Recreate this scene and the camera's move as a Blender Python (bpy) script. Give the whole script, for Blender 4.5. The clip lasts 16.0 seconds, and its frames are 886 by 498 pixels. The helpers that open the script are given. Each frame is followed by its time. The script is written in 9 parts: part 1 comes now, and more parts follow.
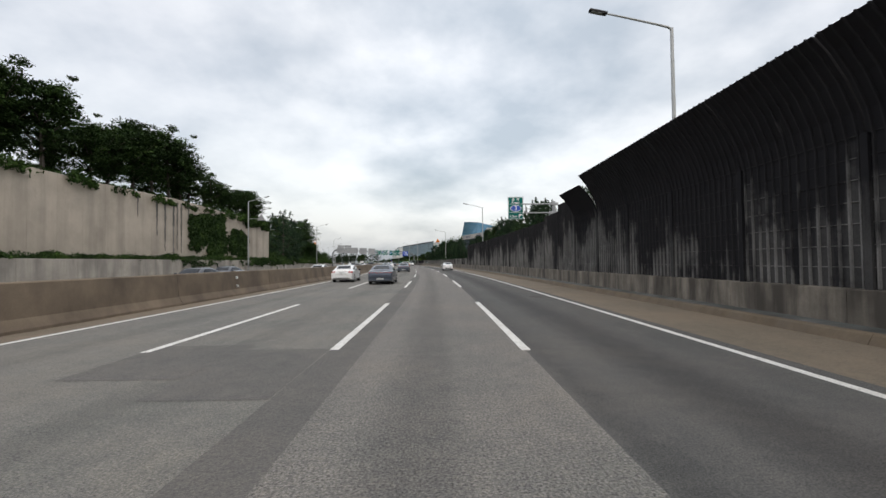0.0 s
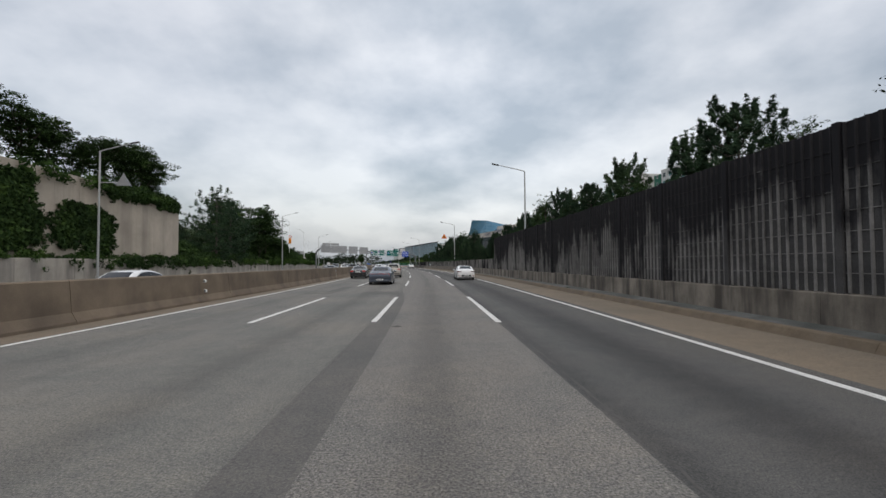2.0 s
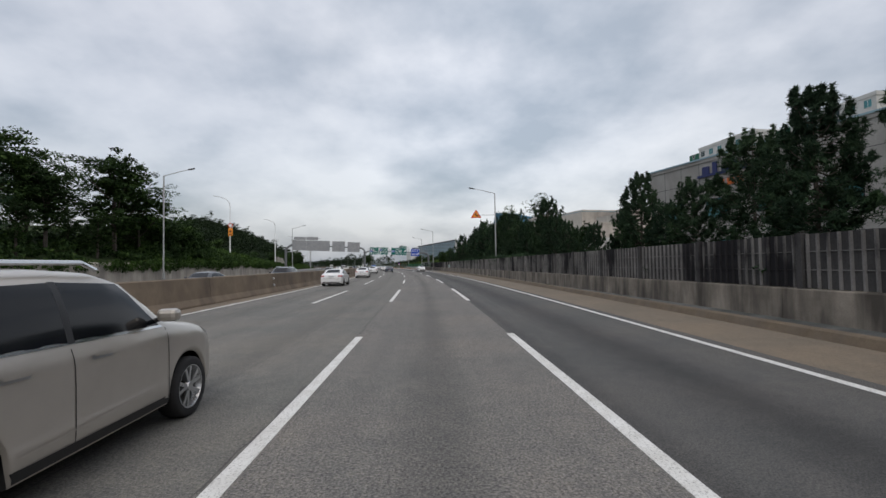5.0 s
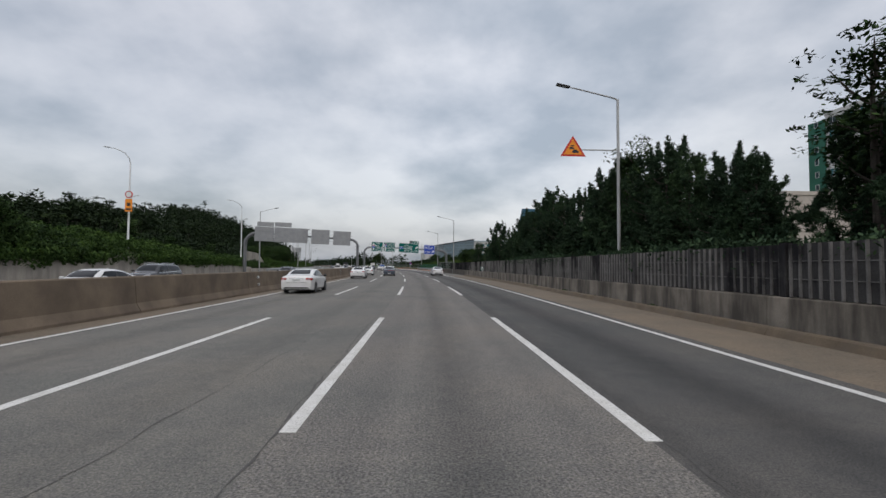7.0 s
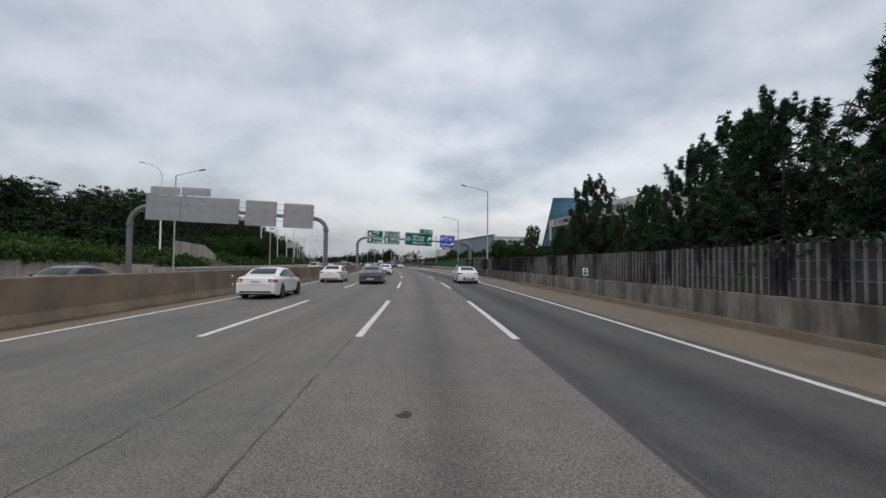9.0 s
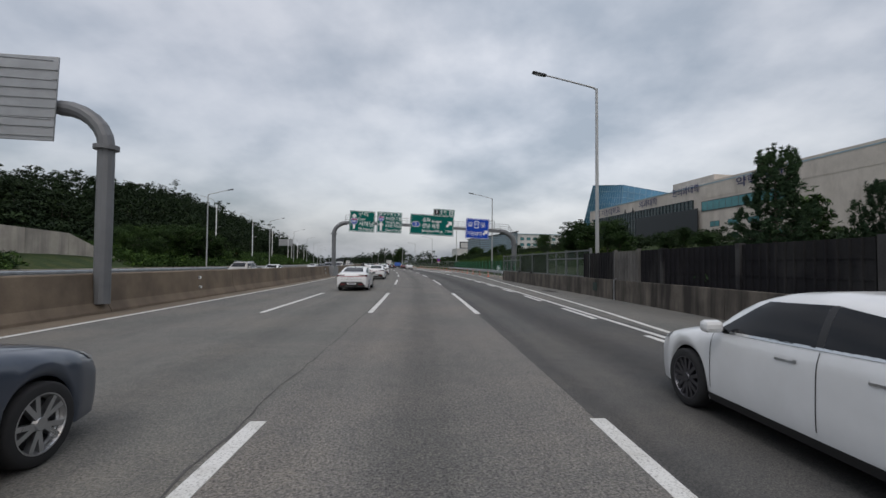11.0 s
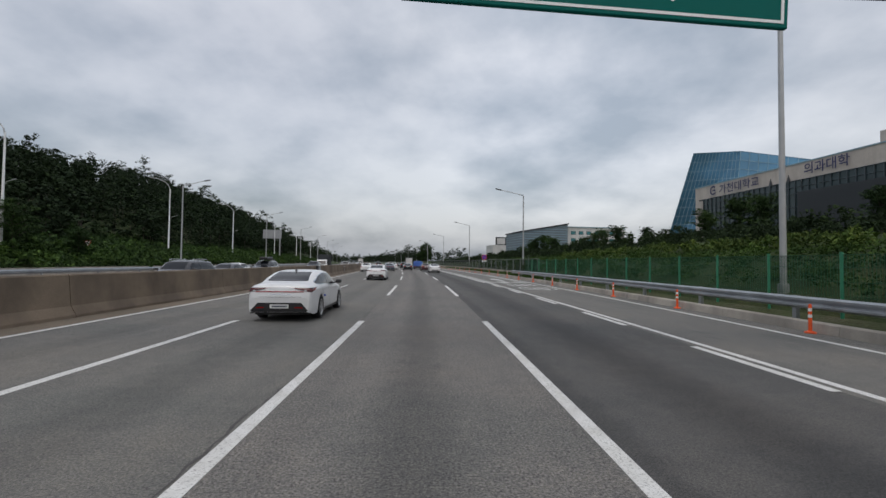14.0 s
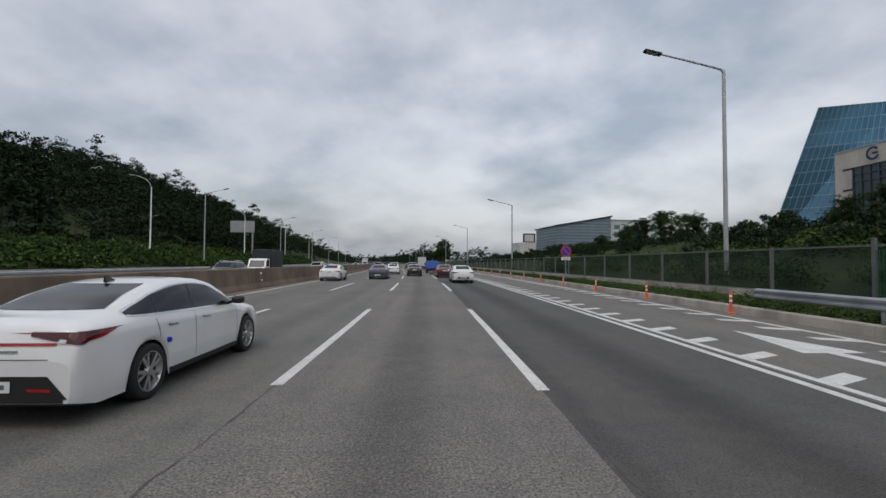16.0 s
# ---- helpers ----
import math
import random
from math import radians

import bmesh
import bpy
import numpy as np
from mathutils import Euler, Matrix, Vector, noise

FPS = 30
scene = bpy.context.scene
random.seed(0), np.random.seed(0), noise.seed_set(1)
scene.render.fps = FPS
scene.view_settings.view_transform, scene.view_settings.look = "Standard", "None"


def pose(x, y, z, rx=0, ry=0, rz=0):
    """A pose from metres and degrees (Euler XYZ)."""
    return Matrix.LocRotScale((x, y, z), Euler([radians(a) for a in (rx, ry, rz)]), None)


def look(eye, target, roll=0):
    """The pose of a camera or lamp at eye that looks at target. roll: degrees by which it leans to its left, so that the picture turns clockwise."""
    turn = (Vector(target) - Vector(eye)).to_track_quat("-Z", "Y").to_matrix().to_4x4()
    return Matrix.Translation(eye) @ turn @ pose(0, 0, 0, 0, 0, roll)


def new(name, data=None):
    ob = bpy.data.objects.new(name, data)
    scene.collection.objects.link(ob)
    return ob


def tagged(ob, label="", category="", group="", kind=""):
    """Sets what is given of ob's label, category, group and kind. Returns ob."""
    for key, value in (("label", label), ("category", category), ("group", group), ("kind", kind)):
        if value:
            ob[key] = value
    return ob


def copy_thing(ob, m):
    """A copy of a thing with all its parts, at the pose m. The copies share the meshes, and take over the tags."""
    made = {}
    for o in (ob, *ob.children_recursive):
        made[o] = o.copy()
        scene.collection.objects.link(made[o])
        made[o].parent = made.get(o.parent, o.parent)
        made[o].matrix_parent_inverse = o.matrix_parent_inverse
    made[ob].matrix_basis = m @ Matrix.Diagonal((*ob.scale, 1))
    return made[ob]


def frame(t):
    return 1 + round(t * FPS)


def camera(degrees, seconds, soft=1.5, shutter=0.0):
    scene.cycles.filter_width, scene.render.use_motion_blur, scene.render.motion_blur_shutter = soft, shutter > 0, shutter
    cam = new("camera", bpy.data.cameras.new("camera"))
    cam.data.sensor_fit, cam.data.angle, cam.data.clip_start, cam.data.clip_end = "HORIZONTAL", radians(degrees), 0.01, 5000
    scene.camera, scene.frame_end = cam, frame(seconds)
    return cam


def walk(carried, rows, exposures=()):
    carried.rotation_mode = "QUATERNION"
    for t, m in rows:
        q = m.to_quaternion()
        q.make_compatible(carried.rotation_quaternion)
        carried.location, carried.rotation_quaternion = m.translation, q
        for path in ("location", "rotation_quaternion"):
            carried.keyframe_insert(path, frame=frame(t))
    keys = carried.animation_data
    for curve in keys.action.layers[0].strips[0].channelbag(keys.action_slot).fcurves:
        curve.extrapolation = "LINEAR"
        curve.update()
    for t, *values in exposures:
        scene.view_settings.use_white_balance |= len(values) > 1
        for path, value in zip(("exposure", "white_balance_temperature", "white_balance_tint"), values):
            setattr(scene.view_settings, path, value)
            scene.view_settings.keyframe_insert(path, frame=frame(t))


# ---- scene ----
cam = camera(90.6, 16.0)
PATH = [
    (0, (-5.171, 1.685, 1.644), (-4.907, 3.666, 1.701), -0.7),
    (0.5, (-4.22, 10.33, 1.633), (-3.967, 12.313, 1.696), -0.7),
    (1, (-3.363, 19.059, 1.682), (-3.114, 21.042, 1.751), -0.8),
    (1.5, (-2.49, 27.857, 1.658), (-2.242, 29.84, 1.727), -0.3),
    (2, (-1.53, 36.811, 1.678), (-1.284, 38.795, 1.744), -0.28),
    (2.5, (-0.564, 45.858, 1.666), (-0.327, 47.843, 1.732), -0.36),
    (3, (0.211, 54.611, 1.7), (0.438, 56.597, 1.761), -0.4),
    (5.5, (2.945, 96.854, 1.671), (3.103, 98.846, 1.743), -0.7),
    (6, (3.223, 105.818, 1.669), (3.366, 107.811, 1.741), -0.1),
    (6.5, (3.515, 114.889, 1.698), (3.638, 116.884, 1.774), -0.0),
    (7, (3.745, 123.943, 1.677), (3.85, 125.939, 1.753), 0.3),
    (7.5, (3.902, 132.908, 1.658), (3.989, 134.905, 1.731), 0.5),
    (8, (3.988, 141.918, 1.686), (4.056, 143.916, 1.754), 0.4),
    (8.5, (3.995, 150.726, 1.674), (4.044, 152.724, 1.738), 0.5),
    (9, (3.927, 159.727, 1.693), (3.964, 161.725, 1.759), 0.5),
    (11.5, (2.378, 203.18, 1.648), (2.326, 205.178, 1.715), 0.5),
    (12, (1.798, 211.566, 1.713), (1.725, 213.564, 1.779), 0.6),
    (12.5, (1.149, 220.142, 1.683), (1.051, 222.139, 1.748), 0.6),
    (13, (0.4, 228.691, 1.673), (0.277, 230.686, 1.741), 0.5),
    (13.5, (-0.421, 237.398, 1.695), (-0.564, 239.392, 1.759), 0.6),
    (14, (-1.325, 246.235, 1.722), (-1.485, 248.228, 1.783), 0.6),
    (14.5, (-2.31, 255.225, 1.665), (-2.488, 257.216, 1.724), 0.5),
    (15, (-3.377, 264.226, 1.722), (-3.573, 266.216, 1.784), 0.4),
    (15.5, (-4.478, 273.302, 1.7), (-4.696, 275.289, 1.762), 0.3),
    (16, (-5.811, 282.473, 1.676), (-6.05, 284.458, 1.738), 0.3),
]
walk(cam, [(t, look(eye, target, roll)) for t, eye, target, roll in PATH],
     [(0, 0.22, 6800, 11), (1.0, 0.22, 6800, 11), (1.9, -0.02, 6650, 11), (3.0, -0.08, 6600, 11), (5.5, -0.13, 6550, 12.5), (7.0, -0.22, 6550, 12.5), (9.0, -0.16, 6550, 12.5), (12.0, -0.32, 6500, 12.5), (14.5, -0.26, 6500, 12.5), (16.0, -0.30, 6500, 12.5)])

# ---- light: an overcast sky ----
world = bpy.data.worlds.new("overcast_sky")
scene.world = world
world.use_nodes = True
wn, wl = world.node_tree.nodes, world.node_tree.links
wn.clear()
w_out, w_bg = wn.new("ShaderNodeOutputWorld"), wn.new("ShaderNodeBackground")
w_sky = wn.new("ShaderNodeTexSky")
w_sky.sky_type, w_sky.sun_disc = "NISHITA", False
w_sky.sun_elevation, w_sky.sun_rotation = radians(52), radians(160)
w_sky.air_density, w_sky.dust_density = 1.4, 4.0
w_co, w_sep = wn.new("ShaderNodeTexCoord"), wn.new("ShaderNodeSeparateXYZ")
wl.new(w_co.outputs["Generated"], w_sep.inputs[0])


def w_math(op, a, b=None, clamp=False):
    n = wn.new("ShaderNodeMath")
    n.operation, n.use_clamp = op, clamp
    for k, v in enumerate((a, b)):
        if isinstance(v, (int, float)):
            n.inputs[k].default_value = v
        elif v is not None:
            wl.new(v, n.inputs[k])
    return n.outputs[0]


def w_noise(scale, detail, rough, offset, distortion=0.0):
    m = wn.new("ShaderNodeMapping")
    m.inputs["Location"].default_value = offset
    wl.new(w_flat, m.inputs[0])
    n = wn.new("ShaderNodeTexNoise")
    n.inputs["Scale"].default_value, n.inputs["Detail"].default_value = scale, detail
    n.inputs["Roughness"].default_value, n.inputs["Distortion"].default_value = rough, distortion
    wl.new(m.outputs[0], n.inputs["Vector"])
    return n.outputs["Fac"]


def w_ramp(fac, stops):
    r = wn.new("ShaderNodeValToRGB")
    while len(r.color_ramp.elements) > len(stops):
        r.color_ramp.elements.remove(r.color_ramp.elements[-1])
    while len(r.color_ramp.elements) < len(stops):
        r.color_ramp.elements.new(0.5)
    for e, (p, c) in zip(r.color_ramp.elements, stops):
        e.position, e.color = p, (*c, 1)
    wl.new(fac, r.inputs[0])
    return r.outputs[0]


# the cloud sheet lies flat overhead, so its forms crowd together towards the horizon
w_up = w_math("MAXIMUM", w_math("ADD", w_sep.outputs[2], 0.38), 0.2)
w_comb = wn.new("ShaderNodeCombineXYZ")
wl.new(w_math("DIVIDE", w_sep.outputs[0], w_up), w_comb.inputs[0])
wl.new(w_math("DIVIDE", w_sep.outputs[1], w_up), w_comb.inputs[1])
w_flat = w_comb.outputs[0]
w_sum = w_math("ADD", w_math("MULTIPLY", w_noise(1.45, 2, 0.45, (3.1, 1.7, 0.3), 0.0), 0.66), w_math("MULTIPLY", w_noise(4.4, 5, 0.52, (7.7, 2.2, 1.0), 0.0), 0.34))
w_cloud = w_ramp(w_sum, [(0.36, (0.34, 0.38, 0.425)), (0.44, (0.49, 0.52, 0.56)), (0.51, (0.64, 0.66, 0.69)), (0.60, (0.79, 0.80, 0.815))])
# an overcast sky is brighter overhead than at the horizon
w_lift = w_ramp(w_sep.outputs[2], [(0.0, (0.62, 0.66, 0.70)), (0.10, (0.78, 0.80, 0.83)), (0.45, (1.0, 1.0, 1.0)), (1.0, (1.5, 1.5, 1.5))])
# the cover is thinner and brighter ahead, a little to the right of the road
w_dot = wn.new("ShaderNodeVectorMath")
w_dot.operation = "DOT_PRODUCT"
wl.new(w_co.outputs["Generated"], w_dot.inputs[0])
w_dot.inputs[1].default_value = Vector((0.22, 0.92, 0.32)).normalized()
w_thin = w_ramp(w_dot.outputs["Value"], [(0.0, (0.93, 0.93, 0.93)), (0.80, (0.93, 0.93, 0.935)), (0.93, (1.03, 1.03, 1.02)), (1.0, (1.20, 1.20, 1.19))])
w_mul2 = wn.new("ShaderNodeMix")
w_mul2.data_type, w_mul2.blend_type = "RGBA", "MULTIPLY"
w_mul2.inputs["Factor"].default_value = 1.0
wl.new(w_lift, w_mul2.inputs["A"])
wl.new(w_thin, w_mul2.inputs["B"])
w_mul = wn.new("ShaderNodeMix")
w_mul.data_type, w_mul.blend_type = "RGBA", "MULTIPLY"
w_mul.inputs["Factor"].default_value = 1.0
wl.new(w_cloud, w_mul.inputs["A"])
wl.new(w_mul2.outputs["Result"], w_mul.inputs["B"])
w_mix = wn.new("ShaderNodeMix")
w_mix.data_type, w_mix.blend_type = "RGBA", "ADD"
w_mix.inputs["Factor"].default_value = 0.05
wl.new(w_mul.outputs["Result"], w_mix.inputs["A"])
wl.new(w_sky.outputs[0], w_mix.inputs["B"])
wl.new(w_mix.outputs["Result"], w_bg.inputs["Color"])
w_bg.inputs["Strength"].default_value = 1.0
wl.new(w_bg.outputs[0], w_out.inputs[0])

sun = new("sun", bpy.data.lights.new("sun", "SUN"))
sun.data.energy, sun.data.angle, sun.data.color = 0.9, radians(25), (1.0, 0.97, 0.93)
sun.matrix_world = look((-60, -160, 260), (0, 0, 0))

# ---- materials ----
def material(name, rough=0.7, metal=0.0, spec=0.5):
    m = bpy.data.materials.new(name)
    m.use_nodes = True
    b = m.node_tree.nodes["Principled BSDF"]
    b.inputs["Roughness"].default_value, b.inputs["Metallic"].default_value = rough, metal
    b.inputs["Specular IOR Level"].default_value = spec
    return m, m.node_tree.nodes, m.node_tree.links, b


def coords(nt, ln, kind="Object", stretch=(1, 1, 1)):
    c, mp = nt.new("ShaderNodeTexCoord"), nt.new("ShaderNodeMapping")
    mp.inputs["Scale"].default_value = stretch
    ln.new(c.outputs[kind], mp.inputs[0])
    return mp.outputs[0]


def grain(nt, ln, vec, scale, detail=4, rough=0.6):
    n = nt.new("ShaderNodeTexNoise")
    n.inputs["Scale"].default_value, n.inputs["Detail"].default_value, n.inputs["Roughness"].default_value = scale, detail, rough
    ln.new(vec, n.inputs["Vector"])
    return n.outputs["Fac"]


def ramp(nt, ln, fac, stops):
    r = nt.new("ShaderNodeValToRGB")
    while len(r.color_ramp.elements) < len(stops):
        r.color_ramp.elements.new(0.5)
    for e, (p, c) in zip(r.color_ramp.elements, stops):
        e.position, e.color = p, (*c, 1)
    ln.new(fac, r.inputs[0])
    return r.outputs[0]


def blend(nt, ln, a, b, fac, mode="MIX"):
    x = nt.new("ShaderNodeMix")
    x.data_type, x.blend_type = "RGBA", mode
    for key, v in (("A", a), ("B", b)):
        if isinstance(v, tuple):
            x.inputs[key].default_value = (*v, 1)
        else:
            ln.new(v, x.inputs[key])
    if isinstance(fac, (int, float)):
        x.inputs["Factor"].default_value = fac
    else:
        ln.new(fac, x.inputs["Factor"])
    return x.outputs["Result"]


def bump(nt, ln, b, height, strength, distance=0.02):
    u = nt.new("ShaderNodeBump")
    u.inputs["Strength"].default_value, u.inputs["Distance"].default_value = strength, distance
    ln.new(height, u.inputs["Height"])
    ln.new(u.outputs[0], b.inputs["Normal"])


def g3(v, tint=(1, 1, 1)):
    return tuple(v * t for t in tint)


def asphalt(name, low, high, tint, coarse, streak, oil=()):
    """Worn asphalt: fine stones, soft stains, and bands worn along the wheels' way."""
    m, nt, ln, b = material(name, 0.85, 0, 0.3)
    uv = coords(nt, ln, "UV")
    long = coords(nt, ln, "UV", (1.6, 0.012, 1))
    fine, mid, big = grain(nt, ln, uv, coarse, 4, 0.75), grain(nt, ln, uv, 3.2, 5, 0.65), grain(nt, ln, uv, 0.32, 4, 0.6)
    band, speck = grain(nt, ln, long, 1.0, 2), grain(nt, ln, uv, coarse * 0.45, 2)
    c = ramp(nt, ln, fine, [(0.30, g3(low, tint)), (0.52, g3((low + high) / 2, tint)), (0.72, g3(high, tint))])
    c = blend(nt, ln, c, ramp(nt, ln, speck, [(0.34, (0.72, 0.72, 0.74)), (0.5, (1.0, 1.0, 1.0)), (0.68, (1.16, 1.14, 1.08))]), 0.8, "MULTIPLY")
    c = blend(nt, ln, c, ramp(nt, ln, mid, [(0.35, (0.87, 0.875, 0.88)), (0.65, (1.09, 1.08, 1.05))]), 0.8, "MULTIPLY")
    c = blend(nt, ln, c, ramp(nt, ln, big, [(0.36, (0.83, 0.86, 0.86)), (0.5, (0.98, 0.98, 0.97)), (0.64, (1.10, 1.07, 1.02))]), 0.85, "MULTIPLY")
    c = blend(nt, ln, c, ramp(nt, ln, band, [(0.30, (0.80, 0.80, 0.81)), (0.66, (1.08, 1.08, 1.07))]), streak, "MULTIPLY")
    # the oily band that cars leave along the middle of a lane
    sx = nt.new("ShaderNodeSeparateXYZ")
    ln.new(uv, sx.inputs[0])
    for centre, half, depth in oil:
        r = nt.new("ShaderNodeMapRange")
        r.interpolation_type = "SMOOTHSTEP"
        a = nt.new("ShaderNodeMath")
        a.operation = "SUBTRACT"
        ln.new(sx.outputs[0], a.inputs[0])
        a.inputs[1].default_value = centre
        q = nt.new("ShaderNodeMath")
        q.operation = "ABSOLUTE"
        ln.new(a.outputs[0], q.inputs[0])
        w = nt.new("ShaderNodeMath")
        w.operation = "MULTIPLY_ADD"
        ln.new(mid, w.inputs[0])
        w.inputs[1].default_value = 0.25
        ln.new(q.outputs[0], w.inputs[2])
        ln.new(w.outputs[0], r.inputs["Value"])
        r.inputs["From Min"].default_value, r.inputs["From Max"].default_value = 0.12, half + 0.12
        r.inputs["To Min"].default_value, r.inputs["To Max"].default_value = depth, 0.0
        c = blend(nt, ln, c, (0.55, 0.55, 0.56), r.outputs[0], "MULTIPLY")
    ln.new(c, b.inputs["Base Color"])
    bump(nt, ln, b, fine, 0.7, 0.006)
    return m


ASPHALT_OWN = asphalt("asphalt_coarse", 0.018, 0.315, (1.035, 0.99, 0.935), 42, 0.5, [(1.75, 0.75, 0.55)])
ASPHALT_RIGHT = asphalt("asphalt_smooth", 0.028, 0.170, (1.01, 0.99, 0.97), 60, 0.5, [(5.35, 0.95, 0.95), (3.75, 0.35, 0.5)])
ASPHALT_LEFT = asphalt("asphalt_worn", 0.050, 0.270, (1.025, 1.0, 0.935), 50, 0.6, [(-1.8, 0.8, 0.35), (-5.4, 0.8, 0.35)])
ASPHALT_PATCH = asphalt("asphalt_patch", 0.062, 0.168, (1.03, 0.99, 0.95), 50, 0.3)
ASPHALT_FAR = asphalt("asphalt_opposite", 0.09, 0.16, (1.0, 0.99, 0.97), 30, 0.6)
SHOULDER = asphalt("shoulder_dust", 0.115, 0.175, (1.19, 0.98, 0.755), 45, 0.2)


def stained(name, low, high, tint, stain, amount, scale=1.2, drip=(2.2, 2.2, 0.16), fine=30, rough=0.85, rel=0.4):
    """A weathered wall surface: grain, soft blotches, and stains that run down."""
    m, nt, ln, b = material(name, rough, 0, 0.3)
    g, d0 = nt.new("ShaderNodeNewGeometry"), nt.new("ShaderNodeMapping")
    d0.inputs["Scale"].default_value = drip
    ln.new(g.outputs["Position"], d0.inputs[0])
    o, d = g.outputs["Position"], d0.outputs[0]
    f, bl, dr = grain(nt, ln, o, fine, 4), grain(nt, ln, o, scale, 5, 0.62), grain(nt, ln, d, 1.0, 4, 0.6)
    c = ramp(nt, ln, bl, [(0.30, g3(low, tint)), (0.70, g3(high, tint))])
    c = blend(nt, ln, c, ramp(nt, ln, f, [(0.3, (0.86, 0.86, 0.86)), (0.7, (1.1, 1.1, 1.1))]), 0.8, "MULTIPLY")
    c = blend(nt, ln, c, stain, ramp(nt, ln, dr, [(0.50 - 0.12 * amount, (0, 0, 0)), (0.72 - 0.1 * amount, (amount, amount, amount))]))
    ln.new(c, b.inputs["Base Color"])
    bump(nt, ln, b, f, rel, 0.01)
    return m


BARRIER = stained("barrier_concrete", 0.125, 0.19, (1.24, 0.97, 0.70), (0.095, 0.075, 0.058), 0.75, 0.8, (0.5, 0.5, 0.35))
CONCRETE = stained("wall_concrete", 0.14, 0.29, (1.13, 0.99, 0.82), (0.062, 0.054, 0.046), 0.9, 0.9, (1.3, 1.3, 0.22))
CONCRETE_PALE = stained("retaining_concrete", 0.33, 0.50, (1.15, 1.0, 0.82), (0.12, 0.10, 0.085), 0.35, 0.25, (0.55, 0.55, 0.03))
CHANNEL = stained("drain_concrete", 0.085, 0.15, (0.98, 1.0, 0.97), (0.04, 0.045, 0.04), 0.8, 1.5, (0.5, 0.5, 0.5))
CONCRETE_GREY = stained("low_wall_concrete", 0.30, 0.45, (1.10, 1.0, 0.86), (0.15, 0.14, 0.13), 0.65, 0.5, (0.8, 0.8, 0.1))
GUTTER = stained("gutter_concrete", 0.075, 0.125, (1.26, 0.97, 0.67), (0.12, 0.10, 0.08), 0.6, 1.5, (1, 1, 1))


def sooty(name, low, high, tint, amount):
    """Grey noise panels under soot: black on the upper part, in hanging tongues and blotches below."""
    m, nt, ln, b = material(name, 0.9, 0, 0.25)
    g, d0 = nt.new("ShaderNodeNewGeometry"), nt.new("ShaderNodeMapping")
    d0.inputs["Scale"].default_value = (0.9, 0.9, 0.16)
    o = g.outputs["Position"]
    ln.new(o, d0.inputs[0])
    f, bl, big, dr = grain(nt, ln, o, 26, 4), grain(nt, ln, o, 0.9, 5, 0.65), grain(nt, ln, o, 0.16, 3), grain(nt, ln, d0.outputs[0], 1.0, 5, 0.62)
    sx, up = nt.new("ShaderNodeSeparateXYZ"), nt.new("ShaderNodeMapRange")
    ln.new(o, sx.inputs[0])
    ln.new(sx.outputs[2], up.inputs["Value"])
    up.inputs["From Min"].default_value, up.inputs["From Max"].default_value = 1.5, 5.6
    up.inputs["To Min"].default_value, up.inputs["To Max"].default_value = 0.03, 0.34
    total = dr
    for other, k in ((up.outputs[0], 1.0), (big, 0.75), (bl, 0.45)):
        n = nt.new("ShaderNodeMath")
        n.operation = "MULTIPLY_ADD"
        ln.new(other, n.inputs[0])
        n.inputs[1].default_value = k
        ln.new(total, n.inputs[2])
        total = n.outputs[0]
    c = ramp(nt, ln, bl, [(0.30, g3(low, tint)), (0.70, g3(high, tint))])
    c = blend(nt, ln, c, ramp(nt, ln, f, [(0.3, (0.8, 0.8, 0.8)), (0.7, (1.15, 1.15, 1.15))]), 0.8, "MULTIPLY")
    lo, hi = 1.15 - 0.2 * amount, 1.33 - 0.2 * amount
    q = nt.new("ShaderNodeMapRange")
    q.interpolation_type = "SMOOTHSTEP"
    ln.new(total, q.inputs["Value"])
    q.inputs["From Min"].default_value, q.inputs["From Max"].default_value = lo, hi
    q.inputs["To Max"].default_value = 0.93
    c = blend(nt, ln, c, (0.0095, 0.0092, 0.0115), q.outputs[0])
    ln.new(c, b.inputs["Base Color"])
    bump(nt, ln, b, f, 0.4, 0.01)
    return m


CONCRETE_SOOTY = stained("wall_concrete_sooty", 0.065, 0.155, (1.15, 1.0, 0.83), (0.032, 0.028, 0.025), 0.95, 1.0, (1.5, 1.5, 0.20))
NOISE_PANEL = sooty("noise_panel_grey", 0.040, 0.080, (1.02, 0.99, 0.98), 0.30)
NOISE_PALE = stained("noise_panel_pale", 0.10, 0.20, (1.04, 1.0, 0.94), (0.04, 0.038, 0.036), 0.6, 0.6, (0.6, 0.6, 0.2), 20, 0.9)
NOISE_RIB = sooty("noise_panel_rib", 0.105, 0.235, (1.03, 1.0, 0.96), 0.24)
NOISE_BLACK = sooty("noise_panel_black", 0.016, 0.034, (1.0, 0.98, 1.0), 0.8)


def grass_like(name, a, b2, c2):
    m, nt, ln, b = material(name, 0.9, 0, 0.2)
    o = coords(nt, ln)
    n1, n2 = grain(nt, ln, o, 0.5, 5, 0.65), grain(nt, ln, o, 9, 4, 0.7)
    c = ramp(nt, ln, n1, [(0.3, a), (0.5, b2), (0.72, c2)])
    c = blend(nt, ln, c, ramp(nt, ln, n2, [(0.3, (0.55, 0.55, 0.5)), (0.7, (1.3, 1.3, 1.2))]), 0.9, "MULTIPLY")
    ln.new(c, b.inputs["Base Color"])
    bump(nt, ln, b, n2, 1.0, 0.08)
    return m


GRASS = grass_like("verge_grass", (0.024, 0.040, 0.014), (0.036, 0.058, 0.019), (0.080, 0.085, 0.032))


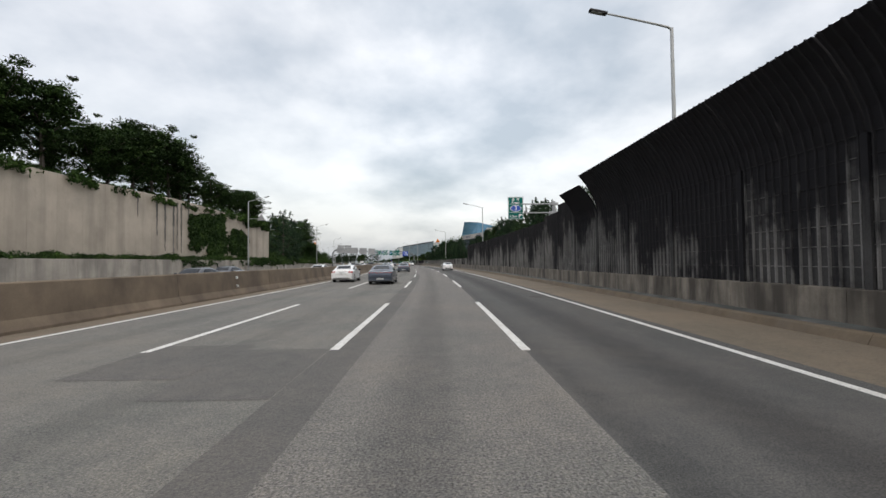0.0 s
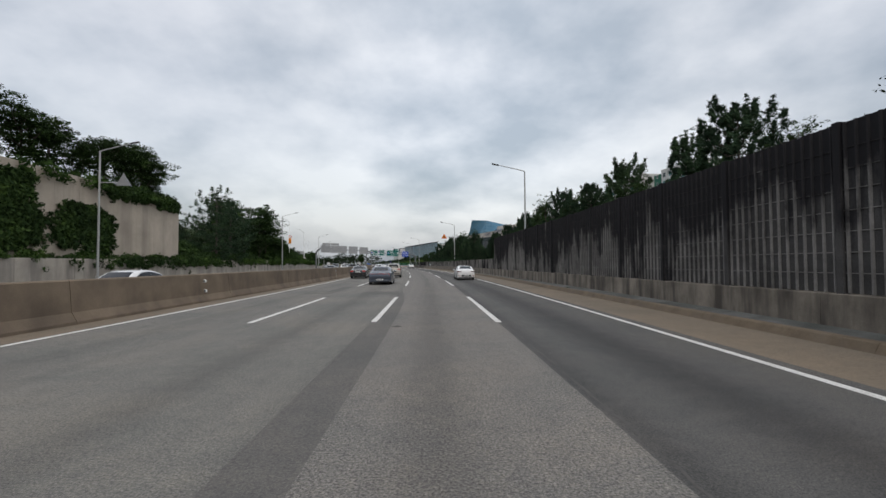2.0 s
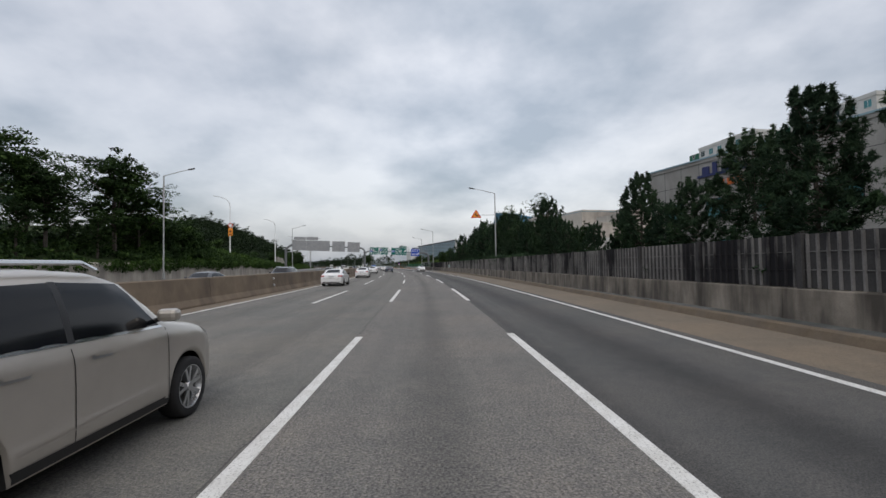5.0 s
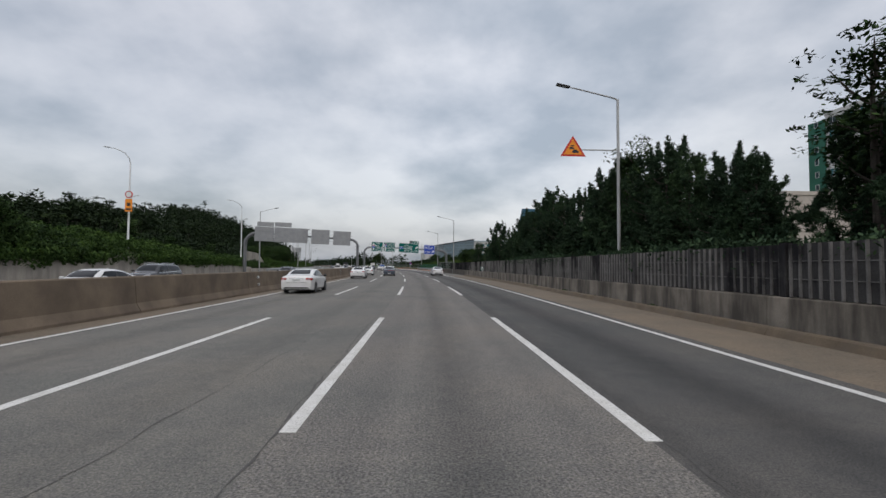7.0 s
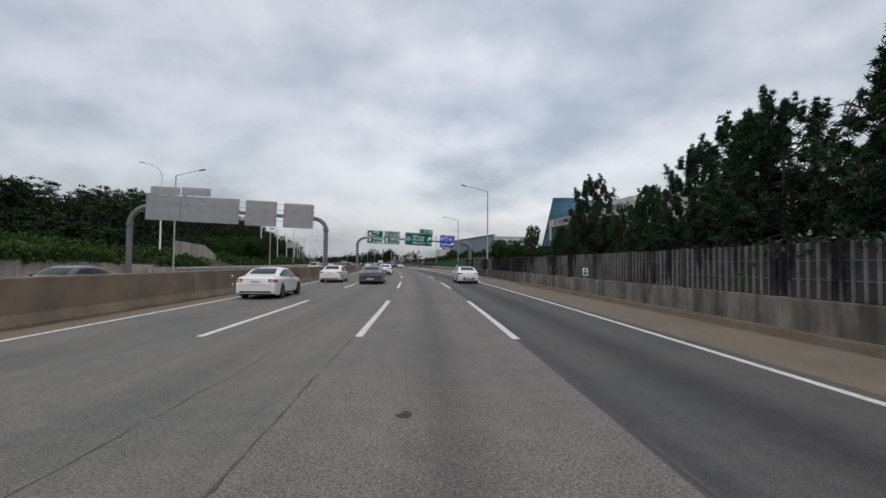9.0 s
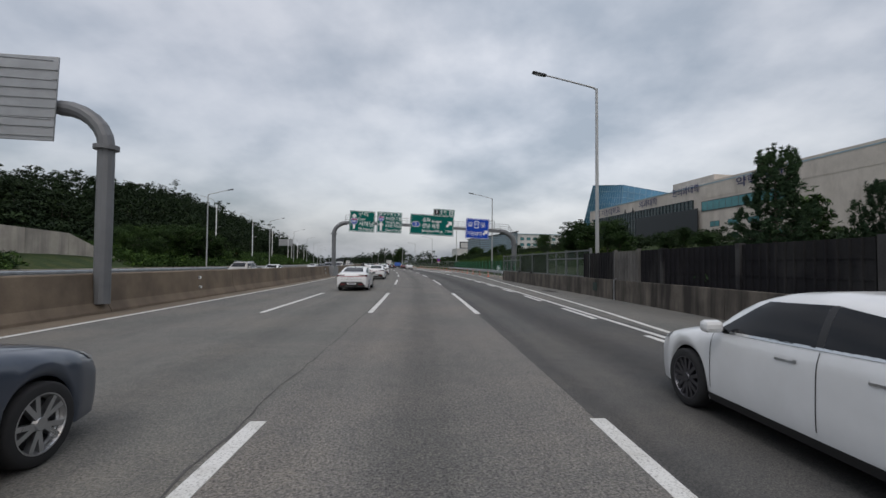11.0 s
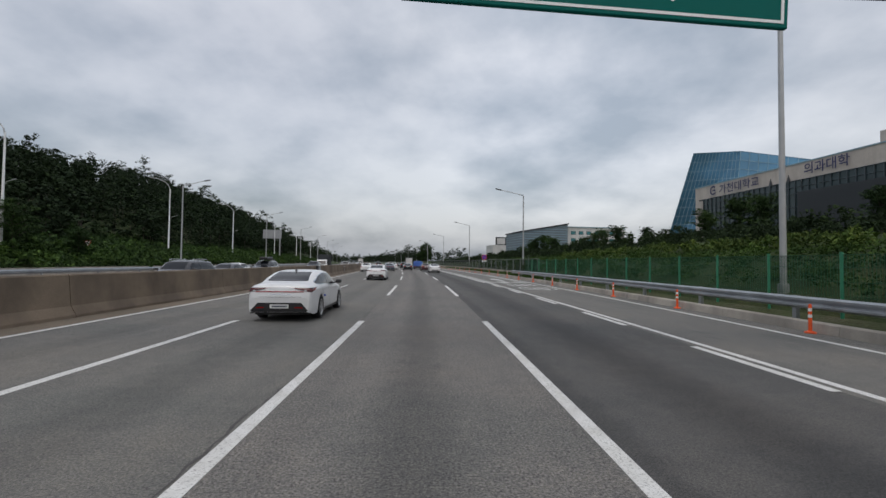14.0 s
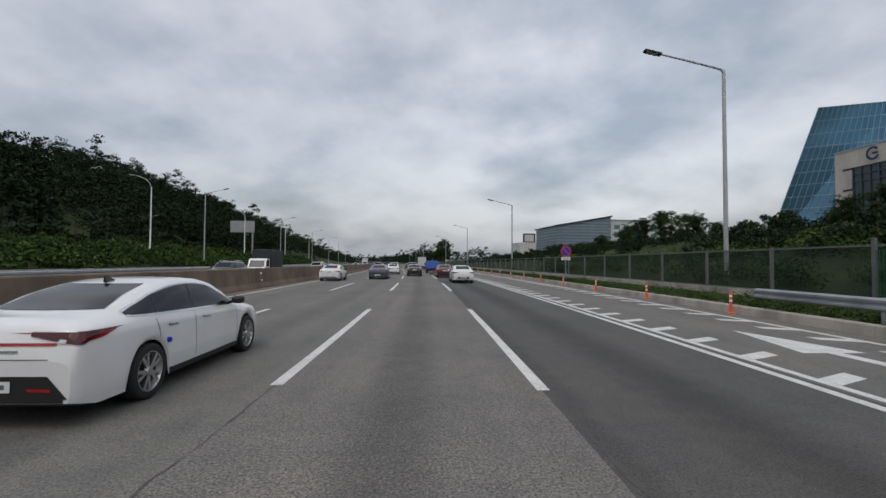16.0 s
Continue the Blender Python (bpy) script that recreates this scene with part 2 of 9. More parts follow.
VERGE = grass_like("verge_weeds", (0.05, 0.055, 0.03), (0.06, 0.075, 0.03), (0.10, 0.095, 0.06))


def leafage(name, dark, light, spread=0.6):
    m, nt, ln, b = material(name, 0.8, 0, 0.1)
    gi, oi = nt.new("ShaderNodeNewGeometry"), nt.new("ShaderNodeObjectInfo")
    c = ramp(nt, ln, gi.outputs["Random Per Island"], [(0.0, dark), (0.75, tuple((a + e) / 2 for a, e in zip(dark, light))), (1.0, light)])
    c = blend(nt, ln, c, ramp(nt, ln, oi.outputs["Random"], [(0.0, (0.75, 0.8, 0.8)), (1.0, (1.2, 1.15, 1.0))]), spread, "MULTIPLY")
    # clump shading put into the leaf colour: bluish dark and warm light blotches
    n = grain(nt, ln, gi.outputs["Position"], 0.38, 3, 0.6)
    c = blend(nt, ln, c, ramp(nt, ln, n, [(0.34, (0.55, 0.57, 0.62)), (0.52, (0.95, 0.95, 0.95)), (0.68, (1.35, 1.32, 1.1))]), 0.9, "MULTIPLY")
    ln.new(c, b.inputs["Base Color"])
    return m


LEAF = leafage("leaf_green", (0.017, 0.038, 0.013), (0.065, 0.112, 0.035))
LEAF_LIGHT = leafage("leaf_fresh", (0.022, 0.050, 0.013), (0.075, 0.130, 0.034))
LEAF_YELLOW = leafage("leaf_yellowish", (0.036, 0.070, 0.016), (0.095, 0.130, 0.032))
NEEDLE = leafage("needle_green", (0.017, 0.037, 0.021), (0.061, 0.102, 0.054))
FOREST = leafage("forest_leaf", (0.015, 0.028, 0.013), (0.030, 0.049, 0.021))
BARK = stained("bark", 0.05, 0.12, (1.1, 0.95, 0.8), (0.03, 0.025, 0.02), 0.7, 3.0, (6, 6, 0.6), 40, 0.95, 0.8)


def plain(name, colour, rough=0.5, metal=0.0, vary=0.12, scale=3.0, spec=0.5):
    """Paint, metal, rubber or plastic with light wear."""
    m, nt, ln, b = material(name, rough, metal, spec)
    n = grain(nt, ln, coords(nt, ln), scale, 5)
    c = blend(nt, ln, colour, ramp(nt, ln, n, [(0.3, g3(1 - vary)), (0.7, g3(1 + vary))]), 1.0, "MULTIPLY")
    ln.new(c, b.inputs["Base Color"])
    r = nt.new("ShaderNodeMapRange")
    r.inputs["To Min"].default_value, r.inputs["To Max"].default_value = max(rough - 0.1, 0.02), min(rough + 0.1, 1)
    ln.new(n, r.inputs["Value"])
    ln.new(r.outputs[0], b.inputs["Roughness"])
    return m


def worn_paint(name, colour):
    """Road paint, with stones showing through."""
    m, nt, ln, b = material(name, 0.7, 0, 0.3)
    o = coords(nt, ln)
    a, e = grain(nt, ln, o, 45, 4, 0.7), grain(nt, ln, o, 2.5, 4)
    c = blend(nt, ln, colour, (0.19, 0.187, 0.18), ramp(nt, ln, a, [(0.52, (0, 0, 0)), (0.68, (0.85, 0.85, 0.85))]))
    c = blend(nt, ln, c, ramp(nt, ln, e, [(0.3, (0.80, 0.79, 0.77)), (0.6, (1.0, 1.0, 1.0))]), 1.0, "MULTIPLY")
    ln.new(c, b.inputs["Base Color"])
    bump(nt, ln, b, a, 0.4, 0.004)
    return m


PAINT = worn_paint("road_paint_white", (0.66, 0.66, 0.635))
GALV = plain("galvanised_steel", (0.33, 0.34, 0.35), 0.45, 0.7, 0.15, 2.0)
POLE = plain("pole_paint_grey", (0.40, 0.41, 0.41), 0.5, 0.3, 0.12, 1.5)
GANTRY = plain("gantry_paint_grey", (0.155, 0.162, 0.17), 0.55, 0.2, 0.15, 0.8)
RAIL = plain("guardrail_steel", (0.36, 0.38, 0.40), 0.42, 0.75, 0.2, 1.2)
SIGN_GREEN = plain("sign_green", (0.002, 0.118, 0.100), 0.6, 0, 0.05, 0.8, 0.1)
SIGN_BLUE = plain("sign_blue", (0.006, 0.055, 0.42), 0.55, 0, 0.05, 0.8, 0.2)
SIGN_ROUTE = plain("sign_route_blue", (0.02, 0.08, 0.42), 0.45, 0, 0.04)
SIGN_WHITE = plain("sign_white", (0.78, 0.80, 0.80), 0.45, 0, 0.04)
SIGN_RED = plain("sign_red", (0.55, 0.035, 0.02), 0.45, 0, 0.05)
SIGN_AMBER = plain("sign_amber", (0.85, 0.28, 0.015), 0.45, 0, 0.05)
SIGN_BLACK = plain("sign_black", (0.018, 0.018, 0.022), 0.5, 0, 0.1)
SIGN_BACK = plain("sign_back_aluminium", (0.36, 0.37, 0.38), 0.5, 0.5, 0.12, 1.5)
ORANGE = plain("delineator_orange", (0.80, 0.10, 0.015), 0.5, 0, 0.12, 6)
GREEN_METAL = plain("fence_green", (0.03, 0.20, 0.11), 0.5, 0, 0.15, 3)
DARK = plain("dark_rubber", (0.02, 0.02, 0.021), 0.8, 0, 0.2, 8)
RUST_DARK = plain("drain_iron", (0.05, 0.045, 0.04), 0.8, 0.3, 0.3, 9)

SEAM = plain("asphalt_crack", (0.072, 0.070, 0.066), 0.9, 0, 0.3, 9)

# ---- the road's line, and tools to build along it ----
BEND_AT = (-400, 0, 100, 200, 330, 420, 1600)
BEND = (5.346e-4, 5.346e-4, 1.0157e-3, 1.1307e-3, 8.231e-4, 2.5e-4, 1.0e-4)
LINE_S = np.arange(-400, 1601, 1.0)
_k = np.interp(LINE_S, BEND_AT, BEND)
LINE_H = np.cumsum(_k)
LINE_H = LINE_H - LINE_H[400] - 0.123995
_m = LINE_H - 0.5 * _k
LINE_X, LINE_Y = np.cumsum(-np.sin(_m)), np.cumsum(np.cos(_m))
LINE_X, LINE_Y = LINE_X - LINE_X[400] - 7.37329, LINE_Y - LINE_Y[400]


def along(s):
    return float(np.interp(s, LINE_S, LINE_X)), float(np.interp(s, LINE_S, LINE_Y)), float(np.interp(s, LINE_S, LINE_H))


def P(s, d, z=0.0):
    """A place s metres along the road, d metres to the right of the lane line, z metres up."""
    x, y, h = along(s)
    return (x + d * math.cos(h), y + d * math.sin(h), z)


def M(s, d=0.0, z=0.0, turn=0.0, scale=1.0):
    """A pose there, its y axis along the road, turned by so many degrees."""
    return Matrix.Translation(P(s, d, z)) @ Matrix.Rotation(along(s)[2] + radians(turn), 4, "Z") @ Matrix.Scale(scale, 4)


def mesh(name, verts, faces, smooth=False, uv=None):
    me = bpy.data.meshes.new(name)
    me.from_pydata([tuple(map(float, v)) for v in verts], [], faces)
    if uv is not None:
        layer = me.uv_layers.new(name="plan")
        idx = np.empty(len(me.loops), dtype=np.int32)
        me.loops.foreach_get("vertex_index", idx)
        layer.data.foreach_set("uv", np.asarray(uv, dtype=np.float32)[idx].ravel())
    if smooth:
        me.polygons.foreach_set("use_smooth", [True] * len(me.polygons))
    me.update()
    return me


def part(name, me, mat, parent=None, label="", kind=""):
    """ONE mesh object under a thing or a part. me: a mesh, a bmesh, or a pair of vertices and faces."""
    if isinstance(me, bmesh.types.BMesh):
        bm, me = me, bpy.data.meshes.new(name)
        bm.to_mesh(me)
        bm.free()
    elif isinstance(me, tuple):
        me = mesh(name, *me)
    if not me.materials:
        me.materials.append(mat)
    ob = new(name, me)
    if parent is not None:
        ob.parent = parent
    return tagged(ob, label=label, kind=kind)


def thing(name, m, label, category, group="", kind=""):
    ob = new(name)
    ob.empty_display_size = 0.3
    ob.matrix_world = m
    return tagged(ob, label, category, group, kind)


def setting(name, label="", category=""):
    return thing(name, Matrix(), label, category, kind="structure")


BOX_F = [(0, 3, 2, 1), (4, 5, 6, 7), (0, 1, 5, 4), (1, 2, 6, 5), (2, 3, 7, 6), (3, 0, 4, 7)]


def boxes(items):
    """Boxes of (x0, x1, y0, y1, z0, z1) in one list of vertices and faces."""
    v, f = [], []
    for x0, x1, y0, y1, z0, z1 in items:
        n = len(v)
        v += [(x0, y0, z0), (x1, y0, z0), (x1, y1, z0), (x0, y1, z0), (x0, y0, z1), (x1, y0, z1), (x1, y1, z1), (x0, y1, z1)]
        f += [tuple(n + i for i in q) for q in BOX_F]
    return v, f


def soft_box(x0, x1, y0, y1, z0, z1, r=0.01):
    """A box with rounded edges."""
    bm = bmesh.new()
    bmesh.ops.create_cube(bm, size=1.0, matrix=Matrix.Translation(((x0 + x1) / 2, (y0 + y1) / 2, (z0 + z1) / 2)) @ Matrix.Diagonal((x1 - x0, y1 - y0, z1 - z0, 1)))
    bmesh.ops.bevel(bm, geom=list(bm.edges), offset=r, segments=2, affect="EDGES", profile=0.5)
    return bm


def tube(points, radii, n=8, cap=True):
    """A round bar through the points."""
    v, f = [], []
    pts = [Vector(p) for p in points]
    if isinstance(radii, (int, float)):
        radii = [radii] * len(pts)
    side = None
    for i, p in enumerate(pts):
        t = (pts[min(i + 1, len(pts) - 1)] - pts[max(i - 1, 0)]).normalized()
        if side is None:
            side = t.orthogonal().normalized()
        side = (side - t * side.dot(t)).normalized()
        up = t.cross(side)
        for k in range(n):
            a = 2 * math.pi * k / n
            v.append(tuple(p + (side * math.cos(a) + up * math.sin(a)) * radii[i]))
        if i:
            b = (i - 1) * n
            f += [(b + k, b + (k + 1) % n, b + n + (k + 1) % n, b + n + k) for k in range(n)]
    if cap:
        f += [tuple(range(n))[::-1], tuple(len(v) - n + k for k in range(n))]
    return v, f


def join(*pieces):
    v, f = [], []
    for pv, pf in pieces:
        n = len(v)
        v += list(pv)
        f += [tuple(n + i for i in q) for q in pf]
    return v, f


def moved(piece, m):
    return [tuple(m @ Vector(p)) for p in piece[0]], piece[1]


def sweep(profile, s0, s1, step=2.0, closed=True):
    """A section of (d, z), or a function of s that gives one, drawn along the road. Returns vertices, faces and (d, s)."""
    ss = np.linspace(s0, s1, max(2, int(math.ceil((s1 - s0) / step)) + 1))
    v, uv, f = [], [], []
    for s in ss:
        for d, z in profile(s) if callable(profile) else profile:
            v.append(P(s, d, z))
            uv.append((d, s))
    n = len(profile(s0) if callable(profile) else profile)
    for i in range(len(ss) - 1):
        a, b = i * n, (i + 1) * n
        for k in range(n if closed else n - 1):
            k2 = (k + 1) % n
            f.append((a + k, a + k2, b + k2, b + k))
    if closed:
        f += [tuple(range(n))[::-1], tuple((len(ss) - 1) * n + k for k in range(n))]
    return v, f, uv


def swept(name, profile, s0, s1, mat, parent=None, step=2.0, closed=True, label="", kind="", smooth=False):
    v, f, uv = sweep(profile, s0, s1, step, closed)
    return part(name, mesh(name, v, f, smooth, uv), mat, parent, label, kind)


GLYPHS = {}


def letters(text):
    """A text's letters at size 1, as a mesh without its object."""
    cu = bpy.data.curves.new("letter", "FONT")
    cu.body, cu.align_x, cu.align_y, cu.extrude, cu.resolution_u, cu.offset = text, "LEFT", "CENTER", 0.006, 2, 0.010
    tmp = bpy.data.objects.new("letter", cu)
    scene.collection.objects.link(tmp)
    dg = bpy.context.evaluated_depsgraph_get()
    me = bpy.data.meshes.new_from_object(tmp.evaluated_get(dg))
    bpy.data.objects.remove(tmp)
    me.materials.clear()
    return me


def right_end(me):
    return max([q.co.x for q in me.vertices], default=0.0)


def glyph(ch):
    """One letter's mesh, and how far the next one stands from it."""
    if ch not in GLYPHS:
        GLYPHS[ch] = (None if ch == " " else letters(ch), right_end(letters("." + ch + ".")) - right_end(letters("..")))
    return GLYPHS[ch]


for ch in "0123456789.()·구리서하남중부고속도로분기점대전송파성위례환승가천역학교의과한약WHanamSogpeWiryuGDJctk":
    glyph(ch)


def writing(name, text, size, mat, parent, x, y, z, width=None, label="", align="CENTER", m=None):
    """Upright letters, each a part of its own, facing -y at a place on their thing."""
    at_x, row = 0.0, []
    for ch in text:
        me, step = glyph(ch)
        if me is not None:
            row.append((me, at_x))
        at_x += step
    x0 = row[0][1] + min(q.co.x for q in row[0][0].vertices)
    x1 = row[-1][1] + right_end(row[-1][0])
    fx = width / max((x1 - x0) * size, 1e-3) if width else 1.0
    turn = (m or Matrix()) @ Matrix.Translation((x, y, z)) @ Matrix.Rotation(radians(90), 4, "X") @ Matrix.Diagonal((fx * size, size, min(size, 1.0), 1)) @ Matrix.Translation((-(x0 + x1) / 2, 0, 0))
    for me, off in row:
        me = me.copy()
        me.transform(turn @ Matrix.Translation((off, 0, 0)))
        me.name = "letter"
        part("letter", me, mat, parent, label)

# ---- ground: one sheet to the horizon ----
LEFT_D = (-30, -31.5, -31.75, -38, -48, -70, -100, -200, -1400)
LEFT_Z = {
    -400: (2.2, 2.2, 9.5, 10, 10.5, 12, 14, 10, 2), 98: (2.2, 2.2, 9.3, 10, 10.5, 12, 14, 10, 2), 100: (2.2, 2.2, 2.4, 4.5, 5.5, 6, 7, 8, 2),
    150: (2.3, 2.5, 2.8, 4.8, 5.4, 6, 7, 8, 2), 180: (2.3, 2.8, 3, 5, 5.4, 5.5, 7, 8, 2), 215: (0.8, 1.2, 1.4, 3, 4.2, 5, 8, 10, 2),
    260: (0.4, 0.6, 0.7, 2.2, 4, 7, 11, 14, 3), 330: (0.3, 0.6, 0.7, 2.4, 4.5, 13, 20, 22, 3), 430: (0.3, 0.6, 0.7, 2.4, 4.5, 17, 29, 31, 3),
    520: (0.3, 0.6, 0.7, 2.2, 4, 15, 26, 29, 3), 700: (0.2, 0.3, 0.4, 1.5, 3, 9, 16, 20, 3), 900: (0, 0, 0, 0.5, 1, 3, 5, 7, 2), 1600: (-0.3,) * 9}
RIGHT_D = (11.9, 12.5, 13.3, 14, 17, 24, 40, 85, 200, 1400)
RIGHT_Z = {
    -400: (0.8, 1.6, 2.0, 2.4, 3, 3.2, 3.5, 4, 4, 2), 95: (0.8, 1.6, 2.0, 2.4, 3, 3.2, 3.5, 4, 4, 2), 105: (0.7, 1.1, 1.4, 1.7, 1.9, 2.2, 2.5, 3, 4, 2),
    215: (0.7, 1.1, 1.4, 1.7, 1.9, 2.2, 2.5, 3, 4, 2), 241: (-0.3, -0.25, 0.22, 0.6, 1.8, 3.6, 4.6, 5.5, 6, 2), 330: (-0.3, -0.25, 0.22, 0.6, 1.7, 3.2, 4.5, 5.5, 6, 2),
    420: (-0.3, -0.2, 0.2, 0.5, 1, 2, 3, 4, 4, 2), 900: (0, 0, 0, 0, 0.3, 0.5, 1, 1, 1, 1), 1600: (-0.3,) * 10}


def height(s, d):
    """The ground's height."""
    if -29.9 < d < 11.8:
        return -0.35
    ds, zs = (LEFT_D, LEFT_Z) if d < 0 else (RIGHT_D, RIGHT_Z)
    keys = list(zs)
    sign = -1 if d < 0 else 1
    row = [float(np.interp(sign * d, [sign * q for q in ds], zs[k])) for k in keys]
    return float(np.interp(s, keys, row))


def ground_sheet():
    ss = list(range(-390, -20, 30)) + list(range(-20, 96, 6)) + [98, 99.5, 100, 102, 106] + list(range(112, 420, 6)) + list(range(420, 1600, 20)) + [1600]
    dl = [-1400, -700, -400, -250, -200, -160, -130, -115, -100, -92, -85, -78, -70, -64, -58, -53, -48, -44, -41, -38, -35.5, -33.5, -32.5, -31.75, -31.5, -30.6, -30.0, -29.8, -20]
    dr = [0, 11.7, 11.9, 12.5, 12.9, 13.3, 14, 15.5, 17, 19, 21.5, 24, 28, 34, 40, 50, 60, 72, 85, 100, 140, 200, 300, 500, 900, 1400]
    ds = dl + dr
    v = []
    for s in ss:
        for d in ds:
            z = height(s, d)
            if d < -33 or d > 15:
                z += 0.9 * noise.noise((s * 0.07, d * 0.09, 0.3)) * min(1.0, (abs(d) - 13) / 20)
            v.append(P(s, d, z))
    n = len(ds)
    f = [(i * n + k, i * n + k + 1, (i + 1) * n + k + 1, (i + 1) * n + k) for i in range(len(ss) - 1) for k in range(n - 1)]
    return mesh("ground", v, f, True)


tagged(part("ground", ground_sheet(), GRASS), "overgrown verges, slopes and open land beside the road", "ground", kind="structure")

# ---- road surface ----
road = setting("road", "worn grey asphalt motorway with several lanes", "road")


def wall_d(s):
    return float(np.interp(s, (0, 70, 130, 200, 245), (11.45, 11.45, 10.65, 10.9, 10.9)))


def edge_d(s):
    """Where the shoulder ends."""
    return float(np.interp(s, (0, 20, 65, 125, 170, 197, 206, 240, 246, 300, 420, 1500), (9.93, 9.9, 9.5, 9.72, 9.95, 9.95, 10.9, 10.9, 11.75, 12.55, 12.8, 12.8)))


def band(d0, d1):
    return lambda s: [(d0(s) if callable(d0) else d0, 0.0), (d1(s) if callable(d1) else d1, 0.0)]


S0, S1 = -60, 1500
swept("shoulder", band(-9.0, -7.42), S0, S1, SHOULDER, road, 3, False, "dusty strip along the median")
swept("asphalt_strip", band(-7.42, -3.62), S0, S1, ASPHALT_LEFT, road, 3, False, "worn pale asphalt of the fast lane")
swept("asphalt_strip", band(-3.62, -0.08), S0, S1, ASPHALT_LEFT, road, 3, False)
def strip_end(s):
    """Where the newer strip gives way to the stony surface."""
    return float(np.interp(s, (0, 50, 58, 66), (0.60, 0.58, 0.50, -0.07)))


swept("asphalt_strip", band(-0.08, strip_end), S0, 66, ASPHALT_PATCH, road, 3, False, "dark smooth strip of newer asphalt")
swept("asphalt_strip", band(strip_end, 3.56), S0, 66, ASPHALT_OWN, road, 3, False, "coarse stony asphalt")
swept("asphalt_strip", band(-0.08, 3.56), 66, S1, ASPHALT_OWN, road, 3, False, "coarse stony asphalt")
swept("asphalt_strip", band(3.56, 7.55), S0, S1, ASPHALT_RIGHT, road, 3, False, "darker smooth asphalt")
swept("shoulder", band(7.55, edge_d), S0, 200, SHOULDER, road, 3, False, "dusty brownish hard shoulder")
swept("asphalt_strip", band(7.55, edge_d), 200, S1, ASPHALT_LEFT, road, 3, False)
swept("asphalt_strip", band(-29.9, -9.0), S0, S1, ASPHALT_FAR, road, 3, False, "asphalt of the opposite carriageway")


def patch(s0, s1, d0, d1, skew=0.0):
    v = [P(s0, d0, 0.004), P(s0, d1, 0.004), P(s1, d1 + skew, 0.004), P(s1, d0 + skew, 0.004)]
    part("asphalt_patch", mesh("asphalt_patch", v, [(0, 1, 2, 3)], uv=[(d0, s0), (d1, s0), (d1, s1), (d0, s1)]), ASPHALT_PATCH, road, "dark repaired patch of asphalt")


patch(8.3, 10.9, -3.55, -1.72)
patch(7.3, 10.4, -1.70, -0.1)
patch(61.3, 63.9, -2.15, -0.1)
patch(63.32, 70.0, -4.5, -3.75)
patch(62.2, 63.3, -5.4, -3.8)

# ---- lane markings ----
DASHES = (-29.6, -9.7, 10.3, 30.25, 50.0, 70.6, 89.9, 109.1, 128.9, 149.6, 170.3, 190.1, 209.9, 229.7, 249.8, 269.4, 289.2, 309.3, 329.0)


def line_piece(name, s0, s1, d0, d1, label="", h=0.005):
    v, f, uv = sweep([(d0, 0.0), (d1, 0.0), (d1, h), (d0, h)], s0, s1, 5.0)
    return part(name, mesh(name, v, f, uv=uv), PAINT, road, label)


for lane in (-3.55, 0.0, 3.58):
    for k in range(-2, 46):
        s = float(np.interp(k, range(-2, 17), DASHES)) if k < 16 else 328.8 + 19.93 * (k - 16)
        line_piece("lane_dash", s - (0.3 if lane == 3.58 else 0), s + (9.25 if s < 100 else 9.7), lane - 0.085, lane + 0.085, "white painted lane dash, worn")
for d in (-7.28, 7.18):
    for k in range(-3, 22 if d < 0 else 10):
        line_piece("edge_line", 20.0 * k, 20.0 * k + 20.0, d - 0.075, d + 0.075, "white painted edge line")


def slanted_line(name, table, s0, s1, half=0.075, step=5):
    ds = lambda s: float(np.interp(s, [a for a, _ in table], [b for _, b in table]))
    v, f, uv = sweep(lambda s: [(ds(s) - half, 0), (ds(s) + half, 0), (ds(s) + half, 0.005), (ds(s) - half, 0.005)], s0, s1, step)
    return part(name, mesh(name, v, f, uv=uv), PAINT, road, "white painted line")


OUTER = [(200, 7.3), (211, 8.25), (225, 9.0), (237, 9.6), (246, 10.4), (256, 11.0), (284, 11.55), (330, 11.8), (1500, 11.9)]
INNER = [(200, 7.18), (211, 7.36), (220, 7.56), (231, 7.74), (255, 7.80), (284, 7.70), (1500, 7.70)]
for s in range(200, 420, 20):
    slanted_line("edge_line", OUTER, s, s + 20)
    slanted_line("edge_line", INNER, s, s + 20)
for k in range(0, 13):
    s = 202.0 + 6.32 * k
    slanted_line("guide_dash", [(a, b - 0.30) for a, b in INNER], s, s + 3.2, 0.08)
for k in range(6):
    slanted_line("guide_line", [(a, b - 0.35) for a, b in INNER], 284.2 + 20 * k, 304.2 + 20 * k, 0.08)


def tooth(s, d, side):
    """A slanted block of paint that grows out of a line."""
    a, b = d + side * 0.09, d + side * 0.80
    v = [P(s, a, z) for z in (0, 0.005)] + [P(s + 0.36, a, z) for z in (0, 0.005)] + [P(s + 0.70, b, z) for z in (0, 0.005)] + [P(s + 0.34, b, z) for z in (0, 0.005)]
    f = [(1, 3, 5, 7), (0, 6, 4, 2), (0, 2, 3, 1), (2, 4, 5, 3), (4, 6, 7, 5), (6, 0, 1, 7)]
    part("guide_tooth", (v, f if side < 0 else [q[::-1] for q in f]), PAINT, road, "white painted block beside the line")


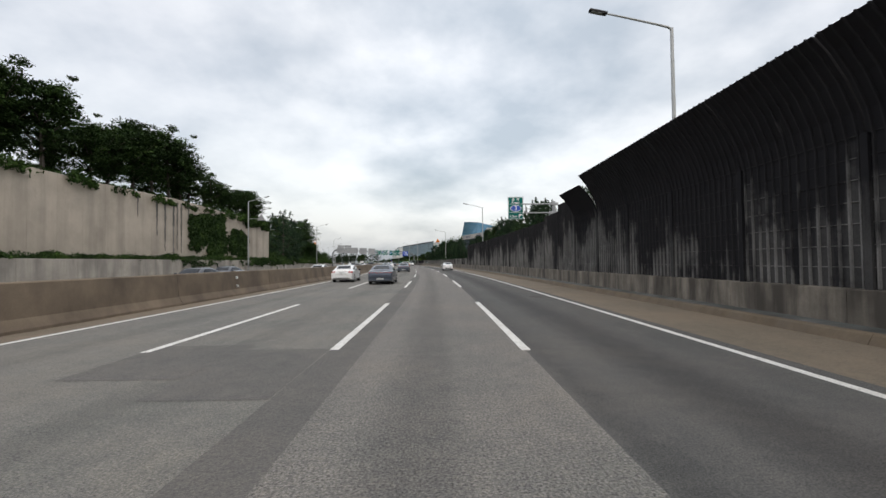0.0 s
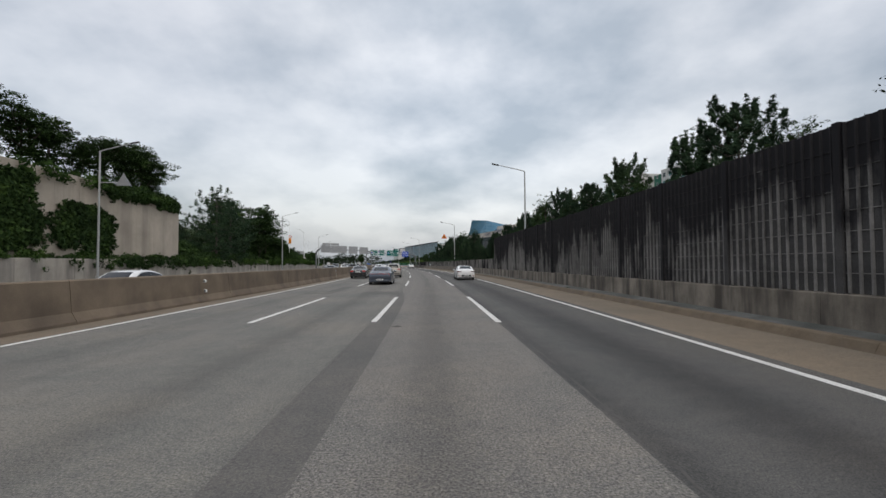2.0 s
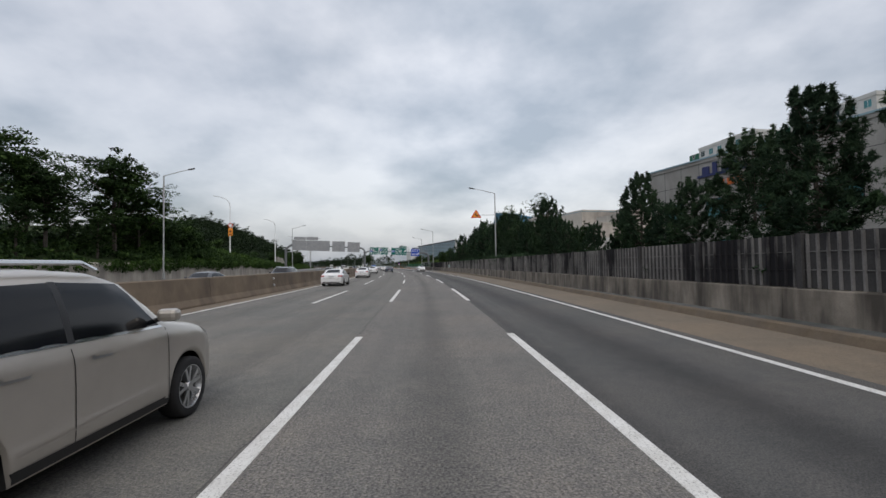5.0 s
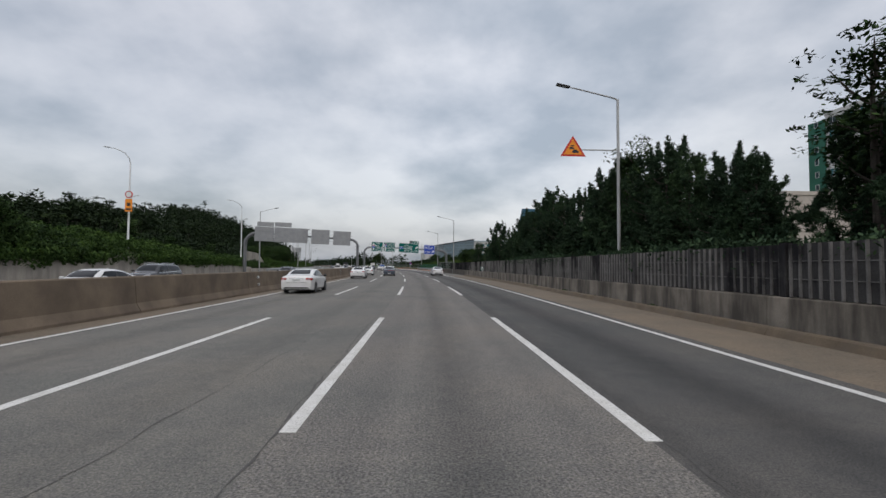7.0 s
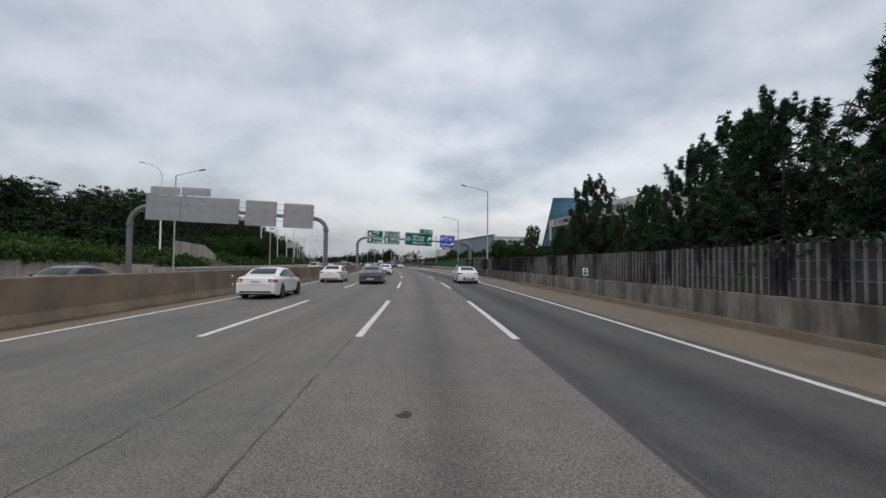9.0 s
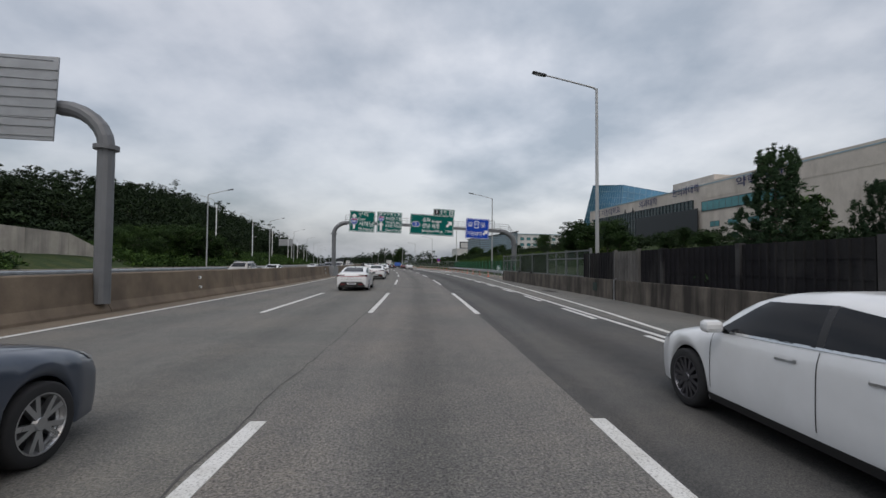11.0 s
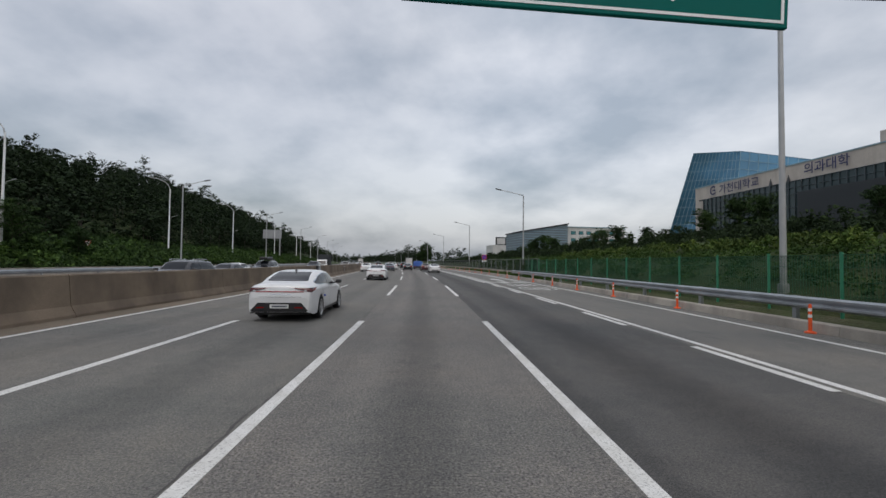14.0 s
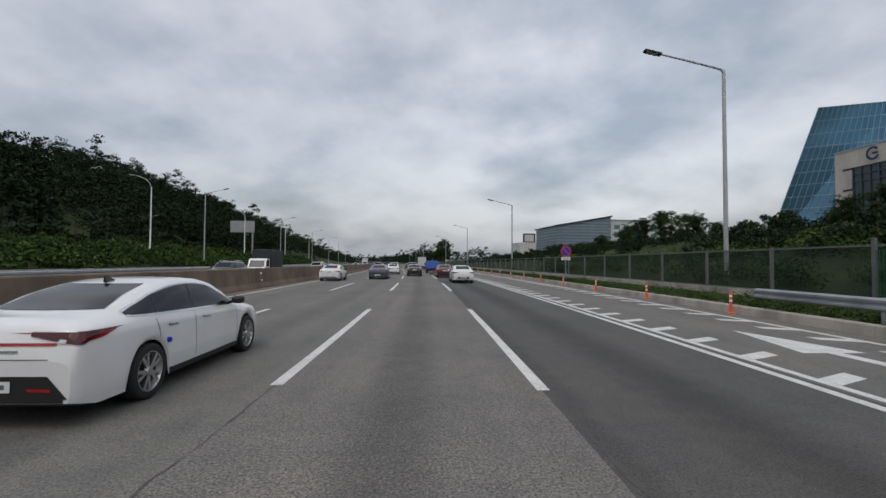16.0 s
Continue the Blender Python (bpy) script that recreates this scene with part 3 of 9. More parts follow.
for k in range(0, 46):
    s = 284.2 + 1.62 * k
    tooth(s, float(np.interp(s, [a for a, _ in INNER], [b for _, b in INNER])), 1)
    tooth(s, float(np.interp(s, [a for a, _ in OUTER], [b for _, b in OUTER])), -1)
for d in (-12.6, -16.2, -19.8):
    for k in range(-2, 40):
        line_piece("lane_dash", 16.0 + 20 * k, 25.8 + 20 * k, d - 0.08, d + 0.08)
for d in (-9.6, -25.0):
    for k in range(-3, 30):
        line_piece("edge_line", 20.0 * k, 20.0 * k + 20.0, d - 0.075, d + 0.075)

# ---- saw cuts, seams, cracks and other marks on the surface ----
def wavy(name, s0, s1, d, width, sway, seed, label):
    rng = np.random.default_rng(seed)
    n = max(6, int((s1 - s0) / 0.22))
    off = np.cumsum(rng.normal(scale=sway * 0.6, size=n + 1))
    off = off - np.linspace(0, off[-1], n + 1) + rng.normal(scale=0.010, size=n + 1)
    v, f = [], []
    for i in range(n + 1):
        s = s0 + (s1 - s0) * i / n
        w = width * max(0.0, rng.normal(0.75, 0.5)) / 2 + 0.001
        v += [P(s, d + off[i] - w, 0.004), P(s, d + off[i] + w, 0.004)]
    f = [(2 * i, 2 * i + 1, 2 * i + 3, 2 * i + 2) for i in range(n)]
    return part(name, (v, f), SEAM, road, label)


for k in range(10):
    wavy("surface_seam", 60 + 24 * k, 84 + 24 * k, -0.15, 0.026, 0.018, 100 + k, "dark open seam between two asphalt strips")
for k in range(12):
    wavy("surface_seam", 10 + 25 * k, 35 + 25 * k, 3.63, 0.03, 0.010, 130 + k, "dark open seam between two asphalt strips")
for k, (a, e, d) in enumerate([(92, 128, -1.45), (128, 165, -1.5), (165, 182, -1.4), (20, 42, -3.9), (100, 124, -5.3), (205, 226, -5.0), (14, 19, -0.35)]):
    wavy("crack", a, e, d, 0.013, 0.035, 160 + k, "long thin crack in the asphalt")
for k, (a, d0, d1) in enumerate([(106.2, -3.4, -0.4), (19.8, -0.2, 0.5), (34.0, -3.3, -0.3)]):
    rng = np.random.default_rng(300 + k)
    ds = np.linspace(d0, d1, 14)
    ss = a + np.cumsum(rng.normal(scale=0.03, size=14))
    part("crack", ([P(q, d, 0.004) for q, d in zip(ss, ds)] + [P(q + 0.025, d, 0.004) for q, d in zip(ss, ds)], [(i, i + 1, 15 + i, 14 + i) for i in range(13)]), RUST_DARK, road)
for d in (1.8, 5.4, -1.8):
    v, f = [], []
    for k in range(48):
        a = 2 * math.pi * k / 48
        v += [P(14.55 + 0.80 * math.sin(a), d + 0.88 * math.cos(a), 0.004), P(14.55 + 0.815 * math.sin(a), d + 0.896 * math.cos(a), 0.004)]
    part("loop_cut", (v, [(2 * k, 2 * k + 1, (2 * k + 3) % 96, (2 * k + 2) % 96) for k in range(48)]), SEAM, road, "round saw cut of a traffic loop")
mh = tube([P(21.7, 6.47, 0.0), P(21.7, 6.47, 0.006)], 0.33, 24)
part("manhole_cover", mh, RUST_DARK, road, "round iron manhole cover")
for s, d, r in ((58.9, 1.1, 0.10), (165.1, 1.28, 0.09), (49.0, 0.75, 0.14), (262.5, 2.2, 0.05)):
    rng = np.random.default_rng(int(s))
    v = [P(s, d, 0.0045)] + [P(s + r * q * math.sin(a) * 1.2, d + r * q * math.cos(a), 0.0045) for a, q in ((2 * math.pi * k / 14, rng.uniform(0.6, 1.2)) for k in range(14))]
    part("pothole", (v, [(0, 1 + k, 1 + (k + 1) % 14) for k in range(14)]), RUST_DARK, road, "small dark hole in the asphalt")
# painted lane signs of the exit lane
v, f = [], []
for k in range(40):
    a = 2 * math.pi * k / 40
    v += [P(276.3 + 1.75 * math.sin(a), 9.75 + 1.28 * math.cos(a), 0.005), P(276.3 + 1.6 * math.sin(a), 9.75 + 1.15 * math.cos(a), 0.005)]
part("speed_ring", (v, [(2 * k, 2 * k + 1, (2 * k + 3) % 80, (2 * k + 2) % 80) for k in range(40)]), PAINT, road, "white painted speed ring")


def painted_bars(s0, s1, bars, name="painted_sign"):
    for d0, d1, a, e in bars:
        line_piece(name, s0 + (s1 - s0) * a, s0 + (s1 - s0) * e, d0, d1, "white painted lane writing as plain bars")


for d0, d1, a, e in ((9.12, 9.22, 0.42, 1), (9.12, 9.70, 0.30, 0.40), (9.50, 9.60, 0, 0.62), (9.90, 10.0, 0.08, 0.92), (10.26, 10.36, 0.08, 0.92), (9.95, 10.31, 0, 0.08), (9.95, 10.31, 0.92, 1)):
    line_piece("painted_number", 275.2 + 2.2 * a, 275.2 + 2.2 * e, d0, d1, "white painted number 40")
painted_bars(279.4, 282.0, [(8.7, 8.85, 0, 1), (8.7, 9.6, 0.1, 0.2), (9.3, 9.45, 0, 1), (9.8, 9.95, 0, 1), (9.8, 10.8, 0.45, 0.55), (10.5, 10.65, 0, 1), (9.8, 10.8, 0.9, 1)])
painted_bars(283.6, 286.4, [(8.8, 8.95, 0, 1), (9.1, 9.25, 0.1, 1), (9.4, 9.55, 0, 1), (8.8, 9.6, 0.0, 0.1), (10.0, 10.15, 0.0, 1), (10.4, 10.55, 0.2, 1), (10.0, 10.9, 0.5, 0.58), (10.75, 10.9, 0, 1)])
q = [(287.0, -0.14), (291.2, -0.14), (291.2, -0.62), (294.0, 0.0), (291.2, 0.62), (291.2, 0.14), (287.0, 0.14)]
part("lane_arrow", ([P(s, 9.75 + d, 0.005) for s, d in q], [tuple(range(7))[::-1]]), PAINT, road, "white painted straight arrow")

# ---- median barrier ----
median = setting("median_barrier", "brown-stained concrete median barrier", "barrier")
BAR = [(-8.36, 0.0), (-8.37, 0.08), (-8.52, 0.34), (-8.60, 1.22), (-8.63, 1.26), (-8.85, 1.26), (-8.88, 1.22), (-8.96, 0.34), (-9.11, 0.08), (-9.12, 0.0)]
for k in range(-6, 75):
    s = 10.0 * k
    if 290 < s + 5 < 300:
        continue
    swept("barrier_segment", BAR, s + 0.012, s + 9.988, BARRIER, median, 2.5)
swept("barrier_segment", BAR, 290.012, 291.8, BARRIER, median, 2.5)
swept("barrier_segment", BAR, 292.0, 299.988, BARRIER, median, 2.5)
# covers round the foot of the gantry and over the joint
for s, l in ((252.9, 2.3),):
    part("steel_cover", moved(boxes([(-0.72, 0.42, -l, l, 0.02, 1.22), (-0.5, 0.2, -l - 0.05, l + 0.05, 1.22, 1.3)]), M(s, -8.46)), GALV, median, "grey steel cover over the barrier")
part("rubber_buffer", moved(boxes([(-0.30, 0.30, -0.10, 0.0, 0.05, 1.27)]), M(291.9, -8.74)), DARK, median, "black rubber strip at the barrier joint")
swept("steel_cover", [(-8.74 + 1.06 * (d + 8.74), z + 0.01) for d, z in BAR], 292.35, 294.2, GALV, median, 2.0, label="grey steel cover over the barrier joint")
part("rubber_buffer", moved(boxes([(-0.30, 0.30, -0.06, 0.06, 0.05, 1.27)]), M(292.3, -8.74)), DARK, median)

# ---- right-hand walls ----
wall_r = setting("wall_right", "stained concrete base wall beside the hard shoulder", "wall")
s = -40.0
while s < 239.5:
    e = min(s + 4.0, 240.4)
    top = 0.90 if s < 196 else 0.95
    z0 = 0.0
    swept("wall_segment", lambda q: [(wall_d(q), z0), (wall_d(q) + 0.01, top - 0.02), (wall_d(q) + 0.03, top), (wall_d(q) + 0.34, top), (wall_d(q) + 0.36, z0)], s + 0.008, e - 0.008, CONCRETE if s < 200 else CONCRETE_SOOTY, wall_r, 2)
    s = e
def boxes_at(s0, s1, d0, d1, h):
    return [P(q, d, z) for z in (0.0, h) for q, d in ((s0, d0), (s1, d0), (s1, d1), (s0, d1))], [(3, 2, 1, 0), (4, 5, 6, 7), (0, 1, 5, 4), (1, 2, 6, 5), (2, 3, 7, 6), (3, 0, 4, 7)]


gutter = setting("gutter", "brown sloped concrete kerb and drain", "kerb")
for k in range(-8, 40):
    a, e = 5.0 * k + 0.006, min(5.0 * k + 4.994, 197.0)
    if e > a:
        swept("kerb_stone", lambda q: [(edge_d(q), -0.02), (edge_d(q) + 0.10, 0.17), (edge_d(q) + 0.14, 0.20), (edge_d(q) + 0.32, 0.20), (edge_d(q) + 0.34, -0.02)], a, e, GUTTER, gutter, 2.5)
swept("drain_channel", lambda q: [(edge_d(q) + 0.33, 0.07), ((edge_d(q) + wall_d(q)) / 2 + 0.2, 0.02), (wall_d(q) + 0.02, 0.10)], -40, 197, CHANNEL, gutter, 4, False, "grey concrete drain channel")
swept("drain_channel", lambda q: [(edge_d(q) - 0.02, 0.002), (wall_d(q) + 0.02, 0.002)], 197, 206, CHANNEL, gutter, 4, False)
part("drain_grate", join(*[boxes_at(221.0, 222.7, 9.62 + 0.075 * j, 9.66 + 0.075 * j, 0.012) for j in range(6)], boxes_at(220.95, 221.05, 9.6, 10.06, 0.012), boxes_at(222.65, 222.75, 9.6, 10.06, 0.012)), RUST_DARK, gutter, "rusty drain grate at the foot of the wall")


def panel_bay(length, section, ribs, rails, depth=0.05):
    """A bay of noise wall: a plate along the section of (x, z), with upright ribs and level rails on its face."""
    v, f = [], []
    h = length / 2 - 0.02
    n = len(section)
    for y in (-h, h):
        v += [(x, y, z) for x, z in section] + [(x + 0.1, y, z) for x, z in reversed(section)]
    m = 2 * n
    f += [(k, (k + 1) % m, m + (k + 1) % m, m + k)[::-1] for k in range(m)]
    f += [tuple(range(m)), tuple(m + k for k in range(m))[::-1]]
    rib = []
    for i in range(ribs):
        y = -h + (i + 0.5) * 2 * h / ribs
        w = 0.036
        for (xa, za), (xb, zb) in zip(section, section[1:]):
            b = len(v) + sum(len(r[0]) for r in rib)
            pv = [(xa, y - w, za), (xa, y + w, za), (xb, y + w, zb), (xb, y - w, zb), (xa - depth, y - w * 0.6, za), (xa - depth, y + w * 0.6, za), (xb - depth, y + w * 0.6, zb), (xb - depth, y - w * 0.6, zb)]
            rib.append((pv, [(4, 5, 6, 7)[::-1], (0, 3, 7, 4)[::-1], (1, 5, 6, 2)[::-1], (3, 2, 6, 7)[::-1]]))
    for z in rails:
        x = float(np.interp(z, [q for _, q in section], [q for q, _ in section]))
        rib.append(boxes([(x - depth * 0.45, x + 0.01, -h, h, z - 0.012, z + 0.012)]))
    k = len(section) - 1
    return (v, f), join(*rib[:k]), join(*rib[k * ribs:]), 2 * h / ribs


noise_wall = setting("noise_barrier", "tall soot-stained ribbed noise barrier", "noise barrier")
TALL = [(0, 0.92), (0, 4.3), (-0.12, 4.9), (-0.42, 5.6), (-0.80, 6.2), (-1.15, 6.6)]
TALL_LOW = [(0, 0.92), (0, 4.1), (-0.12, 4.6), (-0.42, 5.2), (-0.80, 5.72), (-1.12, 6.05)]
MID = [(0, 0.92), (0, 5.9)]
HIGH_FIRST = [(0, 0.92), (0, 5.40)]
HIGH = [(0, 0.92), (0, 5.02)]
LOW = [(0, 0.92), (0, 2.28)]
KINDS, RAILS = {}, (1.4, 1.9, 2.4, 2.9, 3.4, 3.9, 4.4)
for key, sec, rails in (("tall", TALL, RAILS), ("tall_low", TALL_LOW, RAILS), ("high_first", HIGH_FIRST, RAILS), ("mid", MID, RAILS + (4.9, 5.5)), ("high", HIGH, RAILS), ("low", LOW, (1.38, 1.84))):
    plate, rib, rail, pitch = panel_bay(4.0, sec, 14, rails)
    comb = join(rail, *[moved(rib, Matrix.Translation((0, pitch * k, 0))) for k in range(14)])
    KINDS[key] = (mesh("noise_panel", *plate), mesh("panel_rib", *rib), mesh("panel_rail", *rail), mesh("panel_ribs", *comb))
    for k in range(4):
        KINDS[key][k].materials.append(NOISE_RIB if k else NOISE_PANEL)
post_v = {z: mesh("post", *boxes([(-0.09, 0.12, -0.09, 0.09, 0.9, z)])) for z in (4.4, 5.06, 5.94, 2.32)}
for me in post_v.values():
    me.materials.append(NOISE_PANEL)
s = -36.5
while s < 218:
    mid = s + 2
    key = "tall" if mid < 27.5 else "tall_low" if mid < 31.5 else "mid" if mid < 35.5 else "high_first" if mid < 39.5 else "high" if mid < 97 else "low"
    if key == "low" and mid > 218:
        break
    m = M(mid, wall_d(mid) + 0.14)
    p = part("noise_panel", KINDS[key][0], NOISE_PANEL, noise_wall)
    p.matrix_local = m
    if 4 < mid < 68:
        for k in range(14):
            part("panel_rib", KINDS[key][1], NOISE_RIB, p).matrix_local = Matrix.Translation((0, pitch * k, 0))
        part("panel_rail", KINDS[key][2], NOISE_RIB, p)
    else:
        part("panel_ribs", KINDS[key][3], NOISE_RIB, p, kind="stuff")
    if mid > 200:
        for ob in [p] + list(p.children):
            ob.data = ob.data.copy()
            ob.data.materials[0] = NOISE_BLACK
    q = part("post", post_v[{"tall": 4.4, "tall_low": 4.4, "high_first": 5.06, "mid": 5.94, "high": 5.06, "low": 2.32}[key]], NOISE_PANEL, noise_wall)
    q.matrix_local = M(s, wall_d(s) + 0.14)
    s += 4.0

plate, rib, rail, pitch = panel_bay(2.04, LOW, 7, (1.38, 1.84))
clean = part("noise_panel", plate, NOISE_PALE, noise_wall, "newer pale ribbed panel")
part("panel_ribs", join(rail, *[moved(rib, Matrix.Translation((0, pitch * k, 0))) for k in range(7)]), NOISE_PALE, clean, kind="stuff")
clean.matrix_local = M(214.28, wall_d(214.28) + 0.06)
for q in (213.22, 215.34):
    part("post", boxes([(-0.06, 0.08, -0.05, 0.05, 0.92, 2.36)]), NOISE_PALE, noise_wall).matrix_local = M(q, wall_d(q) + 0.06)
part("drain_pipe", tube([P(215.3, 10.85, 0.02), P(215.3, 10.85, 0.97), P(215.3, 11.0, 1.0)], 0.032, 8), GALV, noise_wall, "pale plastic drain pipe on the low wall")
hatch = part("hatch", boxes([(-0.012, 0.02, -0.26, 0.26, 0.30, 0.74)]), plain("hatch_green", (0.010, 0.026, 0.020), 0.7), noise_wall, "dark green hatch in the low wall")
hatch.matrix_local = M(217.6, 10.9)

# ---- left-hand walls ----
wing = setting("wing_wall", "triangular concrete wing wall at the foot of the side road", "wall")
WING = [(236, 0.0), (236, 5.0), (246.8, 4.7), (258.5, 1.2), (258.5, 0.0)]
for k, (a, e) in enumerate(((236, 241), (241, 246.8), (246.8, 252.5), (252.5, 258.5))):
    ts_ = [float(np.interp(q, [w[0] + 1e-6 * i for i, w in enumerate(WING[1:4])], [w[1] for w in WING[1:4]])) for q in (a, e)]
    v = [P(q + (0.02 if q == a else -0.02), d, z) for d in (-36.0, -36.5) for q, z in ((a, 0.0), (e, 0.0), (e, ts_[1]), (a, ts_[0]))]
    part("wall_segment", (v, [(0, 1, 2, 3), (7, 6, 5, 4), (0, 4, 5, 1), (1, 5, 6, 2), (2, 6, 7, 3), (3, 7, 4, 0)]), CONCRETE_GREY, wing)
wall_l = setting("wall_left_low", "low grey concrete wall behind the opposite lanes", "wall")
for k in range(-8, 36):
    s = 6.0 * k
    top = float(np.interp(s, (0, 105, 118, 180, 200, 214), (2.28, 2.28, 2.45, 2.45, 1.7, 1.2)))
    t2 = float(np.interp(s + 6, (0, 105, 118, 180, 200, 214), (2.28, 2.28, 2.45, 2.45, 1.7, 1.2)))
    tz = lambda q: float(np.interp(q, (s, s + 6), (top, t2)))
    swept("wall_segment", lambda q: [(-29.6, -0.1), (-29.64, tz(q) - 0.03), (-29.67, tz(q)), (-29.97, tz(q)), (-30.0, -0.1)][::-1], s + 0.012, s + 5.988, CONCRETE_GREY, wall_l, 3)
STAIN_DARK = stained("water_stain", 0.10, 0.26, (1.1, 1.0, 0.9), (0.06, 0.055, 0.05), 0.8, 1.2, (2.0, 2.0, 0.25))
STREAKS = [(56.9, 0.5, 5.2), (58.7, 0.55, 3.4), (60.6, 0.6, 3.0), (61.5, 0.45, 3.6), (62.5, 0.55, 3.2), (64.4, 0.4, 5.6), (53.2, 0.3, 7.2)]
upper = setting("wall_left_upper", "high pale retaining wall with dark streaks and creepers", "wall")
for k in range(-14, 33):
    s = 3.0 * k
    top = float(np.interp(s, (0, 45, 60, 75, 99), (9.9, 9.95, 10.3, 10.2, 9.9)))
    swept("wall_segment", [(-31.5, 2.0), (-31.5, top), (-32.0, top), (-32.0, 2.0)][::-1], s + 0.006, s + 2.994, CONCRETE_PALE, upper, 3)
for q, w, low in STREAKS:
    rng = np.random.default_rng(int(q * 10))
    n, v = 18, []
    for i in range(n + 1):
        z = 9.85 - (9.85 - low) * i / n
        half = w * (0.5 - 0.28 * i / n) * rng.uniform(0.75, 1.2) + (0.0 if i < n else -0.04 * w)
        mid = q + rng.normal(scale=0.03)
        v += [P(mid - half, -31.494, z), P(mid + half, -31.494, z)]
    part("water_stain", (v, [(2 * i, 2 * i + 1, 2 * i + 3, 2 * i + 2)[::-1] for i in range(n)]), STAIN_DARK, upper, "dark water stain run down from the top")
part("wall_segment", moved(boxes([(-20.0, 0.0, 0.0, 0.4, 1.5, 9.9)]), M(98.98, -31.5)), CONCRETE_PALE, upper)

# ---- street lamps ----
def street_lamp(height_z, reach, rise, foot, tip_side, label):
    """A tapered steel pole, a rising arm and a flat lamp head; the arm points to -x for tip_side -1."""
    k = tip_side
    lamp = thing("street_lamp", Matrix(), label, "street lamp", "street lamps along the motorway")
    part("base_plate", soft_box(-0.2, 0.2, -0.2, 0.2, foot, foot + 0.04, 0.01), GALV, lamp)
    part("base_box", soft_box(-0.13, 0.13, -0.13, 0.13, foot + 0.04, foot + 0.7, 0.02), POLE, lamp)
    part("pole", tube([(0, 0, foot), (0, 0, foot + 3), (0, 0, height_z - 0.25), (0.0, 0, height_z)], [0.11, 0.10, 0.075, 0.07], 12), POLE, lamp)
    arm = [(0, 0, height_z - 0.12), (0.12 * k, 0, height_z + 0.02), (0.5 * k, 0, height_z + 0.12), (reach * 0.55 * k, 0, height_z + rise * 0.6), ((reach - 0.55) * k, 0, height_z + rise * 0.9)]
    part("arm", tube(arm, [0.055, 0.055, 0.05, 0.045, 0.04], 8), POLE, lamp)
    bm = soft_box(-0.40, 0.40, -0.13, 0.13, -0.05, 0.06, 0.03)
    bmesh.ops.transform(bm, matrix=Matrix.Translation(((reach - 0.3) * k, 0, height_z + rise * 0.95)) @ Matrix.Rotation(-0.2 * k, 4, "Y"), verts=bm.verts)
    head = part("lamp_head", bm, DARK, lamp, "dark flat lamp head")
    part("lens", moved(boxes([(-0.3, 0.2, -0.1, 0.1, -0.065, -0.05)]), Matrix.Translation(((reach - 0.3) * k, 0, height_z + rise * 0.95)) @ Matrix.Rotation(-0.2 * k, 4, "Y")), GALV, head)
    return lamp


RIGHT_LAMPS = [(21.0, 12.6, 11.95), (85.0, 12.8, 11.9), (149.4, 12.85, 11.6), (218.9, 11.6, 11.6), (261.5, 14.4, 11.8), (302.2, 15.5, 10.5), (347.9, 16.1, 10.4), (394, 16.4, 10.5), (440, 16.5, 10.5), (486, 16.5, 10.5), (532, 16.5, 10.5), (580, 16.5, 10.5), (630, 16.5, 10.5)]
first = None
for s, d, z in RIGHT_LAMPS:
    m = M(s, d, z - 11.8)
    if first is None:
        first = street_lamp(11.8, 3.6, 0.75, 0.4, -1, "tall grey steel street lamp with one arm over the road")
        first.matrix_world = m
    else:
        copy_thing(first, m)
LEFT_LAMPS = [(80.2, -29.15, 12.5), (144.1, -28.9, 13.0), (218.8, -28.8, 12.6), (263.7, -28.3, 11.7), (310.4, -30.6, 12.0), (355.4, -31.6, 12.4), (401, -31.6, 12.4), (447, -31.6, 12.4), (494, -31.6, 12.4), (541, -31.6, 12.4), (600, -31.6, 12.4)]
left_first = None
for s, d, z in LEFT_LAMPS:
    m = M(s, d, z - 12.5)
    if left_first is None:
        left_first = street_lamp(12.5, 3.5, 0.85, 0.0, 1, "tall grey steel street lamp behind the opposite lanes")
        left_first.matrix_world = m
    else:
        copy_thing(left_first, m)


def ramp_lamp():
    lamp = thing("ramp_lamp", Matrix(), "pale steel lamp post with a curved arm on the embankment", "street lamp", "lamp posts on the embankment")
    part("pole", tube([(0, 0, 0), (0, 0, 5), (0, 0, 11)], [0.13, 0.11, 0.075], 10), SIGN_WHITE, lamp)
    part("arm", tube([(0, 0, 10.7), (-0.15, 0, 11.4), (-0.7, 0, 12.1), (-1.8, 0, 12.6), (-2.6, 0, 12.75)], [0.06, 0.055, 0.05, 0.045, 0.04], 8), POLE, lamp)
    bm = soft_box(-0.35, 0.35, -0.12, 0.12, -0.05, 0.05, 0.025)
    bmesh.ops.transform(bm, matrix=Matrix.Translation((-2.85, 0, 12.78)) @ Matrix.Rotation(0.1, 4, "Y"), verts=bm.verts)
    part("lamp_head", bm, POLE, lamp)
    part("short_arm", tube([(0, 0, 6.0), (0.3, 0, 6.5), (1.1, 0, 6.75)], 0.035, 6), POLE, lamp)
    return lamp


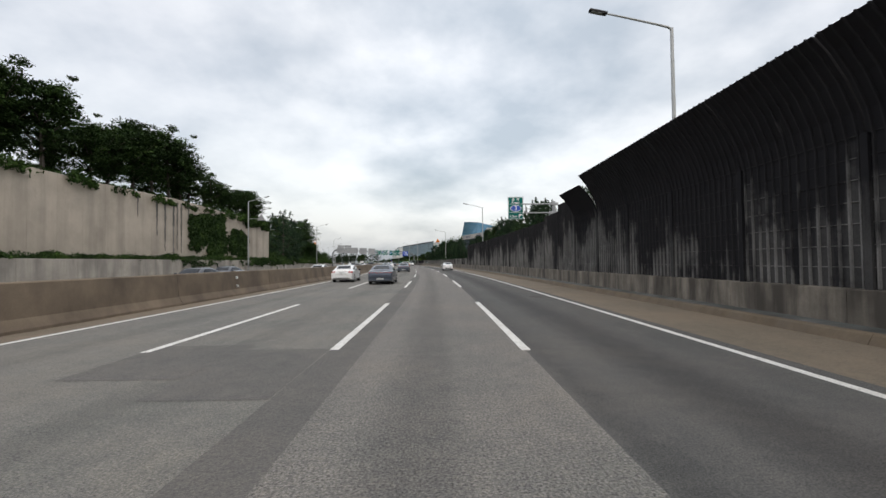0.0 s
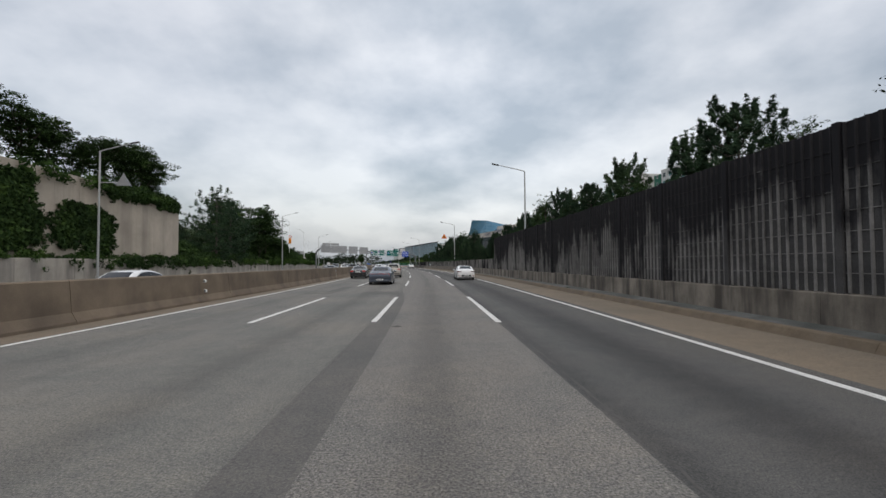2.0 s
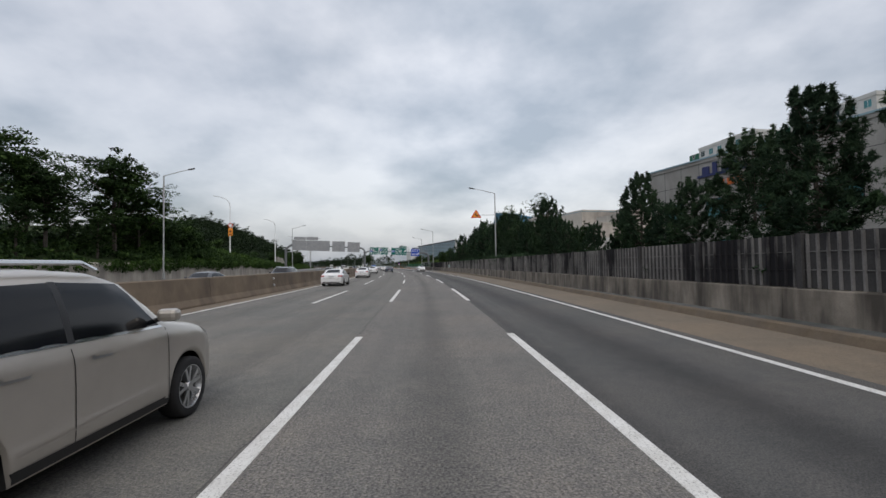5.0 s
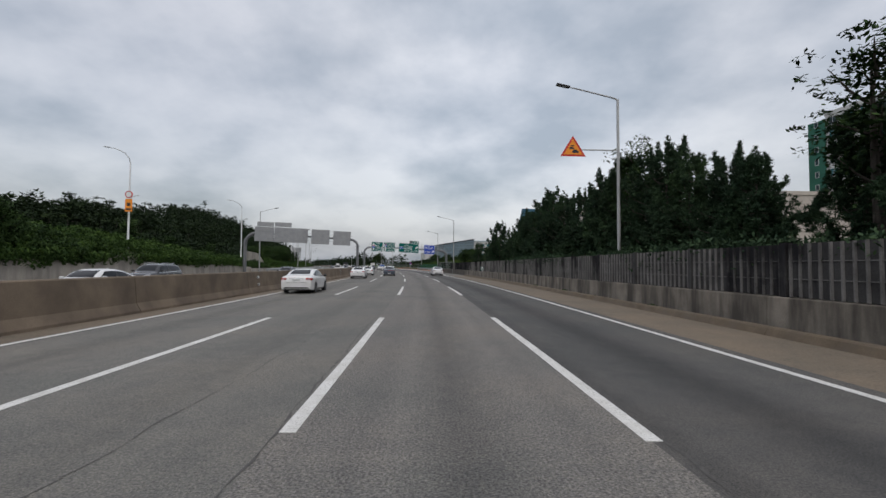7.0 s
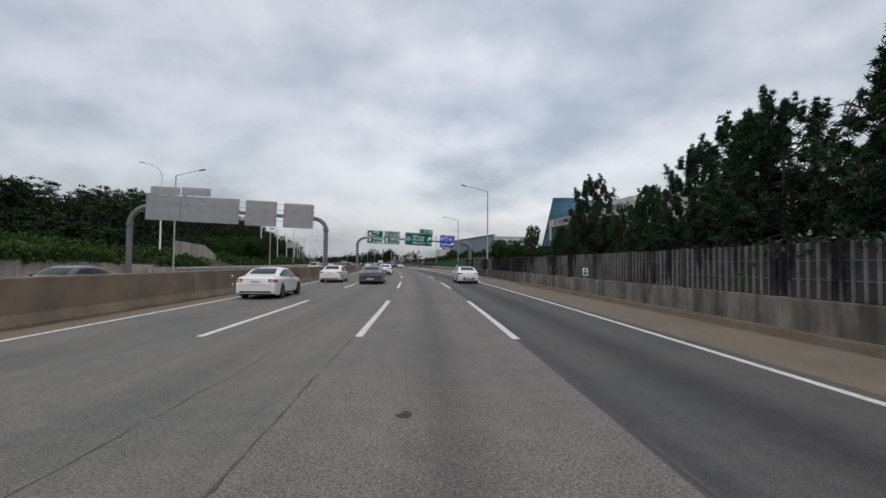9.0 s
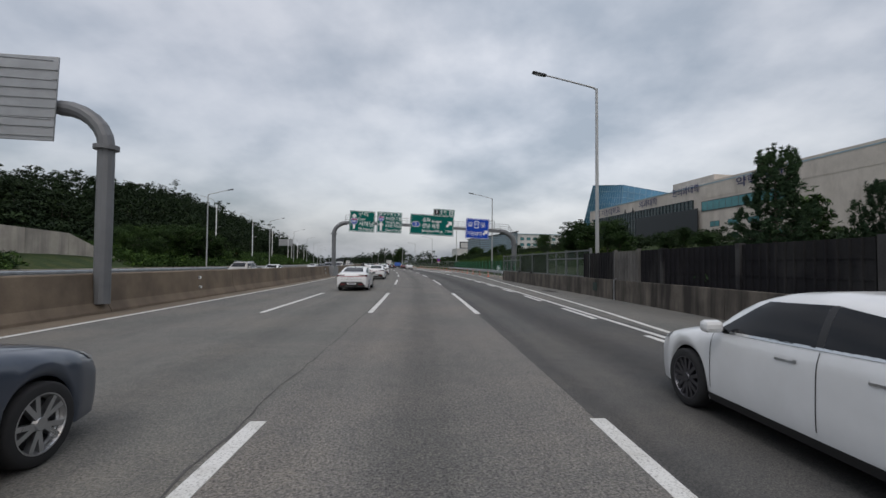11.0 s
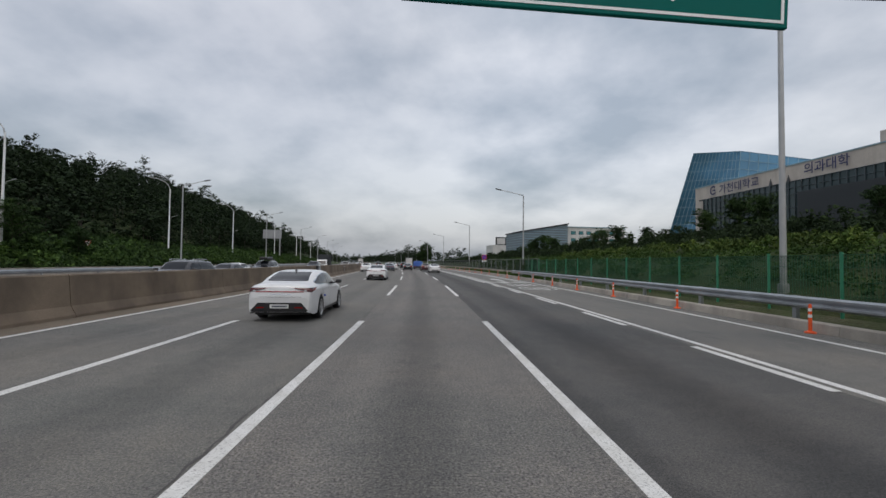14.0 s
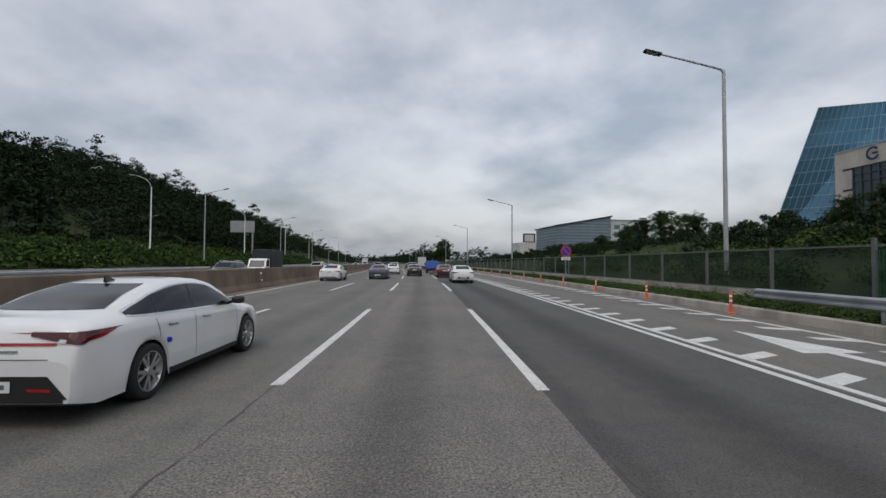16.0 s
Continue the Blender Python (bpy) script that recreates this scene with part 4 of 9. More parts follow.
rl = None
for s, d, z in [(182.7, -34.6, 3.6), (228.7, -35.3, 3.4), (289.2, -36.2, 2.2), (320.5, -37.2, 2.0), (352.7, -38.3, 1.9), (396, -39, 1.8), (440, -39.5, 1.8), (490, -40, 1.6)]:
    if rl is None:
        rl = ramp_lamp()
        rl.matrix_world = M(s, d, z)
    else:
        copy_thing(rl, M(s, d, z))
sp = thing("speed_camera_sign", M(182.2, -34.35, 3.6), "yellow and white speed sign on a lamp post", "traffic sign")
part("sign_board", boxes([(-0.42, 0.42, -0.06, -0.03, 4.6, 6.2)]), SIGN_AMBER, sp, "yellow board with black marks")
part("sign_mark", boxes([(-0.2, 0.2, -0.066, -0.06, 5.3, 5.7)]), SIGN_BLACK, sp)
part("sign_mark", boxes([(-0.3, 0.3, -0.066, -0.06, 4.8, 5.0)]), SIGN_BLACK, sp)
bm = bmesh.new()
bmesh.ops.create_cone(bm, cap_ends=True, segments=24, radius1=0.45, radius2=0.45, depth=0.04, matrix=Matrix.Translation((0, -0.05, 6.75)) @ Matrix.Rotation(radians(90), 4, "X"))
part("red_ring", bm, SIGN_RED, sp, "round red-edged sign")
bm = bmesh.new()
bmesh.ops.create_cone(bm, cap_ends=True, segments=24, radius1=0.34, radius2=0.34, depth=0.05, matrix=Matrix.Translation((0, -0.055, 6.75)) @ Matrix.Rotation(radians(90), 4, "X"))
part("sign_face", bm, SIGN_WHITE, sp)
part("bracket", boxes([(-0.3, 0.1, -0.03, 0.1, 5.3, 5.4)]), GALV, sp)
part("bracket", boxes([(-0.3, 0.1, -0.03, 0.1, 6.7, 6.8)]), GALV, sp)

# the back of a triangular sign on the first lamp of the far side
tb = thing("triangle_sign", M(80.2, -29.15, 0), "back of a triangular grey metal sign on a lamp post", "traffic sign")
part("sign_plate", ([(1.5, -0.03, 9.2), (2.9, -0.03, 9.2), (2.2, -0.03, 10.4), (1.5, 0.0, 9.2), (2.9, 0.0, 9.2), (2.2, 0.0, 10.4)], [(0, 1, 2), (5, 4, 3), (0, 3, 4, 1), (1, 4, 5, 2), (2, 5, 3, 0)]), SIGN_BACK, tb)
part("bracket", tube([(0, 0, 9.5), (1.9, 0.03, 9.5)], 0.04, 6), POLE, tb)

# ---- warning triangle on a right-hand lamp ----
tri = thing("warning_sign", M(149.4, 10.12, 0.1), "amber warning triangle with a red rim, showing cars", "traffic sign")
z0 = 8.02


def triangle(half, z, y, t=0.02):
    h = half * 1.62
    return ([(-half, y, z), (half, y, z), (0, y, z + h), (-half, y + t, z), (half, y + t, z), (0, y + t, z + h)], [(0, 1, 2), (5, 4, 3), (0, 3, 4, 1), (1, 4, 5, 2), (2, 5, 3, 0)])


part("sign_rim", triangle(0.76, z0, -0.04), SIGN_RED, tri, "red triangular rim")
part("sign_face", triangle(0.56, z0 + 0.11, -0.05), SIGN_AMBER, tri, "amber triangle")
part("sign_symbol", boxes([(-0.05, 0.33, -0.056, -0.05, z0 + 0.2, z0 + 0.32), (0.0, 0.24, -0.056, -0.05, z0 + 0.32, z0 + 0.4), (-0.24, 0.06, -0.056, -0.05, z0 + 0.42, z0 + 0.50), (-0.2, 0.0, -0.056, -0.05, z0 + 0.50, z0 + 0.56), (-0.14, 0.06, -0.056, -0.05, z0 + 0.6, z0 + 0.66)]), SIGN_BLACK, tri, "black row of cars")
part("bracket", tube([(0.1, 0.03, z0 + 0.42), (2.85, 0.03, z0 + 0.42)], 0.04, 8), POLE, tri)
part("bracket", tube([(0.0, 0.03, z0 + 0.1), (0.0, 0.03, z0 + 1.1)], 0.03, 6), POLE, tri)

# ---- cantilever exit sign ----
ex = thing("exit_sign", M(40.85, 0, 0) @ Matrix.Translation((1.63, 0, 1.66)) @ Matrix.Scale(1.072, 4) @ Matrix.Translation((-1.63, 0, -1.66)), "green exit sign for route 3 on a grey cantilever", "traffic sign")
part("sign_panel", soft_box(8.21, 9.49, -0.05, 0.0, 5.1, 6.97, 0.015), SIGN_GREEN, ex, "green panel")
for a, b, c, e in ((8.24, 9.46, 6.92, 6.945), (8.24, 9.46, 5.125, 5.15), (8.24, 8.265, 5.125, 6.945), (9.435, 9.46, 5.125, 6.945), (8.24, 9.46, 6.35, 6.37), (8.24, 9.46, 5.66, 5.68)):
    part("border", boxes([(a, b, -0.056, -0.05, c, e)]), SIGN_WHITE, ex)


def ellipse(cx, cz, rx, rz, y, t=0.006, n=28):
    v = [(cx + rx * math.cos(2 * math.pi * k / n), y, cz + rz * math.sin(2 * math.pi * k / n)) for k in range(n)]
    v += [(x, y + t, z) for x, _, z in v]
    f = [tuple(range(n)), tuple(range(2 * n - 1, n - 1, -1))] + [(k, n + k, n + (k + 1) % n, (k + 1) % n) for k in range(n)]
    return v, f


def arrow(cx, cz, length, turn, y, w=0.11):
    """A flat arrow about its middle, pointing up when turn is 0, to the right at 90."""
    h = length / 2
    q = [(-w, -h), (w, -h), (w, h - 3.0 * w), (2.6 * w, h - 3.0 * w), (0, h), (-2.6 * w, h - 3.0 * w), (-w, h - 3.0 * w)]
    c, s_ = math.cos(radians(-turn)), math.sin(radians(-turn))
    q = [(cx + x * c - z * s_, cz + x * s_ + z * c) for x, z in q]
    v = [(x, y, z) for x, z in q] + [(x, y + 0.006, z) for x, z in q]
    n = len(q)
    return v, [tuple(range(n)), tuple(range(2 * n - 1, n - 1, -1))] + [(k, n + k, n + (k + 1) % n, (k + 1) % n) for k in range(n)]


part("route_badge_rim", ellipse(8.85, 6.01, 0.47, 0.28, -0.062), SIGN_WHITE, ex)
part("route_badge", ellipse(8.85, 6.01, 0.43, 0.24, -0.068), SIGN_ROUTE, ex, "blue oval route badge")
writing("writing", "3", 0.5, SIGN_WHITE, ex, 8.85, -0.072, 6.01)
writing("writing", "송 파", 0.32, SIGN_WHITE, ex, 8.85, -0.055, 6.74)
writing("writing", "Songpa", 0.22, SIGN_WHITE, ex, 8.85, -0.055, 6.49)
writing("writing", "2.5km", 0.26, SIGN_WHITE, ex, 8.64, -0.055, 5.33, 0.62)
part("exit_arrow", join(boxes([(9.1, 9.17, -0.056, -0.05, 5.22, 5.5)]), boxes([(9.1, 9.26, -0.056, -0.05, 5.43, 5.5)]), ([(9.24, -0.056, 5.36), (9.38, -0.056, 5.465), (9.24, -0.056, 5.57)], [(0, 1, 2)])), SIGN_WHITE, ex, "white turning arrow")
for z in (6.38, 5.64):
    part("arm", tube([(9.3, 0.06, z), (12.3, 0.06, z)], 0.055, 10), GALV, ex)
    part("clamp", soft_box(11.75, 12.45, -0.08, 0.2, z - 0.11, z + 0.11, 0.02), GALV, ex)
part("upright", tube([(9.72, 0.06, 5.64), (9.72, 0.06, 6.38)], 0.04, 8), GALV, ex)
part("post", tube([(12.1, 0.06, 0.5), (12.1, 0.06, 6.6)], [0.17, 0.14], 14), GALV, ex)

# ---- the sign gantry over the road ----
ga = thing("sign_gantry", M(253.0, 0, 0), "grey steel gantry with green and blue direction signs", "sign gantry")


def bent_leg(x, out, foot, top, beam):
    """A leg that bends over into the beam."""
    k = -out
    pts = [(x, 0.35, foot), (x, 0.35, top)]
    r = beam - top
    for a in range(0, 91, 15):
        pts.append((x + k * r * 1.15 * (1 - math.cos(radians(a))), 0.35, top + r * math.sin(radians(a))))
    return pts


GB = 6.62
part("leg", tube(bent_leg(-8.42, -1, 0.6, 5.45, GB + 0.3), 0.27, 14), GANTRY, ga, "curved grey steel leg")
part("leg", tube(bent_leg(15.62, 1, 0.4, 4.4, GB - 0.55), 0.34, 14), GANTRY, ga, "curved grey steel leg")
part("leg_flange", tube([(-8.42, 0.35, 5.38), (-8.42, 0.35, 5.52)], 0.40, 14), GANTRY, ga)
part("leg_flange", tube([(15.62, 0.35, 4.34), (15.62, 0.35, 4.48)], 0.5, 14), GANTRY, ga)
part("footing", soft_box(14.9, 16.4, -0.6, 1.3, 0.6, 1.45, 0.05), CONCRETE, ga, "concrete footing")
beam_pts = [(-6.8, 0.35, 6.95), (0, 0.35, 6.78), (7, 0.35, 6.45), (13.9, 0.35, 6.07)]
part("beam", tube(beam_pts, [0.26, 0.25, 0.25, 0.28], 4), GANTRY, ga, "box beam")


def beam_z(x):
    return float(np.interp(x, [p[0] for p in beam_pts], [p[2] for p in beam_pts]))


for dz in (0.45, 0.75, 1.05):
    part("walkway_rail", tube([(-7.0, 0.75, beam_z(-7) + dz), (14.9, 0.75, beam_z(14) + dz - 0.05)], 0.022, 6), GALV, ga)
    part("walkway_rail", tube([(14.9, 0.75, beam_z(14) + dz - 0.05), (15.6, 0.75, beam_z(14) + dz * 0.5 - 0.5), (16.2, 0.75, beam_z(14) + dz * 0.4 - 1.5)], 0.022, 6), GALV, ga)
for k in range(20):
    x = -7.0 + 1.153 * k
    part("walkway_post", tube([(x, 0.75, beam_z(x) + 0.15), (x, 0.75, beam_z(x) + 1.05)], 0.022, 6), GALV, ga)
part("walkway", boxes([(-6.9, 0, 0.4, 0.95, 7.0, 7.04)]), GANTRY, ga)
part("walkway", boxes([(0, 7, 0.4, 0.95, 6.82, 6.86), (7, 13.8, 0.4, 0.95, 6.4, 6.44)]), GANTRY, ga)


def panel(x0, x1, z0, z1, mat, tilt, label):
    """A sign board with its white border; tilt: metres by which its right side hangs lower. Returns the board and its own turn."""
    m = Matrix.Translation(((x0 + x1) / 2, 0, (z0 + z1) / 2)) @ Matrix.Rotation(math.atan2(tilt, x1 - x0), 4, "Y")
    w, h = (x1 - x0) / 2, (z1 - z0) / 2
    bm = soft_box(-w, w, -0.05, 0.03, -h, h, 0.02)
    bmesh.ops.transform(bm, matrix=m, verts=bm.verts)
    ob = part("sign_panel", bm, mat, ga, label)
    e, t = 0.07, 0.045
    for q in ((-w + e, w - e, h - e - t, h - e), (-w + e, w - e, -h + e, -h + e + t), (-w + e, -w + e + t, -h + e, h - e), (w - e - t, w - e, -h + e, h - e)):
        part("border", moved(boxes([(q[0], q[1], -0.056, -0.05, q[2], q[3])]), m), SIGN_WHITE, ob)
    for x in (-w * 0.6, w * 0.6):
        part("bracket", moved(boxes([(x - 0.05, x + 0.05, 0.03, 0.3, -h * 0.8, h * 0.8)]), m), GALV, ob)
    return ob, m


def shield(cx, cz, r, ob, m, text):
    q = [(-0.9, 0.75), (-0.5, 0.95), (0, 0.8), (0.5, 0.95), (0.9, 0.75), (1.0, 0.2), (0.95, -0.4), (0.6, -0.85), (0, -1.0), (-0.6, -0.85), (-0.95, -0.4), (-1.0, 0.2)]
    for k, mat, y, lim in ((1.12, SIGN_WHITE, -0.058, 2), (1.0, SIGN_ROUTE, -0.062, 2)):
        v = [(cx + x * r * k, y, cz + z * r * k) for x, z in q] + [(cx + x * r * k, y + 0.004, cz + z * r * k) for x, z in q]
        n = len(q)
        part("route_shield", moved((v, [tuple(range(n))[::-1], tuple(range(n, 2 * n))] + [(i, (i + 1) % n, n + (i + 1) % n, n + i) for i in range(n)]), m), mat, ob, "blue route shield with a red top")
    part("shield_top", moved(boxes([(cx - r * 0.88, cx + r * 0.88, -0.066, -0.062, cz + r * 0.45, cz + r * 0.75)]), m), SIGN_RED, ob)
    writing("writing", text, r * 1.05, SIGN_WHITE, ob, cx, -0.07, cz - 0.12 * r, r * 1.35, m=m)


def words(ob, m, rows):
    for text, size, x, z, width in rows:
        writing("writing", text, size, SIGN_WHITE, ob, x, -0.056, z, width, m=m)


b1, m1 = panel(-6.42, -3.15, 5.74, 8.46, SIGN_GREEN, 0.13, "green direction sign with a straight arrow")
words(b1, m1, [("구리", 0.72, 0.10, 0.93, 1.25), ("Guri", 0.52, -0.10, 0.28, 0.95), ("서하남", 0.68, 0.55, -0.35, 1.95), ("W.Hanam", 0.52, 0.52, -0.98, 2.0)])
part("arrow", moved(arrow(-1.02, 0.0, 2.0, 0, -0.056, 0.14), m1), SIGN_WHITE, b1)
shield(-1.02, 0.0, 0.40, b1, m1, "100")
b2, m2 = panel(-2.86, 0.38, 5.66, 8.37, SIGN_GREEN, 0.12, "green direction sign with a straight arrow")
words(b2, m2, [("(중 부 고 속 도 로)", 0.36, 0.0, 1.04, 2.85), ("하남분기점", 0.5, 0.5, 0.50, 2.05), ("Hanam Jct", 0.44, 0.42, 0.02, 1.8), ("(대전.하남)", 0.48, 0.50, -0.46, 2.05), ("(Daejeon.Hanam)", 0.40, 0.50, -1.0, 2.05)])
part("arrow", moved(arrow(-1.1, -0.55, 1.15, 0, -0.056, 0.14), m2), SIGN_WHITE, b2)
shield(-1.1, 0.45, 0.34, b2, m2, "35")
b3, m3 = panel(1.46, 7.28, 5.42, 8.12, SIGN_GREEN, 0.28, "wide green exit sign for route 3")
words(b3, m3, [("송파", 0.66, -0.75, 0.62, 1.05), ("Songpa", 0.48, 0.58, 0.5, 1.3), ("성남·위례", 0.68, -0.18, -0.18, 2.25), ("Seongnam·Wirye", 0.50, 0.08, -0.80, 2.75), ("2.2km", 0.46, 2.25, -0.72, 0.95)])
part("route_badge_rim", moved(ellipse(-2.15, 0.0, 0.58, 0.38, -0.058), m3), SIGN_WHITE, b3)
part("route_badge", moved(ellipse(-2.15, 0.0, 0.52, 0.32, -0.064), m3), SIGN_ROUTE, b3, "blue oval route badge")
writing("writing", "3", 0.6, SIGN_WHITE, b3, -2.15, -0.07, 0.0, m=m3)
part("arrow", moved(arrow(2.3, 0.25, 1.05, 45, -0.056, 0.15), m3), SIGN_WHITE, b3)
b4, m4 = panel(4.57, 7.38, 8.05, 8.9, SIGN_GREEN, 0.13, "small exit number sign above")
part("number_field", moved(boxes([(-1.3, -0.62, -0.060, -0.05, -0.34, 0.34)]), m4), SIGN_BLACK, b4, "black field with the exit number")
writing("writing", "3", 0.5, SIGN_WHITE, b4, -0.96, -0.067, 0.0, m=m4)
words(b4, m4, [("3", 0.6, -0.96, 0.0, None), ("송 파", 0.46, -0.1, 0.0, 0.9)])
part("exit_symbol", moved(boxes([(0.72, 0.82, -0.056, -0.05, -0.28, 0.28), (0.92, 0.98, -0.056, -0.05, -0.28, 0.28), (1.06, 1.14, -0.056, -0.05, -0.28, 0.2), (1.06, 1.26, -0.056, -0.05, 0.12, 0.24)]), m4), SIGN_WHITE, b4)
b5, m5 = panel(8.91, 12.06, 5.03, 7.71, SIGN_BLUE, 0.16, "blue sign for a station with a slanted arrow")
words(b5, m5, [("환승", 0.46, -0.15, 0.55, 0.75), ("가천대역", 0.62, -0.38, -0.72, 1.95)])
part("arrow", moved(arrow(1.1, -0.45, 0.85, 45, -0.056, 0.14), m5), SIGN_WHITE, b5)


def ring(cx, cz, r0, r1, a0, a1, y, n=16):
    v, f = [], []
    for k in range(n + 1):
        a = radians(a0 + (a1 - a0) * k / n)
        v += [(cx + r0 * math.cos(a), y, cz + r0 * math.sin(a)), (cx + r1 * math.cos(a), y, cz + r1 * math.sin(a))]
    for k in range(n):
        f.append((2 * k, 2 * k + 1, 2 * k + 3, 2 * k + 2))
    return v, f


for a0, a1 in ((35, 145), (215, 325)):
    part("transfer_ring", moved(ring(-0.15, 0.55, 0.40, 0.50, a0, a1, -0.056), m5), SIGN_WHITE, b5)
for x in (-1.0, 0.72):
    part("symbol_frame", moved(boxes([(x - 0.3, x + 0.3, -0.056, -0.05, 0.80, 0.84), (x - 0.3, x + 0.3, -0.056, -0.05, 0.24, 0.28), (x - 0.3, x - 0.26, -0.056, -0.05, 0.24, 0.84), (x + 0.26, x + 0.3, -0.056, -0.05, 0.24, 0.84)]), m5), SIGN_WHITE, b5)
    part("symbol", moved(boxes([(x - 0.17, x + 0.17, -0.056, -0.05, 0.36, 0.50), (x - 0.17, x - 0.12, -0.056, -0.05, 0.5, 0.72), (x + 0.12, x + 0.17, -0.056, -0.05, 0.5, 0.72), (x - 0.17, x + 0.17, -0.056, -0.05, 0.68, 0.74)]), m5), SIGN_WHITE, b5, "white vehicle symbol")
part("camera_arm", tube([(12.9, 0.5, 6.1), (12.9, 0.5, 7.45), (12.8, 0.5, 7.55), (12.35, 0.4, 7.58)], 0.035, 6), GALV, ga)
part("traffic_camera", soft_box(12.15, 12.45, 0.2, 0.6, 7.38, 7.58, 0.04), SIGN_WHITE, ga, "white traffic camera")

# ---- the gantry of the opposite carriageway, seen from behind ----
gb = thing("sign_gantry", M(209.3, 0, 0), "grey steel gantry with sign backs over the opposite lanes", "sign gantry")
part("leg", tube(bent_leg(-8.45, 1, 0.3, 5.3, 6.55), 0.24, 12), GANTRY, gb)
part("leg", tube(bent_leg(-29.0, -1, 0.0, 5.6, 7.6), 0.3, 12), GANTRY, gb)
part("leg_flange", tube([(-8.45, 0.35, 5.22), (-8.45, 0.35, 5.36)], 0.36, 12), GANTRY, gb)
part("leg_flange", tube([(-29.0, 0.35, 5.52), (-29.0, 0.35, 5.68)], 0.44, 12), GANTRY, gb)
part("beam", tube([(-26.8, 0.35, 7.6), (-9.8, 0.35, 6.55)], 0.24, 4), GANTRY, gb)
for dz in (-0.7, 0.5, 1.1):
    part("walkway_rail", tube([(-27.5, -0.5, 7.6 + dz), (-9.5, -0.5, 6.6 + dz)], 0.025, 6), GALV, gb)
for x0, x1, z0, z1 in ((-27.25, -23.75, 6.05, 8.75), (-23.7, -17.66, 5.85, 8.6), (-17.0, -13.7, 5.6, 8.35), (-12.98, -9.76, 5.43, 8.1), (-26.8, -23.8, 8.8, 9.65), (-23.65, -20.65, 8.75, 9.6)):
    m = Matrix.Translation(((x0 + x1) / 2, 0, (z0 + z1) / 2)) @ Matrix.Rotation(0.035, 4, "Y")
    w, h = (x1 - x0) / 2, (z1 - z0) / 2
    bm = soft_box(-w, w, -0.02, 0.04, -h, h, 0.015)
    bmesh.ops.transform(bm, matrix=m, verts=bm.verts)
    ob = part("sign_back", bm, SIGN_BACK, gb, "ribbed aluminium back of a sign")
    for k in range(int(h * 2 / 0.3)):
        z = -h + 0.15 + 0.3 * k
        part("stiffener", moved(boxes([(-w, w, -0.05, -0.02, z - 0.02, z + 0.02)]), m), SIGN_BACK, ob)

# ---- distance marker signs on the wall ----
km = thing("distance_sign", M(240.6, 10.55, 0), "small green distance marker on a post", "traffic sign")
part("sign_plate", soft_box(-0.2, 0.2, -0.03, 0.0, 1.05, 1.5, 0.01), SIGN_GREEN, km)
part("border", boxes([(-0.17, 0.17, -0.034, -0.03, 1.08, 1.47)]), SIGN_WHITE, km)
part("number_field", boxes([(-0.14, 0.14, -0.038, -0.034, 1.3, 1.45), (-0.14, 0.14, -0.038, -0.034, 1.1, 1.26)]), SIGN_GREEN, km)
writing("number", "6", 0.19, SIGN_WHITE, km, 0, -0.042, 1.375)
writing("number", ".8", 0.19, SIGN_WHITE, km, 0, -0.042, 1.18)
part("post", tube([(0, 0.02, 0), (0, 0.02, 1.4)], 0.03, 8), GALV, km)
km2 = thing("distance_sign", M(184.0, 10.6, 0.9), "small green distance plate fixed to the wall", "traffic sign")
part("sign_plate", soft_box(-0.2, 0.2, -0.03, 0.0, 0.15, 0.65, 0.01), SIGN_GREEN, km2)
part("border", boxes([(-0.16, 0.16, -0.034, -0.03, 0.19, 0.61)]), SIGN_WHITE, km2)
part("number_mark", boxes([(-0.1, 0.1, -0.038, -0.034, 0.24, 0.38), (-0.06, 0.06, -0.038, -0.034, 0.43, 0.55)]), SIGN_GREEN, km2)
part("post", tube([(0, 0.02, -0.1), (0, 0.02, 0.6)], 0.03, 8), GALV, km2)

# ---- clear panels above the base wall ----
def glassy(name, colour, rough, alpha):
    m, nt, ln, b = material(name, rough, 0, 0.06)
    n = grain(nt, ln, coords(nt, ln), 1.2, 5)
    c = blend(nt, ln, colour, ramp(nt, ln, n, [(0.3, (0.7, 0.7, 0.7)), (0.7, (1.15, 1.15, 1.15))]), 1.0, "MULTIPLY")
    ln.new(c, b.inputs["Base Color"])
    b.inputs["Alpha"].default_value = alpha
    return m


CLEAR = glassy("dusty_acrylic", (0.075, 0.098, 0.09), 0.30, 0.28)
CLEAR_THIN = glassy("dusty_clear_sheet", (0.022, 0.038, 0.032), 0.35, 0.34)
CLEAR_DARK = glassy("dusty_green_acrylic", (0.014, 0.024, 0.020), 0.35, 0.55)
MESH_GREEN = glassy("green_wire_mesh", (0.018, 0.08, 0.042), 0.7, 0.22)
POST_GREY = plain("weathered_post_grey", (0.13, 0.14, 0.14), 0.6, 0.3, 0.2, 2.0)
clear = setting("clear_screen", "dusty see-through noise screen in a steel frame", "noise barrier")
posts = [218.6, 222.4, 226.2, 230.0, 233.8, 237.2, 240.4]
